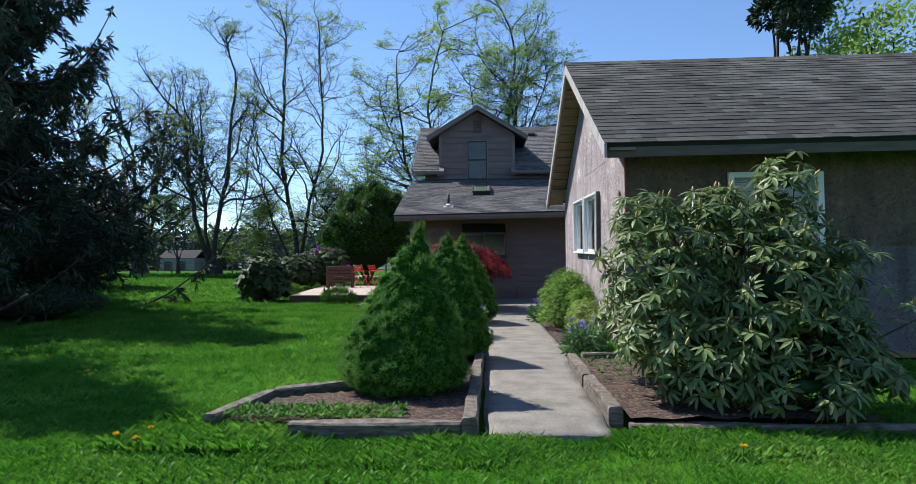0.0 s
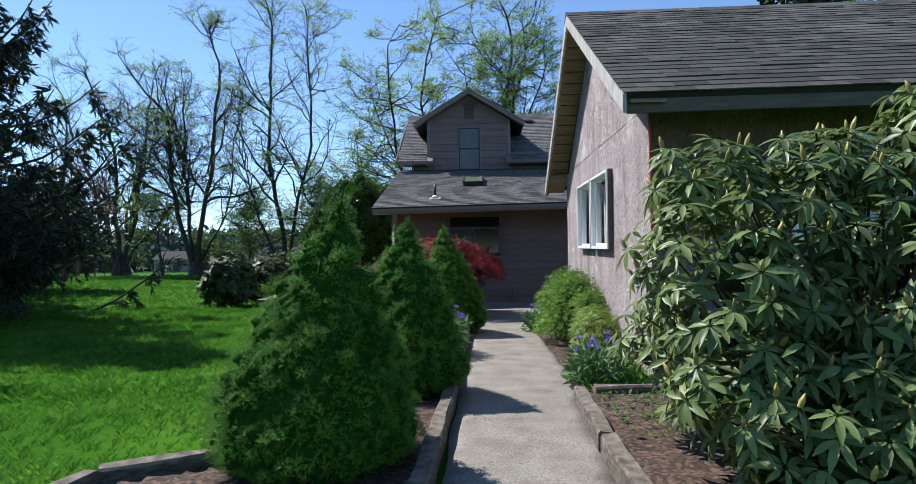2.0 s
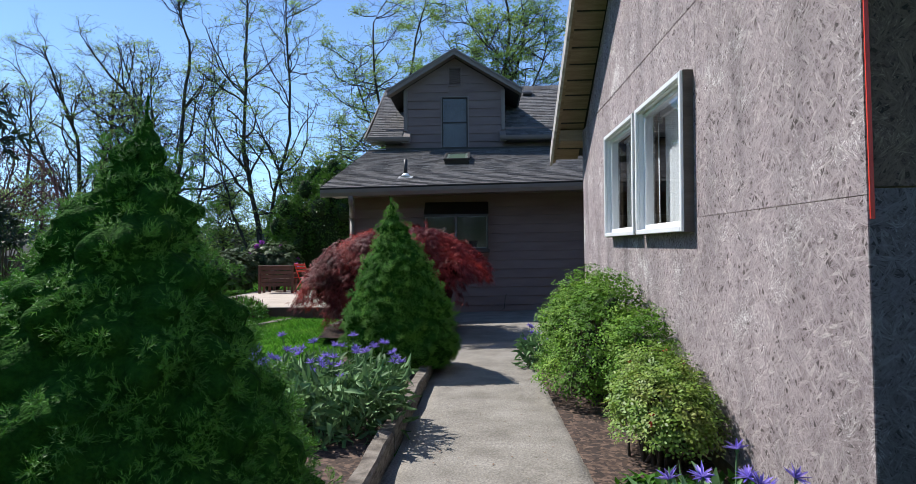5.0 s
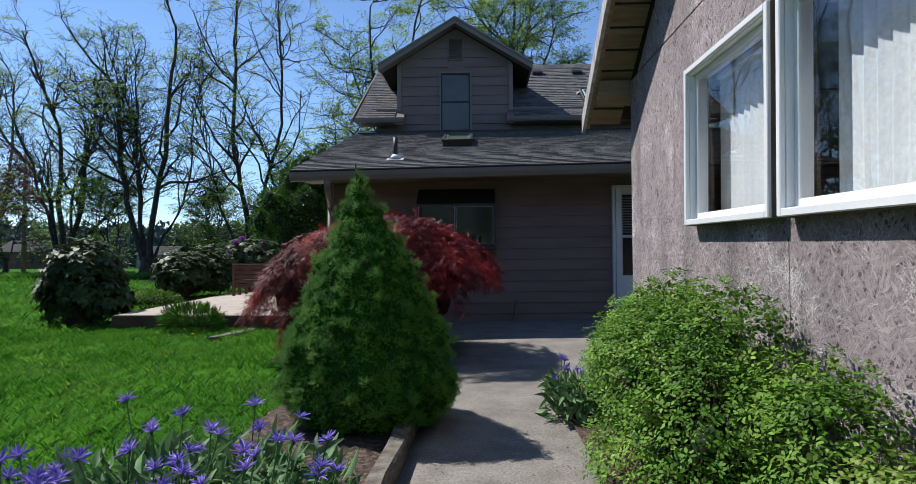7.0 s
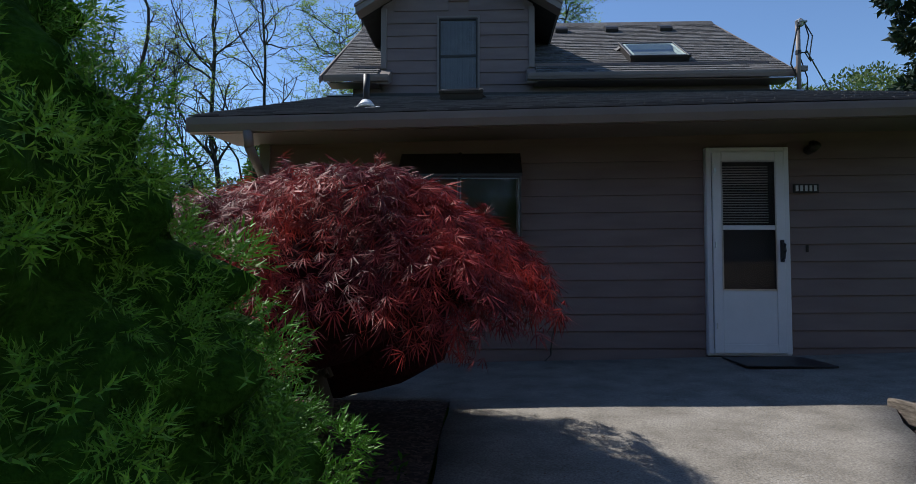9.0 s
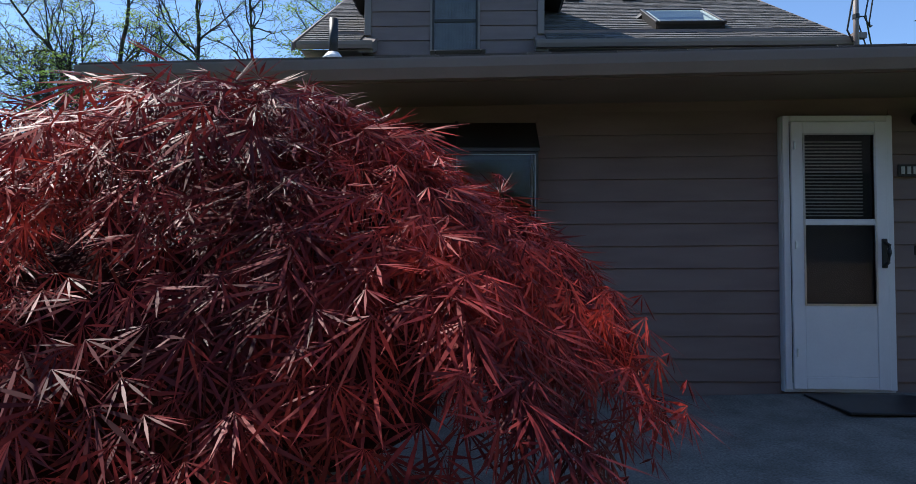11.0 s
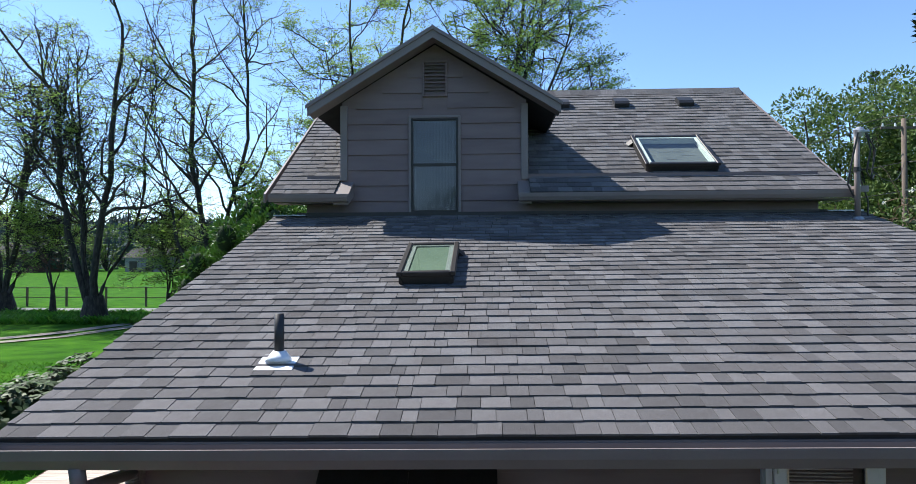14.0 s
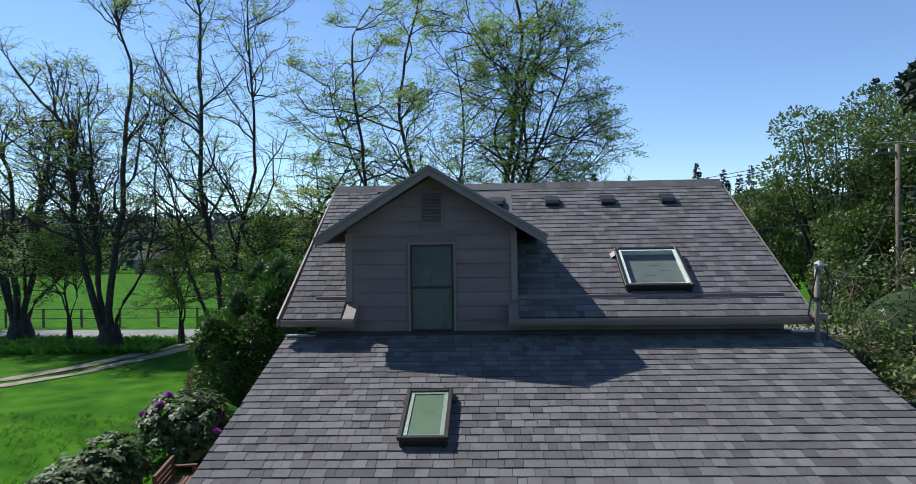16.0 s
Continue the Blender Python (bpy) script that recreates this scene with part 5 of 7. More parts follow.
def folding_chair(x, y, turn):
    c = thing("folding_chair", "red metal folding garden chair on the deck", "chair", at=(x, y, 0.083), group="red chairs")
    c.rotation_euler[2] = radians(turn)
    for s in (-0.2, 0.2):
        part("leg", Geo().tube([(s, -0.22, 0), (s, 0.16, 0.86)], 0.011, 6), "red", c)
        part("leg", Geo().tube([(s * 0.9, 0.22, 0), (s * 0.9, -0.18, 0.46)], 0.011, 6), "red", c)
        part("arm", Geo().tube([(s, -0.20, 0.62), (s, 0.06, 0.63)], 0.010, 6), "red", c)
    for k in range(5):
        part("seat_slat", Geo().bevel_box((-0.2, -0.2 + 0.078 * k, 0.445), (0.2, -0.14 + 0.078 * k, 0.457), 0.003), "red", c)
    for k in range(3):
        part("back_slat", Geo().bevel_box((-0.2, 0.09 + 0.035 * k, 0.60 + 0.09 * k), (0.2, 0.10 + 0.035 * k, 0.66 + 0.09 * k), 0.003), "red", c)


folding_chair(-3.95, 22.8, 150)
folding_chair(-3.55, 23.5, 60)


# ---- plants: shared tools ----
def tubes(polys, radii, sides=5):
    """Tapered tubes round many lines of as many points, as arrays."""
    n, k, _ = polys.shape
    d = np.gradient(polys, axis=1)
    d = unit(d)
    ref = np.where(np.abs(d[..., 2:3]) < 0.9, np.array([0, 0, 1.0]), np.array([1.0, 0, 0]))
    a = unit(np.cross(d, ref))
    b = np.cross(d, a)
    t = np.arange(sides) * 2 * math.pi / sides
    v = polys[:, :, None] + radii[:, :, None, None] * (a[:, :, None] * np.cos(t)[None, None, :, None] + b[:, :, None] * np.sin(t)[None, None, :, None])
    base = (np.arange(n) * k * sides)[:, None, None]
    i = (np.arange(k - 1) * sides)[None, :, None]
    j = np.arange(sides)[None, None, :]
    q = (j + 1) % sides
    f = np.stack([base + i + j, base + i + q, base + i + sides + q, base + i + sides + j], axis=-1)
    return v.reshape(-1, 3), f.reshape(-1, 4)


def join(*pairs):
    vs, fs, n = [], [], 0
    for v, f in pairs:
        vs.append(v)
        fs.append(f + n)
        n += len(v)
    return np.concatenate(vs), np.concatenate(fs)


def grow(start, d, length, k, curl, lift):
    """Crooked lines of k points from start along d."""
    p, d = np.asarray(start, float), unit(np.asarray(d, float))
    pts = [p]
    for i in range(k - 1):
        d = unit(d + rng.normal(0, curl, d.shape) + np.array([0, 0, lift]))
        p = p + d * (np.asarray(length) / (k - 1))[:, None]
        pts.append(p)
    return np.stack(pts, axis=1)


def offshoots(polys, each, lo, hi, angle, spread=0.25):
    """Starts and directions of branches from lines."""
    n, k, _ = polys.shape
    idx = np.repeat(np.arange(n), each)
    t = rng.uniform(lo, hi, len(idx))
    s = t * (k - 1)
    i = np.minimum(s.astype(int), k - 2)
    fr = (s - i)[:, None]
    a, b = polys[idx, i], polys[idx, i + 1]
    tan = unit(b - a)
    perp = unit(np.cross(tan, rng.normal(0, 1, tan.shape)))
    ang = angle + rng.normal(0, spread, len(idx))
    return a + (b - a) * fr, tan * np.cos(ang)[:, None] + perp * np.sin(ang)[:, None], t, idx


def taper(r0, k, end=0.35):
    return np.asarray(r0)[:, None] * np.linspace(1, end, k)[None]


def locust(x, y, height, stems, leaf=1.0, side=9, spread=1.0, angle=0.95, label="tall locust tree with dark crooked limbs and sparse young leaves", category="tree"):
    """A tree of several stems (lean x, lean y, share of height, radius) that part near the ground and fork upwards."""
    z = float(gz(x, y))
    ob = thing("tree", label, category, at=(x, y, z), group="trees along the road")
    st = np.array([[0.07 * s[0], 0.04 * s[1], 1.0] for s in stems])
    tops = np.array([[s[0], s[1], s[2] * height] for s in stems])
    ln = np.linalg.norm(tops - st, axis=1)
    k = 18
    l0 = grow(st, (tops - st) * np.array([0.75, 0.75, 1]), ln * 1.03, k, 0.135, 0.02)
    l0 = l0 + (tops[:, None] - l0[:, -1:]) * (np.linspace(0, 1, k) ** 1.3)[None, :, None]
    r0 = np.array([0.62 * s[3] for s in stems])
    p1, d1, t1, i1 = offshoots(l0, side + 7, 0.22, 1.0, angle * 0.86, 0.22)
    d1[:, 2] = np.abs(d1[:, 2]) * (0.9 if angle < 1 else 0.5) + (0.12 if angle < 1 else 0.08)
    len1 = height * (0.125 + 0.16 * (1.02 - t1)) * rng.uniform(0.55, 1.3, len(t1)) * spread
    l1 = grow(p1, d1, len1, 12, 0.165, 0.05 if angle < 1 else 0.02)
    r1 = np.maximum(0.034, r0[i1] * (1 - 0.70 * t1) * 0.60)
    p2, d2, t2, i2 = offshoots(l1, 6, 0.18, 1.0, 0.88, 0.28)
    d2[:, 2] = d2[:, 2] * 0.6 + 0.08
    len2 = np.clip(len1[i2] * rng.uniform(0.35, 0.75, len(t2)) * (1.15 - 0.5 * t2), 0.5, 2.6)
    l2 = grow(p2, d2, len2, 7, 0.26, 0.05)
    r2 = np.clip(r1[i2] * (1 - 0.5 * t2) * 0.55, 0.016, 0.036)
    p3, d3, t3, i3 = offshoots(l2, 4, 0.25, 1.0, 0.85, 0.28)
    d3[:, 2] = d3[:, 2] * 0.7 + 0.08
    len3 = np.clip(len2[i3] * rng.uniform(0.40, 0.8, len(t3)), 0.35, 1.15)
    l3 = grow(p3, d3, len3, 4, 0.33, 0.05)
    r3 = np.full(len(t3), 0.009)
    # the bole with its flare
    bole = np.array([[[0, 0, -0.3], [0, 0, 0.1], [0, 0, 0.6], [0.0, 0, 1.3]]], float)
    rb = math.sqrt(sum(s[3] ** 2 for s in stems))
    part("trunk", mesh_np("trunk", *join(tubes(bole, np.array([[rb * 1.45, rb * 1.25, rb * 1.08, rb * 0.75]]), 12), tubes(l0, taper(r0, k, 0.24), 8)), True), "bark", ob)
    part("branchwork", mesh_np("branchwork", *join(tubes(l1, taper(r1, 12, 0.38), 5), tubes(l2, taper(r2, 7, 0.5), 3), tubes(l3, taper(r3, 4, 0.7), 3)), True), "bark", ob)
    if leaf:
        # small flat sprays at the twigs' ends, in patches
        n = int(len(p3) * 1.25 * leaf)
        s = rng.integers(0, len(l3), n)
        s = s[np.array([noise.noise(tuple(q * 0.55)) for q in l3[s, -1]]) > (0.0 if leaf < 0.5 else -0.16)]
        n = len(s)
        c = l3[s, -1] - (l3[s, -1] - l3[s, 0]) * rng.uniform(0, 0.6, (n, 1))
        pos = np.repeat(c, 10, axis=0) + rng.normal(0, 1, (n * 10, 3)) * np.array([0.17, 0.17, 0.045])
        dr = ball(n * 10) * np.array([1, 1, 0.30])
        part("crown", scatter("crown", SLIP, pos, frames(dr, ball(n * 10) * 0.6 + np.array([0, 0, 0.8])), rng.uniform(0.085, 0.16, n * 10)), "locust", ob, "sparse yellow-green young leaves")
    return ob


def lobes_points(lobes, n, inner=0.75, low=-0.35):
    """Points near the skin of a union of ellipsoids (x, y, z, rx, ry, rz), with their outward ways."""
    area = np.array([(l[3] * l[4] + l[4] * l[5] + l[3] * l[5]) for l in lobes])
    pick = rng.choice(len(lobes), n * 3, p=area / area.sum())
    L = np.array(lobes, float)
    d = ball(n * 3)
    r = rng.uniform(inner, 1.0, n * 3) ** 0.6
    p = L[pick, :3] + d * L[pick, 3:] * r[:, None]
    ok = d[:, 2] > low
    for j in range(len(lobes)):
        q = (p - L[j, :3]) / L[j, 3:]
        ok &= (np.linalg.norm(q, axis=1) > inner * 0.93) | (pick == j)
    nrm = unit(d / L[pick, 3:])
    return p[ok][:n], nrm[ok][:n]


# Dark solid ellipsoids added inside foliage, in place of the shade between leaves.
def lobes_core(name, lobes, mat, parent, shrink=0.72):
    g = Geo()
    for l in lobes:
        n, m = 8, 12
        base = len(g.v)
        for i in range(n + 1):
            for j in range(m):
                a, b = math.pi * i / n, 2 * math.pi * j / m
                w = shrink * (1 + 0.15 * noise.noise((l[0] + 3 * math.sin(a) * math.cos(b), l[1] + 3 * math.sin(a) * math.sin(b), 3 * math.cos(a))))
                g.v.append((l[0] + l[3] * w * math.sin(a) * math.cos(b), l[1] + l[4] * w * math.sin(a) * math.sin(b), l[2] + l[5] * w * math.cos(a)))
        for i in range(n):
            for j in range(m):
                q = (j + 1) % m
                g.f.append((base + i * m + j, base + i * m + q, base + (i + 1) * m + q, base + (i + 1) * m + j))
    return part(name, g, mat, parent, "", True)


def shrub(name, x, y, lobes, shape, size, count, mat, label, category, stems=10, group="", inner=0.72, core=0.7, out=0.8, z=None, whorl=1):
    """A shrub of leaves on the skin of its lobes (given from its base), with stems and a dark solid core in place of
    inner shade.
    """
    z = float(gz(x, y)) if z is None else z
    ob = thing(name, label, category, at=(x, y, z), group=group)
    p, n = lobes_points(lobes, count, inner)
    k = len(p)
    if whorl > 1:
        p, n = np.repeat(p, whorl, axis=0), np.repeat(n, whorl, axis=0)
    d = unit(n * out + ball(len(p)) * 0.8 + np.array([0, 0, 0.15]))
    part("foliage", scatter("foliage", shape, p, frames(d, n + ball(len(p)) * 0.5), rng.uniform(size * 0.7, size * 1.25, len(p))), mat, ob)
    if stems:
        top = p[rng.integers(0, len(p), stems)]
        foot = np.stack([rng.normal(0, 0.06, stems), rng.normal(0, 0.06, stems), np.full(stems, -0.05)], axis=1)
        l = grow(foot, (top - foot) + np.array([0, 0, 0.2]), np.linalg.norm(top - foot, axis=1) * 0.72, 6, 0.12, 0.05)
        part("stem_mass", mesh_np("stem_mass", *tubes(l, taper(np.full(stems, 0.012 + 0.012 * max(q[5] for q in lobes)), 6, 0.3), 5), True), "twig", ob)
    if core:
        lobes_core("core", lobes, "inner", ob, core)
    return ob


LEAF = leaf_shape(0.34, 2, 0.10, 0.06)

# ---- clipped dwarf spruces by the path ----
def shoot_shape():
    v, f = [], []
    for i in range(8):
        a, t = 2.4 * i, 0.12 + 0.88 * i / 7
        r = 0.36 * (1.05 - 0.55 * t)
        b = Vector((0, t * 0.75, 0))
        tip = b + Vector((math.cos(a) * r, 0.30, math.sin(a) * r))
        s = Vector((-math.sin(a), 0, math.cos(a))) * 0.042
        k = len(v)
        v += [tuple(b - s), tuple(b + s), tuple(tip)]
        f.append((k, k + 1, k + 2))
    return v, f


def cone_mesh(height, radius, seed, count, lean=0.06, flare=1.25):
    """Shoots on a lumpy cone, and a darkened shell just beneath them that stands for the shade in their gaps."""
    noise.seed_set(seed)
    def skin(s, q):
        r = radius * math.sin((1 - s) * math.pi / 2) ** flare * (1.0 - 0.22 * math.exp(-(s / 0.06) ** 2)) + 0.010
        c, e = math.cos(q), math.sin(q)
        lump = noise.noise((c * 2.6, e * 2.6, s * height * 4.5)) * 0.11
        near = noise.voronoi((r * c * 9.5, r * e * 9.5, s * height * 9.5))[0][0]
        return r * (1 + lump) + (0.52 - near) * 0.16 * min(1, r / 0.16 + 0.15)
    t = np.sqrt(rng.uniform(0, 1, count * 2))
    t = 1 - t[t > 0.03][:count]
    a = rng.uniform(0, 2 * math.pi, len(t))
    r = np.array([skin(s, q) for s, q in zip(t, a)]) + rng.uniform(-0.016, 0.010, len(t))
    c = np.stack([r * np.cos(a) + lean * t ** 2, r * np.sin(a), 0.04 + t * height], axis=1)
    n = unit(np.stack([np.cos(a), np.sin(a), np.full(len(t), 0.45)], axis=1) + ball(len(t)) * 0.25)
    k = 11
    n, size = np.repeat(n, k, axis=0), np.repeat(rng.uniform(0.026, 0.050, len(t)) * (1 - 0.35 * t), k)
    d = unit(n * 0.75 + ball(len(n)) * 0.85 + np.array([0, 0, 0.18]))
    p = np.repeat(c, k, axis=0) - n * 0.020 + d * (size * 0.40)[:, None]
    foliage = scatter("foliage", shoot_shape(), p, frames(d, ball(len(d))), size * rng.uniform(0.65, 1.05, len(d)))
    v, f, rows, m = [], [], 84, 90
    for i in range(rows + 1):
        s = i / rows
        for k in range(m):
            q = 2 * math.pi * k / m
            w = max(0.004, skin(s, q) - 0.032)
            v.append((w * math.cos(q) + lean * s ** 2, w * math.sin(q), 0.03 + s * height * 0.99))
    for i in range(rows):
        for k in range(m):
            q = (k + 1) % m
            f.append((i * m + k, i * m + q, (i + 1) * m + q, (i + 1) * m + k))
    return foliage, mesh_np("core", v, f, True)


for _x, _y, _h, _r, _s, _l in ((-0.03, 5.22, 1.475, 0.535, 3, 0.165), (0.17, 7.10, 1.49, 0.56, 5, 0.09), (0.33, 11.65, 1.73, 0.58, 9, -0.10)):
    _c = thing("dwarf_spruce", "dense bright green conical dwarf spruce beside the path", "shrub", at=(_x, _y, -0.17), group="conical dwarf spruces")
    _sh, _in = cone_mesh(_h, _r, _s, 3300 if _y > 10 else 2000, _l, 1.35 if _y < 6 else 1.25)
    part("foliage", _sh, "cone_needle", _c)
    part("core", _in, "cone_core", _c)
    part("trunk", Geo().tube([(0, 0, -0.05), (0, 0, 0.3)], 0.035, 8), "twig", _c)
noise.seed_set(1)


# ---- rhododendrons ----
def whorls(p, n, size, leaves=8, droop=0.25):
    k = len(p)
    up = unit(n * 0.7 + np.array([0, 0, 0.7]) + ball(k) * 0.35)
    a = unit(np.cross(up, ball(k)))
    b = np.cross(up, a)
    P, D, U = [], [], []
    for i in range(leaves):
        t = 2 * math.pi * i / leaves + rng.uniform(-0.25, 0.25, k)
        lift = rng.uniform(-0.35, 0.30, k)
        D.append(unit(a * np.cos(t)[:, None] + b * np.sin(t)[:, None] + up * lift[:, None] + np.array([0, 0, -droop * 0.6])))
        P.append(p + D[-1] * 0.012)
        U.append(up)
    P, D, U = (np.concatenate(q) for q in (P, D, U))
    return P, frames(D, U), size * rng.uniform(0.7, 1.2, len(P)), up


def rhododendron(x, y, z, lobes, count, size, label, buds=0.0, flowers=0, group="rhododendrons", leaves=8, extra=(), mat="rhodo", core=0.5):
    ob = thing("rhododendron", label, "shrub", at=(x, y, z), group=group)
    p, n = lobes_points(lobes, count, 0.55, -0.75)
    if len(extra):
        p, n = np.concatenate([p, np.array(extra)]), np.concatenate([n, np.tile((0.3, -0.5, 0.6), (len(extra), 1))])
    P, R, S, up = whorls(p, n, size, leaves)
    part("foliage", scatter("foliage", leaf_shape(0.31, 3, 0.22, 0.06) if size < 0.13 else OVAL, P, R, S), mat, ob)
    k = int(len(p) * buds)
    if k:
        q = rng.permutation(len(p))[:k]
        bud = ([(0.16, 0, 0), (0, 0, 0.16), (-0.16, 0, 0), (0, 0, -0.16), (0.2, 0.45, 0), (0, 0.45, 0.2), (-0.2, 0.45, 0), (0, 0.45, -0.2), (0.05, 1, 0), (0, 1, 0.05), (-0.05, 1, 0), (0, 1, -0.05)],
               [(0, 1, 5, 4), (1, 2, 6, 5), (2, 3, 7, 6), (3, 0, 4, 7), (4, 5, 9, 8), (5, 6, 10, 9), (6, 7, 11, 10), (7, 4, 8, 11), (8, 9, 10, 11)])
        part("bud_mass", scatter("bud_mass", bud, p[q] + up[q] * 0.012, frames(unit(up[q] + np.array([0, 0, 0.5])), ball(k)), rng.uniform(0.042, 0.070, k)), "bud", ob, "yellow-green flower buds")
    if flowers:
        q = rng.permutation(len(p))[:flowers]
        fp = np.repeat(p[q] + up[q] * 0.05, 30, axis=0)
        dd = unit(np.repeat(up[q], 30, axis=0) * 0.5 + ball(len(fp)))
        part("truss_mass", scatter("truss_mass", leaf_shape(0.8, 2, 0.1, 0.05), fp, frames(dd, ball(len(fp))), rng.uniform(0.09, 0.13, len(fp))), "purple", ob, "round purple flower trusses")
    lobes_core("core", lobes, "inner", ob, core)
    stems = min(len(p), 130)
    q = rng.permutation(len(p))[:stems]
    foot = np.stack([rng.normal(0, 0.12, stems), rng.normal(0, 0.10, stems), np.full(stems, -0.03)], axis=1) + np.array([0.0, 0, 0])
    l = grow(foot, p[q] - foot + np.array([0, 0, 0.1]), np.linalg.norm(p[q] - foot, axis=1) * 0.9, 8, 0.06, 0.02)
    l = l + (p[q][:, None] - l[:, -1:]) * np.linspace(0, 1, 8)[None, :, None]
    part("stem_mass", mesh_np("stem_mass", *tubes(l, taper(np.full(stems, 0.013), 8, 0.35), 5), True), "twig", ob)
    return ob


rhododendron(2.75, 5.05, -0.14, [(-0.62, -0.1, 0.98, 0.56, 0.56, 0.56), (-0.08, 0.0, 1.12, 0.46, 0.55, 0.56), (0.30, 0.0, 1.20, 0.36, 0.45, 0.44), (0.52, -0.05, 0.72, 0.38, 0.46, 0.48),
                                 (-0.45, -0.35, 0.42, 0.60, 0.48, 0.42), (0.12, -0.55, 0.40, 0.60, 0.40, 0.42), (0.52, -0.40, 0.36, 0.38, 0.38, 0.36), (0.06, -0.35, 0.85, 0.50, 0.5, 0.5), (-0.78, 0.50, 0.50, 0.34, 0.36, 0.36), (-0.76, -0.45, 0.55, 0.32, 0.30, 0.36), (-0.80, -0.10, 1.40, 0.28, 0.30, 0.24), (0.32, -0.12, 1.70, 0.22, 0.28, 0.26), (-0.25, -0.05, 1.42, 0.28, 0.32, 0.26), (0.60, -0.2, 1.06, 0.26, 0.28, 0.20),
                                 (-0.45, -0.62, 0.20, 0.40, 0.24, 0.20), (0.10, -0.78, 0.20, 0.46, 0.24, 0.20), (0.55, -0.62, 0.20, 0.36, 0.24, 0.20)],
             1200, 0.108, "large rhododendron with long green leaves and yellow buds", buds=0.36, core=0.22, extra=[(1.18, -0.25, 0.72), (1.28, -0.3, 0.55), (1.32, -0.3, 0.66), (1.12, -0.2, 0.60), (1.40, -0.3, 0.74), (0.98, -0.15, 1.12), (0.92, -0.1, 1.20), (1.0, -0.2, 0.85)])
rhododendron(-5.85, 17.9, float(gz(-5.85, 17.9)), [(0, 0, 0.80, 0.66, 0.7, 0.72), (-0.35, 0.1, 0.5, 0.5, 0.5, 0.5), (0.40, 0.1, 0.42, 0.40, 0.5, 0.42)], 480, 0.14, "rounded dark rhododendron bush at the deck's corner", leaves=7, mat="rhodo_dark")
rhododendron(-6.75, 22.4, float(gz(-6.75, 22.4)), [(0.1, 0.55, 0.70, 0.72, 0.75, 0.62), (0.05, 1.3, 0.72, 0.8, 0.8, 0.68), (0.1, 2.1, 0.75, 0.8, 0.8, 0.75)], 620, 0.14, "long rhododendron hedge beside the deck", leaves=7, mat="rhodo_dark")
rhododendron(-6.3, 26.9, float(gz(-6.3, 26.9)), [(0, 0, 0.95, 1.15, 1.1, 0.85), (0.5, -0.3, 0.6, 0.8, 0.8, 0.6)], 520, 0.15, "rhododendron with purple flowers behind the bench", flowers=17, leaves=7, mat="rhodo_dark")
_a = shrub("azalea", -7.6, 31.3, [(0, 0, 0.8, 0.9, 0.9, 0.8)], OVAL, 0.06, 3500, "brush", "sparse russet shrub with a few red blossoms", "shrub", stems=50, core=0)
_p, _n = lobes_points([(0.3, -0.2, 0.85, 0.65, 0.7, 0.7)], 14, 0.95, 0.0)
_p = np.repeat(_p, 14, axis=0) + rng.normal(0, 0.03, (len(_p) * 14, 3))
part("blossom", scatter("blossom", leaf_shape(0.7, 2, 0.1, 0.05), _p, frames(ball(len(_p)), ball(len(_p))), np.full(len(_p), 0.075)), "scarlet", _a, "red blossoms")


# ---- azaleas and flowers by the garage wall ----
def azalea(x, y, lobes, count, label, blossoms=0, mat="azalea", size=0.023):
    ob = shrub("azalea", x, y, lobes, OVAL, 0.027, count // 3, mat, label, "shrub", stems=90, group="azaleas by the wall", inner=0.42, core=0.24, out=0.9, z=-0.17, whorl=3)
    p, n = lobes_points(lobes, count * 2 // 3, 0.72, -0.4)
    p = p + n * rng.uniform(-0.05, 0.07, (len(p), 1))
    P, R, S, up = whorls(p, n, size, 6, -0.55)
    part("rosette_foliage", scatter("rosette_foliage", OVAL, P, R, S), mat, ob)
    if blossoms:
        p, n = lobes_points(lobes, blossoms, 0.97, 0.0)
        p, n = np.repeat(p, 6, axis=0), np.repeat(n, 6, axis=0)
        part("blossom", scatter("blossom", leaf_shape(0.7, 2, 0.1, 0.05), p, frames(unit(n + ball(len(p))), ball(len(p))), np.full(len(p), 0.022)), "scarlet", ob, "scarlet blossoms")


azalea(2.04, 10.45, [(0.02, 1.05, 0.42, 0.28, 0.42, 0.36), (0.06, 1.38, 0.36, 0.24, 0.34, 0.32), (0.10, 1.15, 0.64, 0.20, 0.28, 0.20), (0, 0, 0.45, 0.32, 0.6, 0.42), (-0.06, -0.5, 0.36, 0.30, 0.36, 0.34), (0, 0.52, 0.42, 0.34, 0.42, 0.38), (0.10, -0.25, 0.72, 0.24, 0.30, 0.24), (0.02, 0.22, 0.76, 0.26, 0.28, 0.22), (-0.22, 0.05, 0.52, 0.2, 0.3, 0.24), (0.2, -0.75, 0.5, 0.2, 0.22, 0.24), (-0.1, -0.2, 0.2, 0.36, 0.6, 0.22), (0.16, -0.95, 0.40, 0.22, 0.30, 0.30), (0.18, 0.75, 0.70, 0.16, 0.30, 0.18)], 8200, "rounded bright green azalea bush against the garage wall")
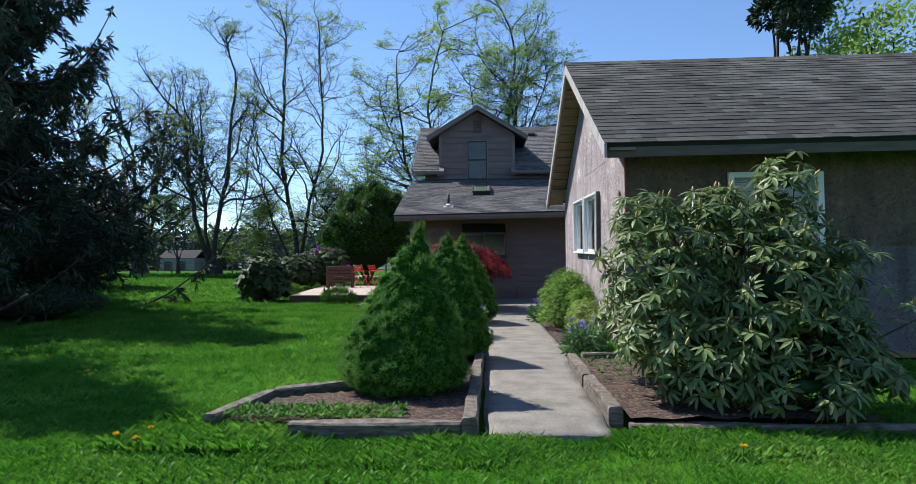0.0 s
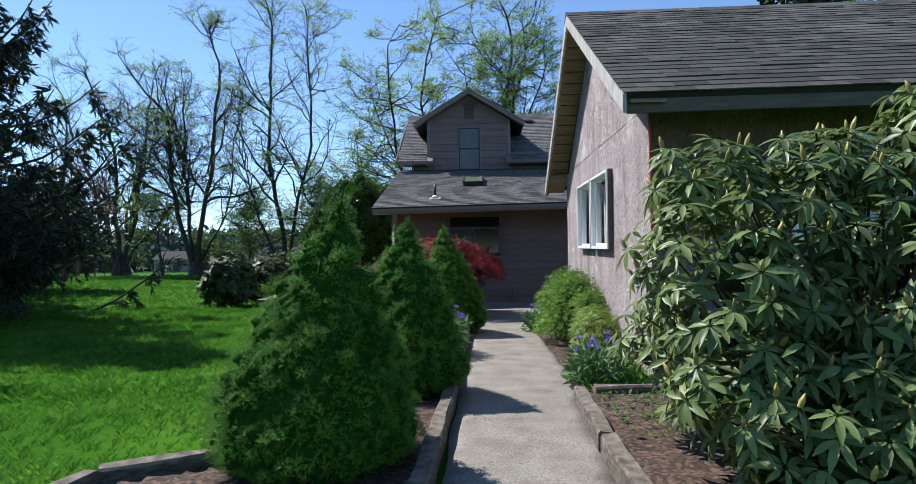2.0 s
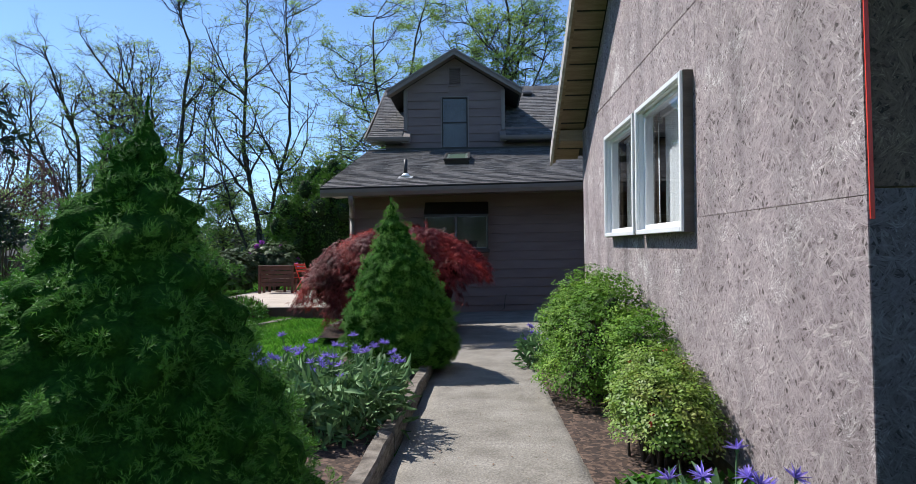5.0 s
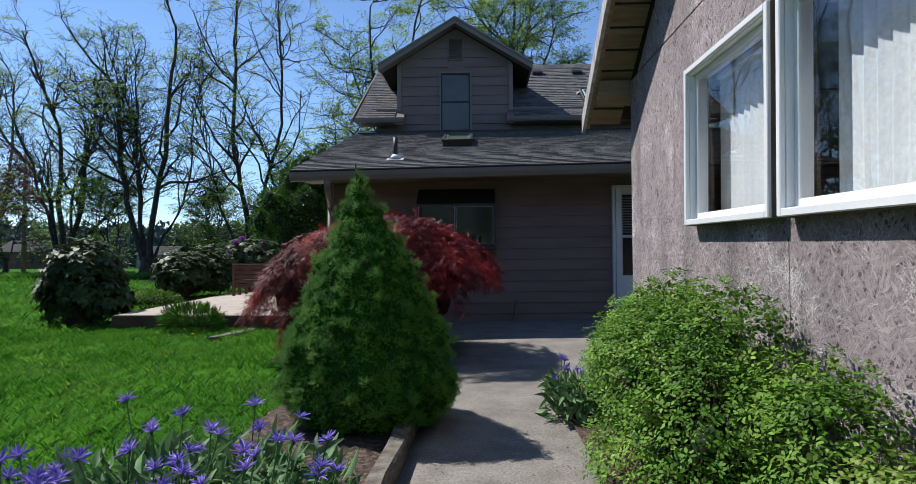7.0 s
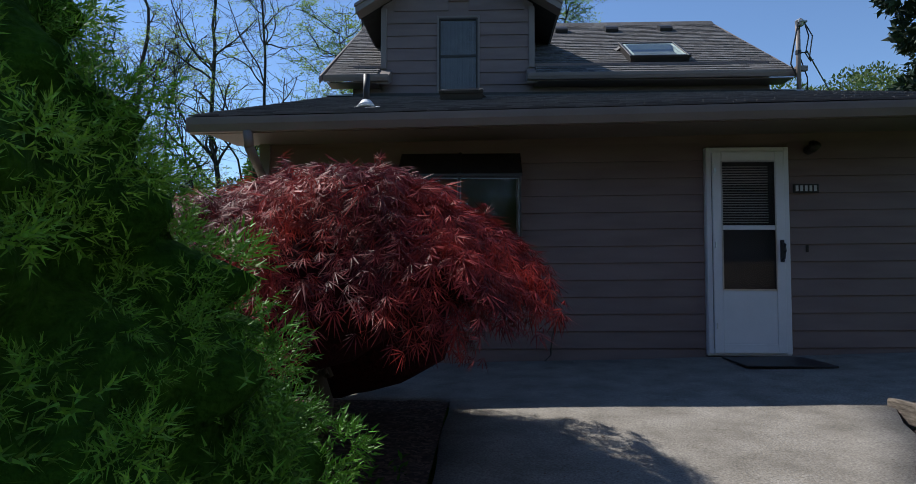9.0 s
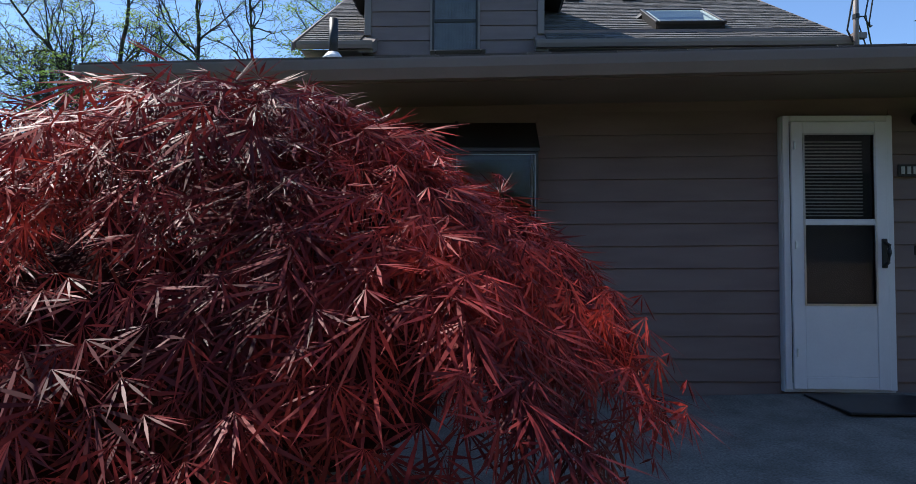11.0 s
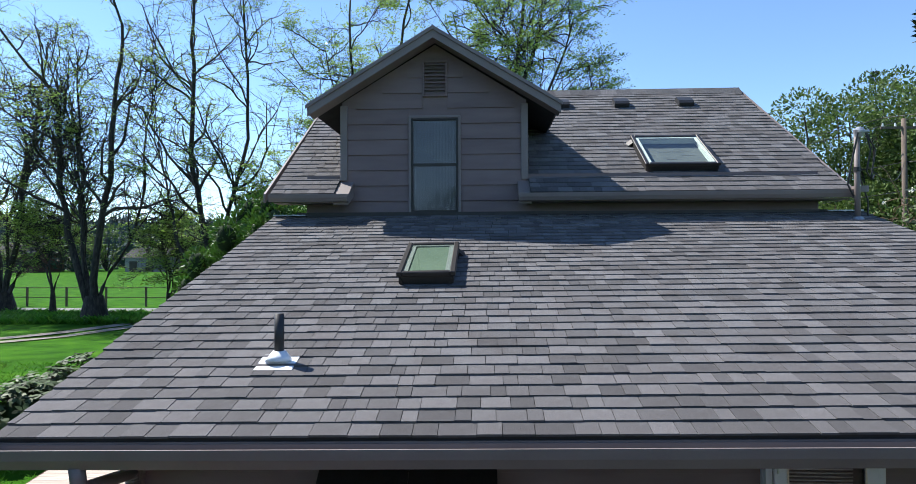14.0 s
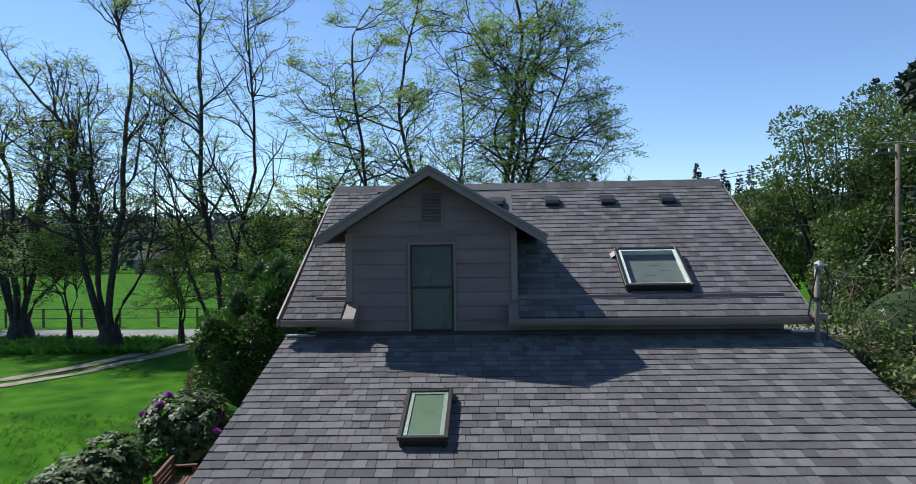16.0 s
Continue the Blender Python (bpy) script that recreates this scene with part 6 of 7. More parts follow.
azalea(2.10, 8.75, [(0, 0, 0.24, 0.24, 0.40, 0.24), (0.05, 0.25, 0.32, 0.20, 0.26, 0.22)], 2600, "small bronze-green azalea with scarlet blossoms", blossoms=7, mat="bronze_leaf")


def cornflowers(x, y, z, radius, height, leaves, heads, label):
    """A clump of lance leaves with violet flower heads on stems."""
    ob = thing("cornflower_clump", label, "flowers", at=(x, y, z), group="cornflower clumps")
    a, r = rng.uniform(0, 2 * math.pi, leaves), radius * np.sqrt(rng.uniform(0, 1, leaves))
    p = np.stack([r * np.cos(a), r * np.sin(a), rng.uniform(0.0, height * 0.72, leaves)], axis=1)
    d = unit(np.stack([np.cos(a), np.sin(a), np.full(leaves, 1.0)], axis=1) * np.array([0.9, 0.9, 0.55]) + ball(leaves) * 0.95)
    part("foliage", scatter("foliage", leaf_shape(0.28, 3, 0.42, 0.08), p, frames(d, ball(leaves)), rng.uniform(0.055, 0.125, leaves)), "corn", ob)
    a, r = rng.uniform(0, 2 * math.pi, heads), radius * 0.98 * np.sqrt(rng.uniform(0, 1, heads))
    top = np.stack([r * np.cos(a), r * np.sin(a), height * rng.uniform(0.72, 1.12, heads)], axis=1)
    foot = top * np.array([0.75, 0.75, 0.0])
    l = grow(foot, top - foot, np.linalg.norm(top - foot, axis=1), 5, 0.05, 0.02)
    top = l[:, -1]
    part("stem_mass", mesh_np("stem_mass", *tubes(l, np.full((heads, 5), 0.003), 4), True), "corn", ob)
    P = np.repeat(top, 24, axis=0)
    t = np.tile(np.arange(24) * 2 * math.pi / 12, heads) + rng.uniform(-0.25, 0.25, heads * 24)
    lean = np.repeat(ball(heads) * 0.5 + np.array([0, 0, 1.0]), 24, axis=0)
    u = unit(lean)
    e1 = unit(np.cross(u, np.array([1.0, 0.2, 0])))
    e2 = np.cross(u, e1)
    rise = np.where(np.arange(heads * 24) % 2 == 0, 0.18, 0.85)
    D = unit(e1 * np.cos(t)[:, None] + e2 * np.sin(t)[:, None] + u * rise[:, None])
    part("petal_mass", scatter("petal_mass", leaf_shape(0.20, 2, -0.08, 0.1), P, frames(D, u), rng.uniform(0.028, 0.050, len(P))), "petal", ob, "ragged violet petals")
    bud = leaf_shape(0.8, 2, 0, 0.1)
    P = np.repeat(top - np.array([0, 0, 0.012]), 5, axis=0)
    part("calyx", scatter("calyx", bud, P, frames(unit(ball(len(P)) * 0.5 + np.array([0, 0, 1.0])), ball(len(P))), np.full(len(P), 0.016)), "corn", ob)


cornflowers(0.12, 9.42, -0.16, 0.54, 0.50, 2700, 46, "dense clump of violet cornflowers with grey-green leaves")
cornflowers(1.86, 7.38, -0.16, 0.24, 0.38, 560, 13, "clump of violet cornflowers beside the timber edge")
cornflowers(1.74, 11.80, -0.18, 0.20, 0.36, 430, 8, "small clump of violet cornflowers beside the azalea")


# ---- weeping red maple ----
def maple(x, y, z):
    """A dome of overlapping drooping tongues of cut leaves on arching limbs, open and dark beneath."""
    ob = thing("maple", "weeping lace-leaf maple with deep red foliage", "tree", at=(x, y, z))
    v, f = [], []
    for i in range(7):
        a = radians(-84 + 28 * i)
        ln = 1.0 - 0.50 * abs(i - 3) / 3
        d, s = Vector((math.sin(a) * 0.8, math.cos(a), -0.10 - 0.38 * abs(math.sin(a)))).normalized(), Vector((math.cos(a), -math.sin(a), 0.0))
        k = len(v)
        v += [(0, 0, 0), tuple(d * ln * 0.45 - s * 0.027), tuple(d * ln), tuple(d * ln * 0.45 + s * 0.027)]
        f.append((k, k + 1, k + 2, k + 3))
    top = 1.65

    def dome(a, q):
        """The skin at azimuth a and share q of the reach, from crown to hem."""
        c, e = np.cos(a), np.sin(a)
        reach = ((np.abs(c) / np.where(c > 0, 1.28, 1.62)) ** 3 + (np.abs(e) / np.where(e < 0, 1.48, 1.05)) ** 3) ** (-1 / 3)
        hem = np.where(c > 0, 0.50 + 0.26 * c ** 2, 0.46 - 0.20 * np.abs(c)) - 0.26 * np.maximum(0, e) - 0.22 * np.maximum(0, -e) * (c < 0.3)
        fall = 0.50 - 0.06 * c
        h = top - fall * q - (top - fall - hem) * np.minimum(1, q) ** (8 + 4 * c)
        return np.stack([reach * q * c, reach * q * e - np.where(c > 0, 0.55, 0.45) * c * q, h], axis=-1)

    m = 520
    a = rng.uniform(0, 2 * math.pi, m)
    q = np.sqrt(rng.uniform(0.01, 1.0, m)) * 0.97
    deep = np.where(rng.uniform(0, 1, m) < 0.24, rng.uniform(0.80, 0.93, m), 1.0)
    c0 = dome(a, q)
    lump = np.array([noise.noise((p[0] * 1.9, p[1] * 1.9, p[2] * 2.2)) for p in c0])
    c0 = c0 * deep[:, None] + (c0 - np.array([0, 0, 0.5])) * (0.15 * lump)[:, None]
    down = unit(dome(a, q + 0.05) - dome(a, q) + 1e-6)
    out = unit(np.stack([np.cos(a), np.sin(a), np.zeros(m)], axis=1))
    way = unit(down + out * 0.38 + ball(m) * 0.22)
    across = unit(np.cross(way, np.array([0, 0, 1.0])))
    n = 46
    s = np.repeat(np.arange(m), n)
    u, w = rng.uniform(-0.22, 1.0, m * n), rng.normal(0, 0.42, m * n)
    ln = rng.uniform(0.26, 0.46, m)[s]
    p = c0[s] + way[s] * (u * ln)[:, None] + across[s] * (w * ln * (0.62 - 0.35 * np.abs(u)))[:, None]
    p[:, 2] -= 0.16 * ln * np.maximum(0, u) ** 2 * 2 + rng.uniform(0, 0.035, m * n)
    low = np.where(p[:, 0] > 0.1, 0.60 + 0.20 * np.clip(p[:, 0] - 0.2, 0, 1), 0.56 - 0.42 * np.clip(-p[:, 1] - 0.2, 0, 0.9))
    low = np.where(p[:, 1] > 0.25, 0.32, np.where(p[:, 0] < -0.85, np.maximum(low, 0.40), low)) + rng.uniform(-0.10, 0.06, m * n)
    keep = p[:, 2] > low
    p, s, w = p[keep], s[keep], w[keep]
    d = unit(way[s] * 0.9 + across[s] * (w * 0.9)[:, None] + np.array([0, 0, -0.30]) + ball(len(p)) * 0.72)
    part("foliage", scatter("foliage", (v, f), p, frames(d, out[s] * 0.8 + np.array([0, 0, 0.9]) + ball(len(p)) * 0.65), rng.uniform(0.070, 0.135, len(p))), "maple", ob)
    # added dark core: stops light passing and paints the crown's shaded inside
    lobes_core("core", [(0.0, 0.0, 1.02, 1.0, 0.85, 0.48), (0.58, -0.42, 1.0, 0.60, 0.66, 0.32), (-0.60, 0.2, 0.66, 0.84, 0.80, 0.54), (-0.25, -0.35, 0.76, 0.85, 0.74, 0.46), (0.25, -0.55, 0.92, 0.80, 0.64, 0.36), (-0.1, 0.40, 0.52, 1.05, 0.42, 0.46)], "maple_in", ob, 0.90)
    k = 74
    t = rng.integers(0, m, k)
    foot = np.tile((0.0, 0.0, 0.40), (k, 1)) + rng.normal(0, 0.04, (k, 3))
    tip = c0[t] * np.array([0.97, 0.97, 0.98])
    l = grow(foot, tip - foot + np.array([0, 0, 0.9]), np.linalg.norm(tip - foot, axis=1), 9, 0.12, 0.0)
    l = l + (tip[:, None] - l[:, -1:]) * np.linspace(0, 1, 9)[None, :, None] ** 1.5
    trunk = np.array([[[0, 0, -0.1], [0.03, 0.02, 0.15], [-0.04, 0.0, 0.4], [0.06, 0.05, 0.8]]], float)
    part("trunk", mesh_np("trunk", *join(tubes(trunk, np.array([[0.085, 0.07, 0.065, 0.045]]), 8), tubes(l, taper(np.full(k, 0.022), 9, 0.15), 5)), True), "twig", ob)
    # upright shoots that stand out of the crown
    b = dome(np.array([3.6, 4.4, 5.6, 0.1, 4.8]), np.array([0.45, 0.25, 0.40, 0.80, 0.62]))
    l = grow(b - np.array([0, 0, 0.14]), np.array([(0.1, 0, 1)] * len(b)) + ball(len(b)) * 0.35, rng.uniform(0.20, 0.28, len(b)), 5, 0.12, 0.03)
    part("stem_mass", mesh_np("stem_mass", *tubes(l, taper(np.full(len(b), 0.005), 5, 0.4), 4), True), "twig", ob)
    e = np.repeat(l[:, 1:].reshape(-1, 3), 5, axis=0)
    part("shoot_foliage", scatter("shoot_foliage", (v, f), e, frames(unit(ball(len(e)) + np.array([0, 0, -0.15])), ball(len(e)) + np.array([0, 0, 1.0])), rng.uniform(0.06, 0.10, len(e))), "maple", ob)


maple(-0.12, 14.85, -0.10)


# ---- trees ----
rng = np.random.default_rng(21)
locust(-25.0, 44.7, 15.3, [(-6.5, 1, 0.85, 0.26), (-2.3, -1, 1.0, 0.30), (1.7, 1, 0.95, 0.28), (4.6, -1, 0.75, 0.18), (-4.2, 0, 0.80, 0.18), (0.0, 0.5, 0.86, 0.16), (3.0, 0, 0.90, 0.16)], leaf=0.5, side=10, spread=0.95, angle=0.72)
locust(-18.2, 42.2, 16.3, [(-5.5, 0.5, 0.92, 0.30), (-1.4, 1.0, 0.85, 0.18), (0.9, -0.5, 1.06, 0.30), (-3.0, 0.2, 0.86, 0.15), (2.6, 0.6, 0.80, 0.14), (-4.2, 1.0, 0.7, 0.14)], leaf=0.6, side=10, spread=0.95, angle=0.75)
locust(-12.2, 42.0, 19.0, [(-1.4, 0, 1.0, 0.28), (1.2, 0.5, 0.97, 0.20), (-5.6, 0.5, 0.66, 0.15)], leaf=1.05, side=14, spread=1.05)
locust(-8.6, 42.0, 12.5, [(3.2, 0.0, 0.78, 0.18), (-3.2, 0.5, 0.66, 0.18), (0.8, 1, 0.8, 0.14)], leaf=1.7, side=10, spread=1.1, angle=1.2)
locust(-1.4, 41.0, 18.5, [(-0.5, 0, 0.92, 0.24), (-3.0, 0.6, 0.91, 0.20), (-5.0, 0.3, 0.70, 0.17), (1.0, 0.8, 0.80, 0.15)], leaf=2.3, side=13, spread=1.0, angle=1.25)
locust(1.5, 42.0, 20.5, [(0.1, 0, 0.95, 0.30), (-1.4, 0.4, 0.82, 0.16), (2.2, 0.5, 0.86, 0.18)], leaf=2.3, side=15, spread=1.0, angle=1.25)
locust(3.2, 41.0, 16.0, [(2.0, 0, 0.88, 0.22), (3.0, 0.4, 0.70, 0.14), (0.7, 0.8, 0.80, 0.14)], leaf=1.7, side=13, spread=1.0, angle=1.25)
locust(-35.0, 49.0, 16.0, [(-4, 0, 0.9, 0.24), (1.0, 1, 1.0, 0.26), (3.0, -1, 0.8, 0.2)], leaf=0.4, side=9)


# young growth between the old trees
for _x, _y, _h, _a in ((-29.5, 45.5, 6.5, -1.2), (-21.8, 44.2, 7.5, 0.8), (-15.4, 44.0, 6.0, -0.7), (-10.6, 43.8, 7.0, 1.0), (-32.5, 43.0, 5.5, 1.2)):
    locust(_x, _y, _h, [(_a, 0, 1.0, 0.10), (-_a, 0.5, 0.8, 0.08), (0.3 * _a, -0.5, 0.9, 0.07)], leaf=1.5, side=6, spread=1.5, angle=1.1, label="young locust tree with thin stems in fresh leaf")


def spruce(x, y, height, reach, low, label):
    """A spruce with boughs that droop and hang with needles."""
    z = float(gz(x, y))
    ob = thing("spruce", label, "tree", at=(x, y, z))
    n = 180
    h = low + (height - low) * rng.uniform(0, 1, n) ** 1.25
    a = rng.uniform(0, 2 * math.pi, n)
    ln = reach * (1 - 0.86 * (h - low) / (height - low)) * rng.uniform(0.7, 1.12, n)
    p0 = np.stack([np.zeros(n), np.zeros(n), h], axis=1)
    d0 = np.stack([np.cos(a), np.sin(a), -0.12 + 0.85 * (h - low) / (height - low)], axis=1)
    l1 = grow(p0, d0, ln, 9, 0.06, 0.045)
    sag = np.linspace(0, 1, 9)
    l1[:, :, 2] -= 0.20 * ln[:, None] * np.sin(sag * math.pi)[None]
    p2, d2, t2, i2 = offshoots(l1, 24, 0.08, 1.0, 0.9)
    d2[:, 2] *= 0.4
    l2 = grow(p2, d2, rng.uniform(0.35, 1.15, len(t2)) * (0.4 + 0.6 * ln[i2] / reach) * (1.15 - 0.75 * t2), 4, 0.12, -0.50)
    part("trunk", Geo().tube([(0, 0, -0.2), (0, 0, 0.5), (0.05, 0, height * 0.5), (0, 0, height)], [0.34, 0.26, 0.15, 0.03], 10), "bark", ob, "", True)
    part("branchwork", mesh_np("branchwork", *join(tubes(l1, taper(0.012 + 0.011 * ln, 9, 0.2), 5), tubes(l2[::2], taper(np.full(len(l2[::2]), 0.006), 4, 0.5), 3)), True), "bark", ob)
    m = len(t2) * 24
    s = np.repeat(np.arange(len(t2)), 24)
    t = rng.uniform(0.05, 1.0, m) * 3
    i = np.minimum(t.astype(int), 2)
    q = l2[s, i] + (l2[s, i + 1] - l2[s, i]) * (t - i)[:, None]
    tan = unit(l2[s, i + 1] - l2[s, i])
    d = unit(tan * 0.9 + ball(m) * 0.7)
    part("foliage", scatter("foliage", ([(0, 0, 0), (-0.11, 0.4, 0), (0, 1, 0), (0.11, 0.4, 0)], [(0, 1, 2, 3)]), q, frames(d, ball(m)), rng.uniform(0.12, 0.27, m)), "spruce", ob)
    return ob


_s = spruce(-11.1, 13.9, 11.6, 4.9, 1.1, "big dark spruce with drooping boughs on the lawn")
copy_thing(_s, pose(-15.5, 18.0, float(gz(-15.5, 18.0)), 0, 0, 140))
copy_thing(_s, pose(-9.5, 8.7, float(gz(-9.5, 8.7)) - 0.05, 0, 0, 250)).scale = (0.72, 0.72, 0.92)
shrub("juniper", -8.6, 12.4, [(0, 0, 0.30, 1.3, 0.9, 0.38), (-1.0, 0.3, 0.3, 1.0, 0.8, 0.4)], LEAF, 0.07, 5200, "spruce", "low spreading dark juniper on the lawn", "shrub", stems=8)
shrub("small_tree", -13.4, 21.2, [(0, 0, 2.0, 1.5, 1.4, 1.5), (-0.9, 0, 1.6, 1.2, 1.2, 1.2), (0.9, 0.2, 1.5, 1.1, 1.1, 1.0)], DIAMOND, 0.15, 5200, "spruce", "small dark leafy tree with several stems", "tree", stems=14, core=0.55)
shrub("small_tree", -19.5, 26.0, [(0, 0, 2.3, 2.2, 2.0, 1.7), (1.0, 0, 1.6, 1.6, 1.5, 1.2)], DIAMOND, 0.17, 5200, "spruce", "small dark leafy tree with several stems", "tree", stems=14, core=0.55)
shrub("plum_tree", -21.0, 33.0, [(0, 0, 4.2, 2.4, 2.2, 2.2), (1.2, 0, 3.2, 1.8, 1.8, 1.5)], LEAF, 0.13, 4200, "plum", "purple-leaved plum tree at the lawn's edge", "tree", stems=16, core=0)
_l = [(0, 0, 2.2, 1.9, 1.7, 2.1), (-1.0, 0.2, 1.7, 1.4, 1.4, 1.6), (1.2, 0, 2.6, 1.4, 1.3, 1.8), (0.4, 0, 3.7, 1.1, 1.1, 1.1)]
for _k in range(46):
    _d = ball(1)[0]
    _b = _l[_k % 4]
    _l.append((_b[0] + _d[0] * _b[3] * 1.06, _b[1] + _d[1] * _b[4] * 1.06, max(0.4, _b[2] + abs(_d[2]) * _b[5] * 1.06), 0.34, 0.34, 0.46))
shrub("yew", -4.9, 29.5, _l, DIAMOND, 0.13, 22000, "yew", "big dense dark green evergreen shrub behind the deck", "shrub", stems=20, core=0.74, out=1.3)
shrub("lavender", -3.33, 16.65, [(0, 0, 0.15, 0.42, 0.22, 0.20)], leaf_shape(0.07, 2, 0.0, 0.02), 0.15, 1500, "weed", "green lavender tuft with dark flower spikes before the deck", "shrub", stems=0, core=0, out=1.5)
_v = bpy.data.objects["lavender"]
_n = 64
_f = np.stack([rng.uniform(-0.34, 0.34, _n), rng.uniform(-0.18, 0.18, _n), np.full(_n, 0.12)], axis=1)
_t = grow(_f, np.stack([_f[:, 0] * 0.9, _f[:, 1] * 0.9, np.full(_n, 1.0)], axis=1) + ball(_n) * 0.12, rng.uniform(0.24, 0.37, _n), 5, 0.05, 0.0)
part("stem_mass", mesh_np("stem_mass", *tubes(_t, np.full((_n, 5), 0.003), 3), True), "corn", _v)
part("blossom", mesh_np("blossom", *tubes(_t[:, 3:], np.tile((0.009, 0.005), (_n, 1)), 5), True), "plum", _v, "dark purple flower spikes")
shrub("low_shrub", -5.85, 19.9, [(0, 0, 0.22, 0.42, 0.62, 0.24), (0.1, 0.5, 0.18, 0.36, 0.4, 0.20)], OVAL, 0.045, 2600, "azalea", "low yellow-green shrub beside the deck", "shrub", stems=14, core=0.5)


def leafy(x, y, height, width, count, leaf, mat, label, z=None, name="tree"):
    """A far broad-leaved tree: trunk, limbs and clumps with gaps."""
    z = float(gz(x, y)) if z is None else z
    ob = thing(name, label, "tree", at=(x, y, z), group="woods beyond the house")
    k = 16
    lob = []
    for i in range(k):
        t = rng.uniform(0.22, 0.95)
        a, r = rng.uniform(0, 2 * math.pi), width * 0.5 * math.sqrt(max(0.05, 1 - abs(t - 0.5) ** 1.5 * 2.2)) * rng.uniform(0.3, 0.9)
        s = width * rng.uniform(0.14, 0.26)
        lob.append((r * math.cos(a), r * math.sin(a), t * height, s, s, s * 0.8))
    p, n = lobes_points(lob, count, 0.5, -0.7)
    part("crown", scatter("crown", DIAMOND, p, frames(unit(n + ball(len(p))), ball(len(p))), rng.uniform(leaf * 0.7, leaf * 1.3, len(p)) * np.array([1])), mat, ob)
    tops = np.array([l[:3] for l in lob])
    foot = np.zeros((k, 3)) + np.array([0, 0, -0.2])
    l = grow(foot, tops + np.array([0, 0, height * 0.25]), np.linalg.norm(tops, axis=1), 8, 0.06, 0.0)
    l = l + (tops[:, None] - l[:, -1:]) * np.linspace(0, 1, 8)[None, :, None]
    part("trunk", mesh_np("trunk", *tubes(l, taper(np.full(k, 0.012 * height), 8, 0.2), 6), True), "bark", ob)


def fir(x, y, height, width, mat="fir_far", label="tall dark fir in the woods", z=None):
    z = float(gz(x, y)) if z is None else z
    ob = thing("fir", label, "tree", at=(x, y, z), group="woods beyond the house")
    n = 200
    t = rng.uniform(0.06, 1.0, n) ** 0.8
    a = rng.uniform(0, 2 * math.pi, n)
    ln = width * 0.5 * np.maximum(0.03, 1.02 - t) ** 0.8 * rng.uniform(0.75, 1.15, n)
    l = grow(np.stack([np.zeros(n), np.zeros(n), t * height], axis=1), np.stack([np.cos(a), np.sin(a), np.full(n, 0.05)], axis=1), ln, 5, 0.08, -0.05)
    m = 17
    s = np.repeat(np.arange(n), m)
    w = rng.uniform(0.05, 1, n * m) * 4
    i = np.minimum(w.astype(int), 3)
    q = l[s, i] + (l[s, i + 1] - l[s, i]) * (w - i)[:, None]
    d = unit(unit(l[s, 4] - l[s, 0]) + ball(n * m) * 0.8 + np.array([0, 0, -0.25]))
    part("foliage", scatter("foliage", DIAMOND, q, frames(d, ball(n * m)), rng.uniform(0.35, 0.75, n * m) * width / 6 * (1.25 - 0.9 * t[s])), mat, ob)
    part("trunk", Geo().tube([(0, 0, -0.3), (0, 0, height * 0.5), (0, 0, height)], [0.014 * height, 0.009 * height, 0.02], 8), "bark", ob, "", True)


for _x, _y, _h, _w in ((22.5, 52, 14.5, 8), (27, 55, 15.5, 9), (33, 58, 16, 10), (25, 46, 10, 7), (30, 49, 13.5, 9), (35, 46, 13, 9), (28, 39, 8, 6), (39, 62, 16, 10), (19.8, 54, 9, 6), (31, 42, 12, 9), (24, 49, 11.5, 8), (21.5, 47, 6.5, 6), (26, 43, 7.5, 6), (36, 52, 15, 9)):
    leafy(_x, _y, _h, _w, 9000, 0.26, "wood_far", "broad-leaved tree in the woods in fresh leaf")
for _x, _y, _h, _w in ((34, 66, 18.5, 7), (41, 68, 19, 7), (45, 70, 20, 8)):
    fir(_x, _y, _h, _w)
for _k in range(24):
    fir(14 + 2.0 * _k + random.uniform(-1, 1), 108 + random.uniform(-6, 6), random.uniform(12.5, 17.0), 6.5)
# trees that rise behind the garage
leafy(15.9, 29.5, 15.5, 5.0, 14000, 0.30, "fir_far", "tall dark broad tree behind the garage")
fir(19.5, 37.0, 13.0, 5.0, "fir_far", "tall dark fir behind the garage")
leafy(19.5, 27.5, 13.0, 8.5, 11000, 0.24, "locust", "yellow-green broad-leaved tree behind the garage")
# unseen trees added behind the walk's start to darken reflections and close the garden
for _k in range(9):
    leafy(-36 + 9 * _k + random.uniform(-1, 1), -38 + random.uniform(-3, 3), random.uniform(8, 10.5), random.uniform(9, 12), 2200, 0.6, "wood_far", "unseen broad-leaved tree added behind the walk's start")
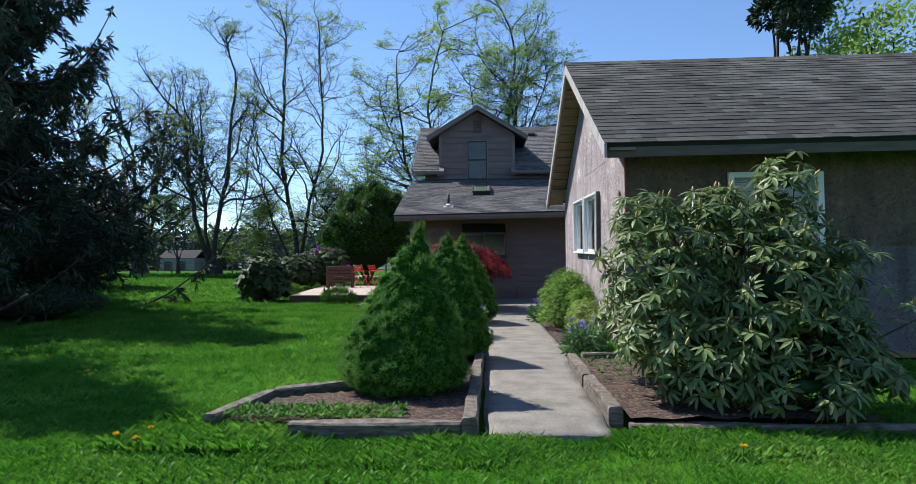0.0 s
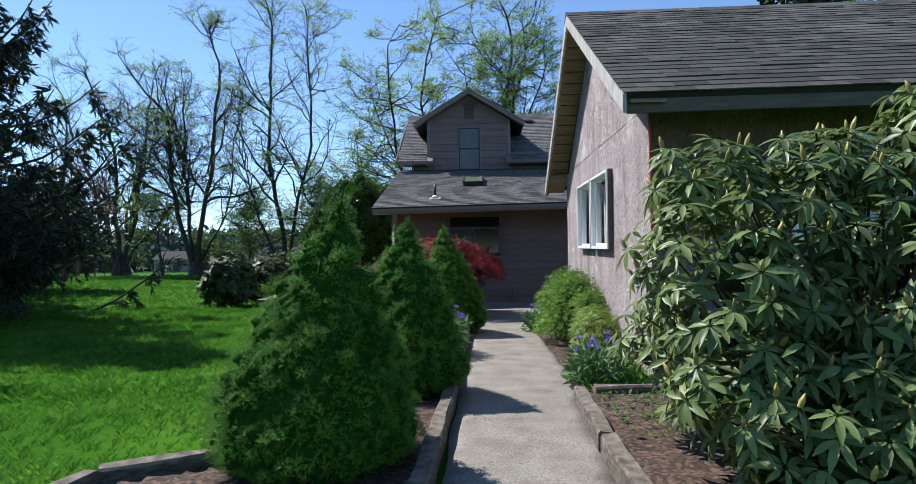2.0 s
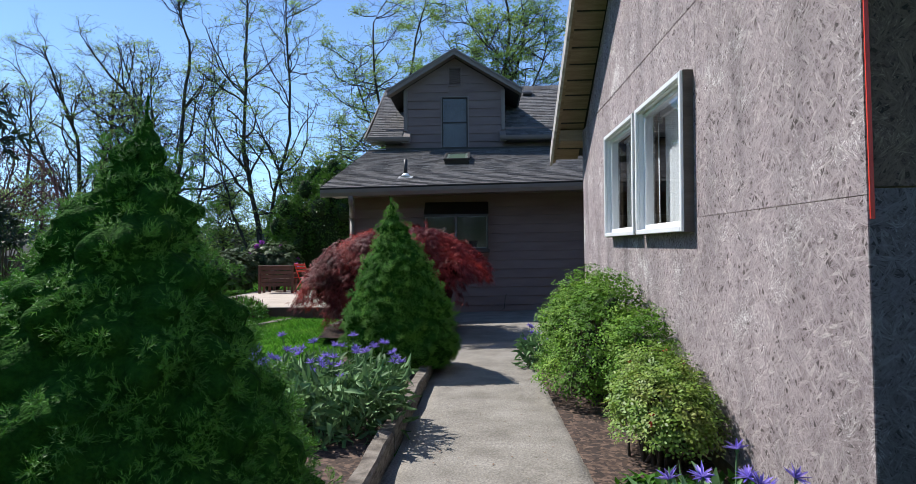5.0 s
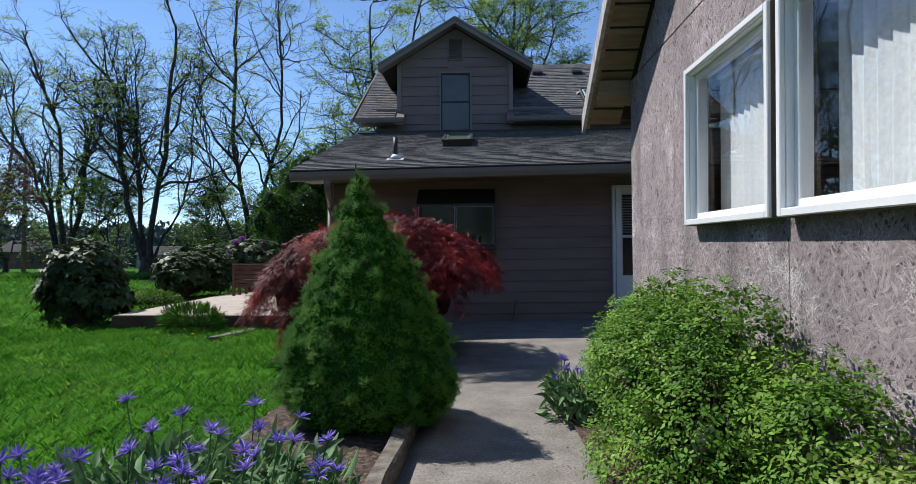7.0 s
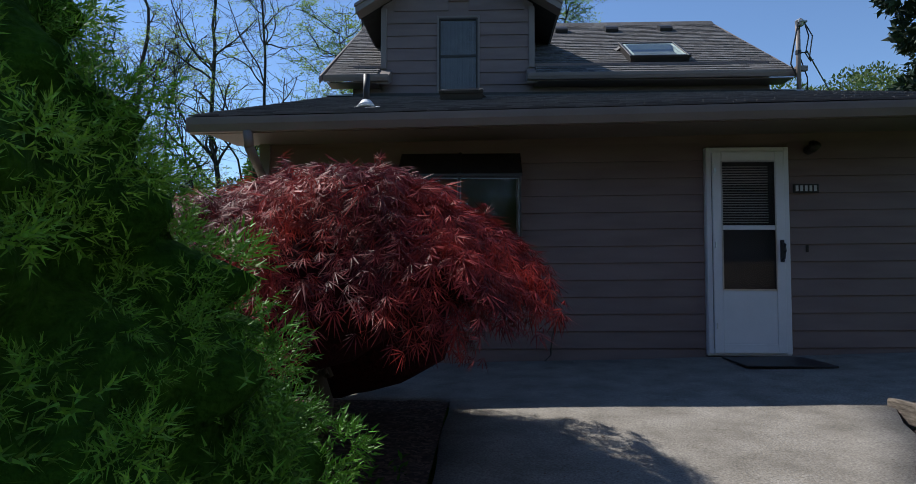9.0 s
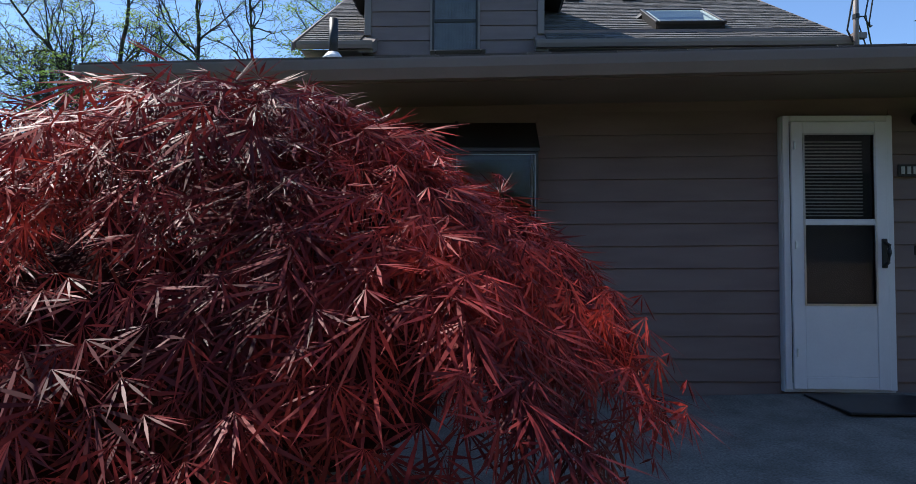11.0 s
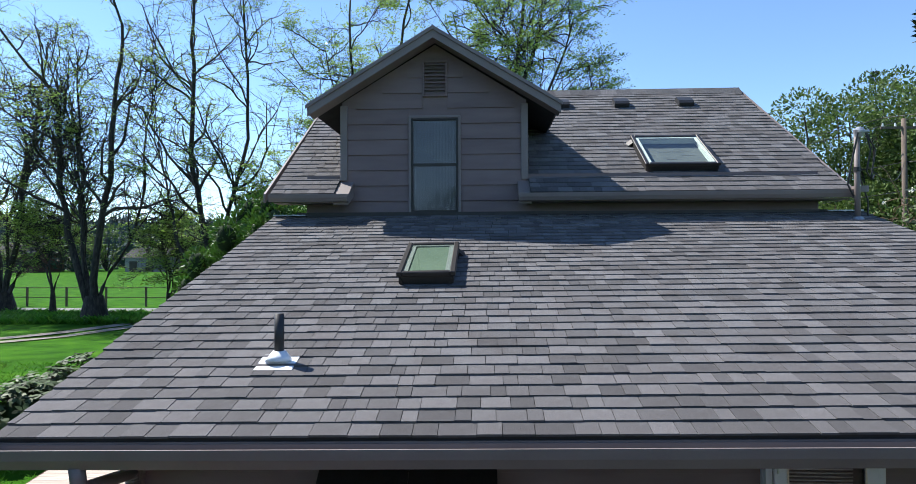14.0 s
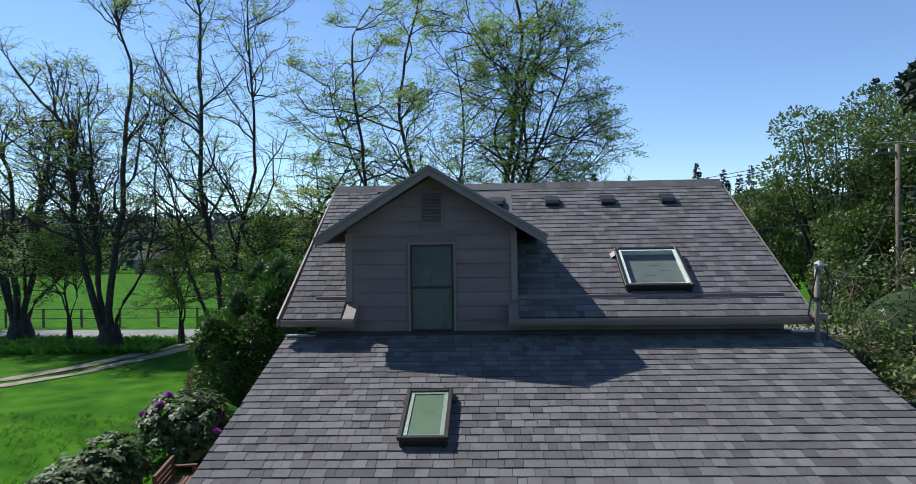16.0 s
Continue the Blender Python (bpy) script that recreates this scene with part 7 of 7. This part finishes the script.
# brush by the house's far side
for _k, (_x, _y, _s) in enumerate(((9.2, 23.5, 1.0), (10.5, 20.8, 1.1), (11.8, 25.5, 1.3), (13.5, 22.0, 1.4), (12.5, 29, 1.6), (9.6, 27.5, 1.2), (16, 30, 2.0))):
    _h = 1.55 * _s
    _lobes = [(0, 0, _h, 1.5 * _s, 1.4 * _s, _h), (0.8, 0.3, _h * 0.8, 1.1 * _s, 1.1 * _s, _h * 0.8)]
    _b = shrub("bramble", _x, _y, _lobes, OVAL, 0.12, 2600, "wood_far", "tangled leafy bramble thicket with brown canes and cream blossom", "shrub", stems=60, core=0.55, group="brambles")
    _p, _n = lobes_points(_lobes, 150, 0.9, -0.1)
    _l = grow(_p - _n * 0.3, ball(len(_p)) + np.array([0, 0, 0.5]), rng.uniform(0.5, 1.4, len(_p)), 6, 0.25, -0.12)
    part("branchwork", mesh_np("branchwork", *tubes(_l, np.full((len(_l), 6), 0.009), 3), True), "brush", _b, "arching brown canes")
    if _k in (1, 2, 3, 4):
        _p, _n = lobes_points(_lobes, 16, 0.98, 0.05)
        _q = np.repeat(_p + _n * 0.05, 12, axis=0) + rng.normal(0, 0.035, (len(_p) * 12, 3))
        part("blossom", scatter("blossom", leaf_shape(0.7, 2, 0.1, 0.05), _q, frames(ball(len(_q)), ball(len(_q))), np.full(len(_q), 0.055)), "cream", _b, "cream blossom clusters")


# ---- pasture, fence and distance ----
_f = thing("fence", "dark post and rail fence along the pasture", "fence", at=(0, 50.6, 0))
for _k in range(44):
    _x = -62 + 2.6 * _k
    part("post", Geo().box((_x - 0.05, -0.05, float(gz(_x, 50.6)) - 0.1), (_x + 0.05, 0.05, float(gz(_x, 50.6)) + 1.25)), "pole", _f)
for _z in (0.55, 1.15):
    part("rail", Geo().box((-62, -0.02, 0.02 + _z), (50, 0.02, 0.02 + _z + 0.05)), "pole", _f)


def utility_pole(x, y, h, arm):
    z = float(gz(x, y))
    ob = thing("utility_pole", "wooden utility pole carrying wires", "utility pole", at=(x, y, z), group="utility poles")
    part("pole", Geo().tube([(0, 0, -0.3), (0, 0, h)], [0.16, 0.11], 10), "pole", ob, "", True)
    if arm:
        part("cross_arm", Geo().box((-1.1, -0.05, h - 0.5), (1.1, 0.05, h - 0.38)), "pole", ob)
        for k in (-1.0, -0.4, 0.5, 1.0):
            part("insulator", Geo().tube([(k, 0, h - 0.38), (k, 0, h - 0.22)], [0.05, 0.035], 8), "white", ob)
    return ob


utility_pole(21.5, 43.6, 9.8, True)
utility_pole(-31.8, 50.0, 9.0, False)


def wire(a, b, sag, r=0.014):
    a, b = Vector(a), Vector(b)
    pts = [a.lerp(b, k / 14) - Vector((0, 0, sag * 4 * (k / 14) * (1 - k / 14))) for k in range(15)]
    solid("overhead_wire", Geo().tube([p - a for p in pts], r, 5), "black", "thin dark overhead wire", "wire", at=a, group="overhead wires")


for _dx, _dz in ((-1.0, 9.75), (0.5, 9.75), (0, 7.6), (0.1, 6.2)):
    wire((21.5 + _dx, 43.6, _dz + 0.1), (6.0 + _dx, 75, _dz + 0.1), 0.7, 0.02)
    wire((21.5 + _dx, 43.6, _dz + 0.1), (34 + _dx, 22, _dz + 0.4), 0.5, 0.02)
wire((6.25, 21.2, 4.5), (21.5, 43.6, 7.7), 0.5, 0.012)


def far_woods():
    """Far woods on rising ground: crowns of many leaf clumps in one mesh."""
    n, per = 2000, 34
    x = rng.uniform(-420, 330, n)
    y = 128 + 290 * rng.uniform(0, 1, n) ** 2.0 + np.where(x > -10, 30, 0)
    base = np.maximum(0.0, (y - 152) * 0.082) + 3 * np.sin(x * 0.013) * (y - 128) / 290
    h, w = rng.uniform(4.5, 10.5, n), rng.uniform(3.5, 7.5, n)
    slim = rng.uniform(0, 1, n) < 0.2
    u = ball(n * per) * rng.uniform(0.55, 1.0, (n * per, 1)) ** 0.5
    up = (u[:, 2] * 0.5 + 0.5)
    pinch = np.where(np.repeat(slim, per), 0.75 * (1.05 - up), 1.0)
    p = np.stack([np.repeat(x, per) + u[:, 0] * 0.5 * np.repeat(w, per) * pinch, np.repeat(y, per) + u[:, 1] * 0.5 * np.repeat(w, per) * pinch, np.repeat(base, per) + up * np.repeat(h, per) - 0.4], axis=1)
    solid("far_woods", scatter("far_woods", DIAMOND, p, frames(ball(n * per), ball(n * per)), rng.uniform(1.3, 2.6, n * per) * (0.7 + np.repeat(y, per) / 420)), "hill", "far wooded hillside beyond the pasture", "woods", kind="stuff")
    xs = np.linspace(-900, 800, 60)
    vv, ff = [], []
    for i, x in enumerate(xs):
        top = 22 + 4 * math.sin(x * 0.011) + 3 * math.sin(x * 0.03 + 1)
        vv += [(x, 150, -1), (x, 430, top), (x, 700, -5)]
    for i in range(59):
        a = 3 * i
        ff += [(a, a + 3, a + 4, a + 1), (a + 1, a + 4, a + 5, a + 2)]
    solid("hill", mesh_np("hill", vv, ff, True), "hill", "low wooded ridge on the skyline", "hill", kind="structure")


far_woods()


def barn(x, y, w, d, h, mat, label):
    z = float(gz(x, y))
    b = thing("barn", label, "barn", at=(x, y, z), group="far farm buildings")
    part("wall", Geo().box((-w / 2, -d / 2, -0.2), (w / 2, d / 2, h)), mat, b)
    part("roof", Geo().prism([(-d / 2 - 0.3, h), (0, h + d * 0.28), (d / 2 + 0.3, h), (0, h + d * 0.20)], -w / 2 - 0.3, w / 2 + 0.3), "felt", b)
    for k in range(int(w / 3)):
        part("door", Geo().box((-w / 2 + 0.8 + 3 * k, -d / 2 - 0.04, 0), (-w / 2 + 2.2 + 3 * k, -d / 2 - 0.005, h * 0.75)), "bronze", b)


barn(-60, 122, 7, 6, 2.6, "barn", "small pale farm building beyond the pasture")
barn(-84, 121, 10, 8, 3.2, "redwood", "brown barn with a grey roof beyond the pasture")
barn(-44, 121, 5, 4, 2.2, "barn", "small pale farm building beyond the pasture")
for _k in range(40):
    leafy(random.uniform(-150, 40), random.uniform(118, 132), random.uniform(4.0, 9.0), random.uniform(4, 8), 520, 0.75, "wood_far" if _k % 3 else "fir_far", "broad-leaved tree at the pasture's far edge")


# ---- grass ----
def tuft_shape(n=5):
    v, f = [], []
    for i in range(n):
        a = 2.4 * i
        b = Vector((math.cos(a) * 0.12, math.sin(a) * 0.12, 0)) * (i / n)
        o = Vector((math.cos(a + 0.7), math.sin(a + 0.7), 0))
        s = Vector((-o.y, o.x, 0)) * 0.021
        h = 0.7 + 0.3 * ((i * 37) % 10) / 10
        m, t = b + o * 0.13 + Vector((0, 0, 0.60 * h)), b + o * (0.35 + 0.02 * i) + Vector((0, 0, h * 0.92))
        k = len(v)
        v += [tuple(b - s), tuple(b + s), tuple(m + s * 0.5), tuple(m - s * 0.8), tuple(t)]
        f += [(k, k + 1, k + 2, k + 2), (k, k + 2, k + 4, k + 4)]
    return v, f


def lawn_ok(x, y):
    """Where grass grows: off the path, the beds, the deck and the buildings."""
    ok = ~((x > 0.52) & (x < 1.62 + 0.01 * y) & (y > 3.98 + 0.10 * np.sin(x * 9)))
    ok &= ~((x > -0.42) & (x < 0.62) & (y > 4.06) & (y < 16))
    ok &= ~((x > -1.0) & (x < -0.4) & (y > 4.35) & (y < 5.0) & (y < 4.9 + 0.6 * (x + 1.0)))
    ok &= ~((x > 1.6) & (x < 3.35 - 0.4 * (y - 4.2)) & (y > 4.2) & (y < 7.5))
    ok &= ~((x > 1.6) & (x < 2.42) & (y > 7.9))
    ok &= ~((x > 2.38) & (y > 7.45)) & ~((x > -1.15) & (y > 13.5)) & ~((x > -1.6) & (y > 15.7)) & ~((x > -4.75 - 0.15 * (y - 17)) & (x < -1.3) & (y > 16.95))
    return ok


def grass(name, x0, x1, y0, y1, count, h0, h1, label):
    x, y = rng.uniform(x0, x1, count), rng.uniform(y0, y1, count)
    k = lawn_ok(x, y)
    x, y = x[k], y[k]
    clump = np.array([noise.noise((a * 1.7, b * 1.7, 3)) + 0.6 * noise.noise((a * 5, b * 5, 8)) for a, b in zip(x, y)])
    h = (h0 + (h1 - h0) * rng.uniform(0, 1, len(x))) * (1 + 0.45 * clump)
    tv, tf = tuft_shape()
    tri = [(f[0], f[1], f[2]) for f in tf]
    a = rng.uniform(0, 2 * math.pi, len(x))
    c, s, o, e = np.cos(a), np.sin(a), np.zeros(len(x)), np.ones(len(x))
    r = np.stack([np.stack([c, -s, o], 1), np.stack([s, c, o], 1), np.stack([o, o, e], 1)], axis=1)
    tall = np.stack([h * 1.7, h * 1.7, h], axis=1)
    solid(name, scatter(name, (tv, tri), np.stack([x, y, gz(x, y) - 0.004], axis=1), r, tall), "blade", label, "grass", kind="stuff")


grass("lawn_grass", -3.4, 3.8, 1.9, 4.7, 20000, 0.026, 0.058, "thick bright green mown grass")
grass("lawn_grass", -6.0, 5.6, 4.4, 7.4, 10000, 0.030, 0.066, "thick bright green mown grass")
grass("lawn_grass", -8.0, -0.4, 7.0, 17.0, 15000, 0.040, 0.085, "thick bright green mown grass")
grass("lawn_grass", -18.0, -5.0, 14.0, 30.0, 4500, 0.08, 0.14, "thick bright green mown grass")
grass("tall_grass", 0.55, 1.62, 3.74, 3.98, 420, 0.035, 0.075, "ragged grass creeping over the path's end")
grass("tall_grass", 0.30, 0.72, 3.74, 4.05, 130, 0.05, 0.11, "ragged tall grass along the timber edge")
grass("tall_grass", -0.75, 0.85, 3.45, 3.96, 1300, 0.035, 0.085, "ragged tall grass along the timber edge")
grass("tall_grass", 1.5, 4.0, 3.60, 4.20, 1700, 0.04, 0.09, "ragged tall grass along the timber edge")
grass("tall_grass", -1.7, -0.35, 3.66, 4.5, 1900, 0.05, 0.13, "ragged tall grass along the timber edge")
grass("tall_grass", -32.0, -15.5, 41.0, 45.0, 3000, 0.25, 0.5, "long grass under the roadside trees")
# seedlings in the beds
def seedlings(name, x0, x1, y0, y1, z, count, size, label):
    p = np.stack([rng.uniform(x0, x1, count), rng.uniform(y0, y1, count), np.full(count, z)], axis=1)
    d = unit(ball(count) * np.array([1, 1, 0.3]) + np.array([0, 0, 0.7]))
    solid(name, scatter(name, leaf_shape(0.4, 2, 0.2, 0.05), p, frames(d), rng.uniform(size * 0.6, size * 1.4, count)), "weed", label, "weeds", kind="stuff")


seedlings("weeds", -1.15, 0.1, 4.1, 4.50, -0.13, 1300, 0.042, "leafy weeds in the front of the bed")
seedlings("weeds", -1.9, 1.2, 3.1, 4.0, -0.225, 700, 0.04, "clover and leafy weeds before the timber edge")
seedlings("weeds", 1.76, 2.36, 6.95, 8.4, -0.15, 1000, 0.075, "leafy weeds beside the garage corner")
seedlings("weeds", 1.72, 3.7, 5.6, 7.3, -0.13, 700, 0.05, "leafy weeds under the rhododendron")
seedlings("weeds", -0.6, 0.55, 13.6, 14.3, -0.12, 300, 0.06, "leafy weeds under the maple")
seedlings("weeds", 2.4, 4.4, 7.0, 7.45, -0.24, 500, 0.07, "leafy weeds along the garage wall")
for _x, _y in ((-1.65, 3.75), (-1.52, 3.92), (-1.48, 3.68), (2.12, 3.55), (-3.4, 6.1), (-2.9, 15.8)):
    _d = thing("dandelion", "yellow dandelion flower in the grass", "flower", at=(_x, _y, float(gz(_x, _y))), group="dandelions")
    part("stalk", Geo().tube([(0, 0, 0), (0.005, 0, 0.085)], 0.003, 5), "weed", _d)
    _n = 30
    part("flower_head", scatter("flower_head", DIAMOND, np.tile((0.005, 0, 0.085), (_n, 1)), frames(unit(ball(_n) * np.array([1, 1, 0.3]) + np.array([0, 0, 0.35])), ball(_n)), np.full(_n, 0.026)), "dandelion", _d)
# fallen bits on the path
_p = np.stack([rng.uniform(0.7, 1.6, 420), rng.uniform(4.2, 15.2, 420)], axis=1)
_p[:130, 0] = 1.62 - np.abs(rng.normal(0, 0.09, 130))
_z = np.array([path_z(a, b) + 0.006 for a, b in _p])
solid("leaf_litter", scatter("leaf_litter", DIAMOND, np.column_stack([_p, _z]), frames(ball(420) * np.array([1, 1, 0.05]), np.tile((0.0, 0, 1), (420, 1))), rng.uniform(0.008, 0.028, 420)), "brush",
      "dry leaf bits and bark crumbs on the path", "leaf litter", kind="stuff")


# ---- siding boards and shingles ----
for _k in range(13):
    _z = -0.10 + 0.172 * _k
    _holes = []
    if _z < 2.12 and _z + 0.17 > 0.05:
        _holes.append((3.14, 3.98))
    if 0.98 < _z + 0.10 and _z < 2.02:
        _holes.append((0.06, 1.30))
    _cuts, _x = [], -1.31
    for _a, _b in sorted(_holes):
        _cuts.append((_x, _a))
        _x = _b
    _cuts.append((_x, 5.76))
    for _a, _b in _cuts:
        board(front, _a, _b, _z + 0.010 * (_a - 0.5), 0.010, 17.32)
for _k in range(12):
    _z = 3.90 + 0.222 * _k
    _hw = 1.33 if _z + 0.2 < 5.5 else max(0.0, (6.36 - _z - 0.222) / 0.60)
    _a, _b = (DX0 + 0.08 if _z > 4.35 else DX0), (DX1 - 0.08 if _z > 4.35 else DX1)
    _a, _b = max(_a, DMID - _hw), min(_b, DMID + _hw)
    if _b - _a < 0.2:
        continue
    if _z + 0.1 < 5.34:
        board(dormer, _a, 0.10, _z, 0, 21.62, 0.222)
        board(dormer, 0.85, _b, _z, 0, 21.62, 0.222)
    elif 5.55 < _z + 0.1 < 6.2:
        board(dormer, _a, 0.30, _z, 0, 21.62, 0.222)
        board(dormer, 0.66, _b, _z, 0, 21.62, 0.222)
    else:
        board(dormer, _a, _b, _z, 0, 21.62, 0.222)
board(upper, -1.39, DX0, 3.90, 0, 21.64, 0.18)
board(upper, DX1, 5.84, 3.90, 0, 21.64, 0.18)


def shingles(parent, corners, exposure, widths, mat, single, wear=0.0, skip=None, gap=0.004, thick=0.010):
    """Courses of shingles on a four-cornered slope; the first courses up to single pieces are parts, the rest one mesh."""
    a, b, c, d = (Vector(p) for p in corners)
    slope, span = ((d - a).length + (c - b).length) / 2, (b - a).length
    rows = int(slope / exposure)
    shapes = {}
    def shape(w):
        if w not in shapes:
            h, t = exposure * 1.12, thick
            g = Geo().add([(gap / 2, 0, 0), (w - gap / 2, 0, 0), (w - gap / 2, h, 0.0), (gap / 2, h, 0.0), (gap / 2, 0, t), (w - gap / 2, 0, t), (w - gap / 2, h, 0.002), (gap / 2, h, 0.002)],
                          [(4, 5, 6, 7), (0, 1, 5, 4), (1, 2, 6, 5), (3, 0, 4, 7)])
            me = g.mesh("shingle")
            me.materials.append(M[mat])
            shapes[w] = (me, g)
        return shapes[w]
    made, rest = 0, Geo()
    for j in range(rows):
        v = j / rows
        x = -random.choice(widths) * (0.5 if j % 2 else 0.0) if len(widths) > 1 else (-widths[0] / 2 if j % 2 else 0.0)
        while x < span - 0.03:
            w = random.choice(widths)
            x0, x1 = max(0.0, x), min(span, x + w)
            x += w
            if x1 - x0 < 0.05:
                continue
            cut = x1 - x0 if x1 - x0 < w - 1e-6 else w
            p = on(corners, x0 / span, v)
            if skip and skip(p, x1 - x0):
                continue
            e = (on(corners, x1 / span, v) - p).normalized()
            u = (on(corners, x0 / span, min(1, v + 0.02)) - p).normalized()
            n = e.cross(u).normalized()
            lift = 0.006 + (0 if wear else random.choice((0, 0, 0.003))) + (random.uniform(0, 0.006) if wear and random.random() < 0.25 else 0)
            tilt = random.gauss(0, 0.006) * wear
            m = Matrix.Identity(4)
            m.col[0][:3], m.col[1][:3], m.col[2][:3] = e + u * tilt, u, n
            m.col[3][:3] = p + n * lift - u * (0.012 + random.uniform(0, 0.006) + (random.uniform(0, 0.012) if wear and random.random() < 0.15 else 0))
            me, g = shape(round(cut, 3))
            if made < single:
                ob = new("shingle", me)
                ob.parent = parent
                ob.matrix_basis = m
                made += 1
            else:
                rest.add([m @ Vector(q) for q in g.v], g.f)
    me = bpy.data.meshes.new("shingle_field")
    me.from_pydata(rest.v, [], rest.f)
    me.materials.append(M[mat])
    ob = new("shingle_field", me)
    ob.parent = parent
    tagged(ob, kind="stuff")


for _ob, _q in zip([o for o in house.children if o.name.startswith("dormer_roof")], (
        [(DMID - 1.76, 23.2, 5.42), (DMID - 1.76, 21.30, 5.42), (DMID, 21.30, DTOP), (DMID, 24.9, DTOP)],
        [(DMID + 1.76, 21.30, 5.42), (DMID + 1.76, 23.2, 5.42), (DMID, 24.9, DTOP), (DMID, 21.30, DTOP)])):
    shingles(_ob, _q, 0.143, (0.16, 0.21, 0.26, 0.32), "shingle", 0)
TAB = (0.10, 0.15, 0.19, 0.23)
shingles(low_roof, LOWER, 0.143, TAB, "shingle", 300, thick=0.015)
shingles(g_roof, GF, 0.135, (0.305,), "old_shingle", 300, wear=1.0)
shingles(up_r, [(1.82, 21.27, 4.20), (6.10, 21.27, 4.20), (6.06, 24.90, 6.49), (1.82, 24.90, 6.49)], 0.143, TAB, "shingle", 60, thick=0.015)
shingles(up_l, [(-1.80, 21.27, 4.20), (-0.90, 21.27, 4.20), (-0.90, 24.90, 6.49), (-1.86, 24.90, 6.49)], 0.143, TAB, "shingle", 40, thick=0.015)
for _k in range(27):
    part("ridge_shingle", Geo().prism([(24.74, 6.415), (24.9, 6.55), (25.06, 6.415), (25.05, 6.405), (24.9, 6.535), (24.75, 6.405)], -1.88 + 0.295 * _k, -1.88 + 0.295 * _k + 0.30), "shingle", house)
for _k in range(30):
    part("ridge_shingle", Geo().prism([(GMID - 0.14, GTOP - 0.07), (GMID, GTOP + 0.03), (GMID + 0.14, GTOP - 0.07), (GMID + 0.13, GTOP - 0.08), (GMID, GTOP + 0.018), (GMID - 0.13, GTOP - 0.08)], 2.04 + 0.295 * _k, 2.04 + 0.295 * _k + 0.30), "old_shingle", garage).location.z = 0.0027 * _k
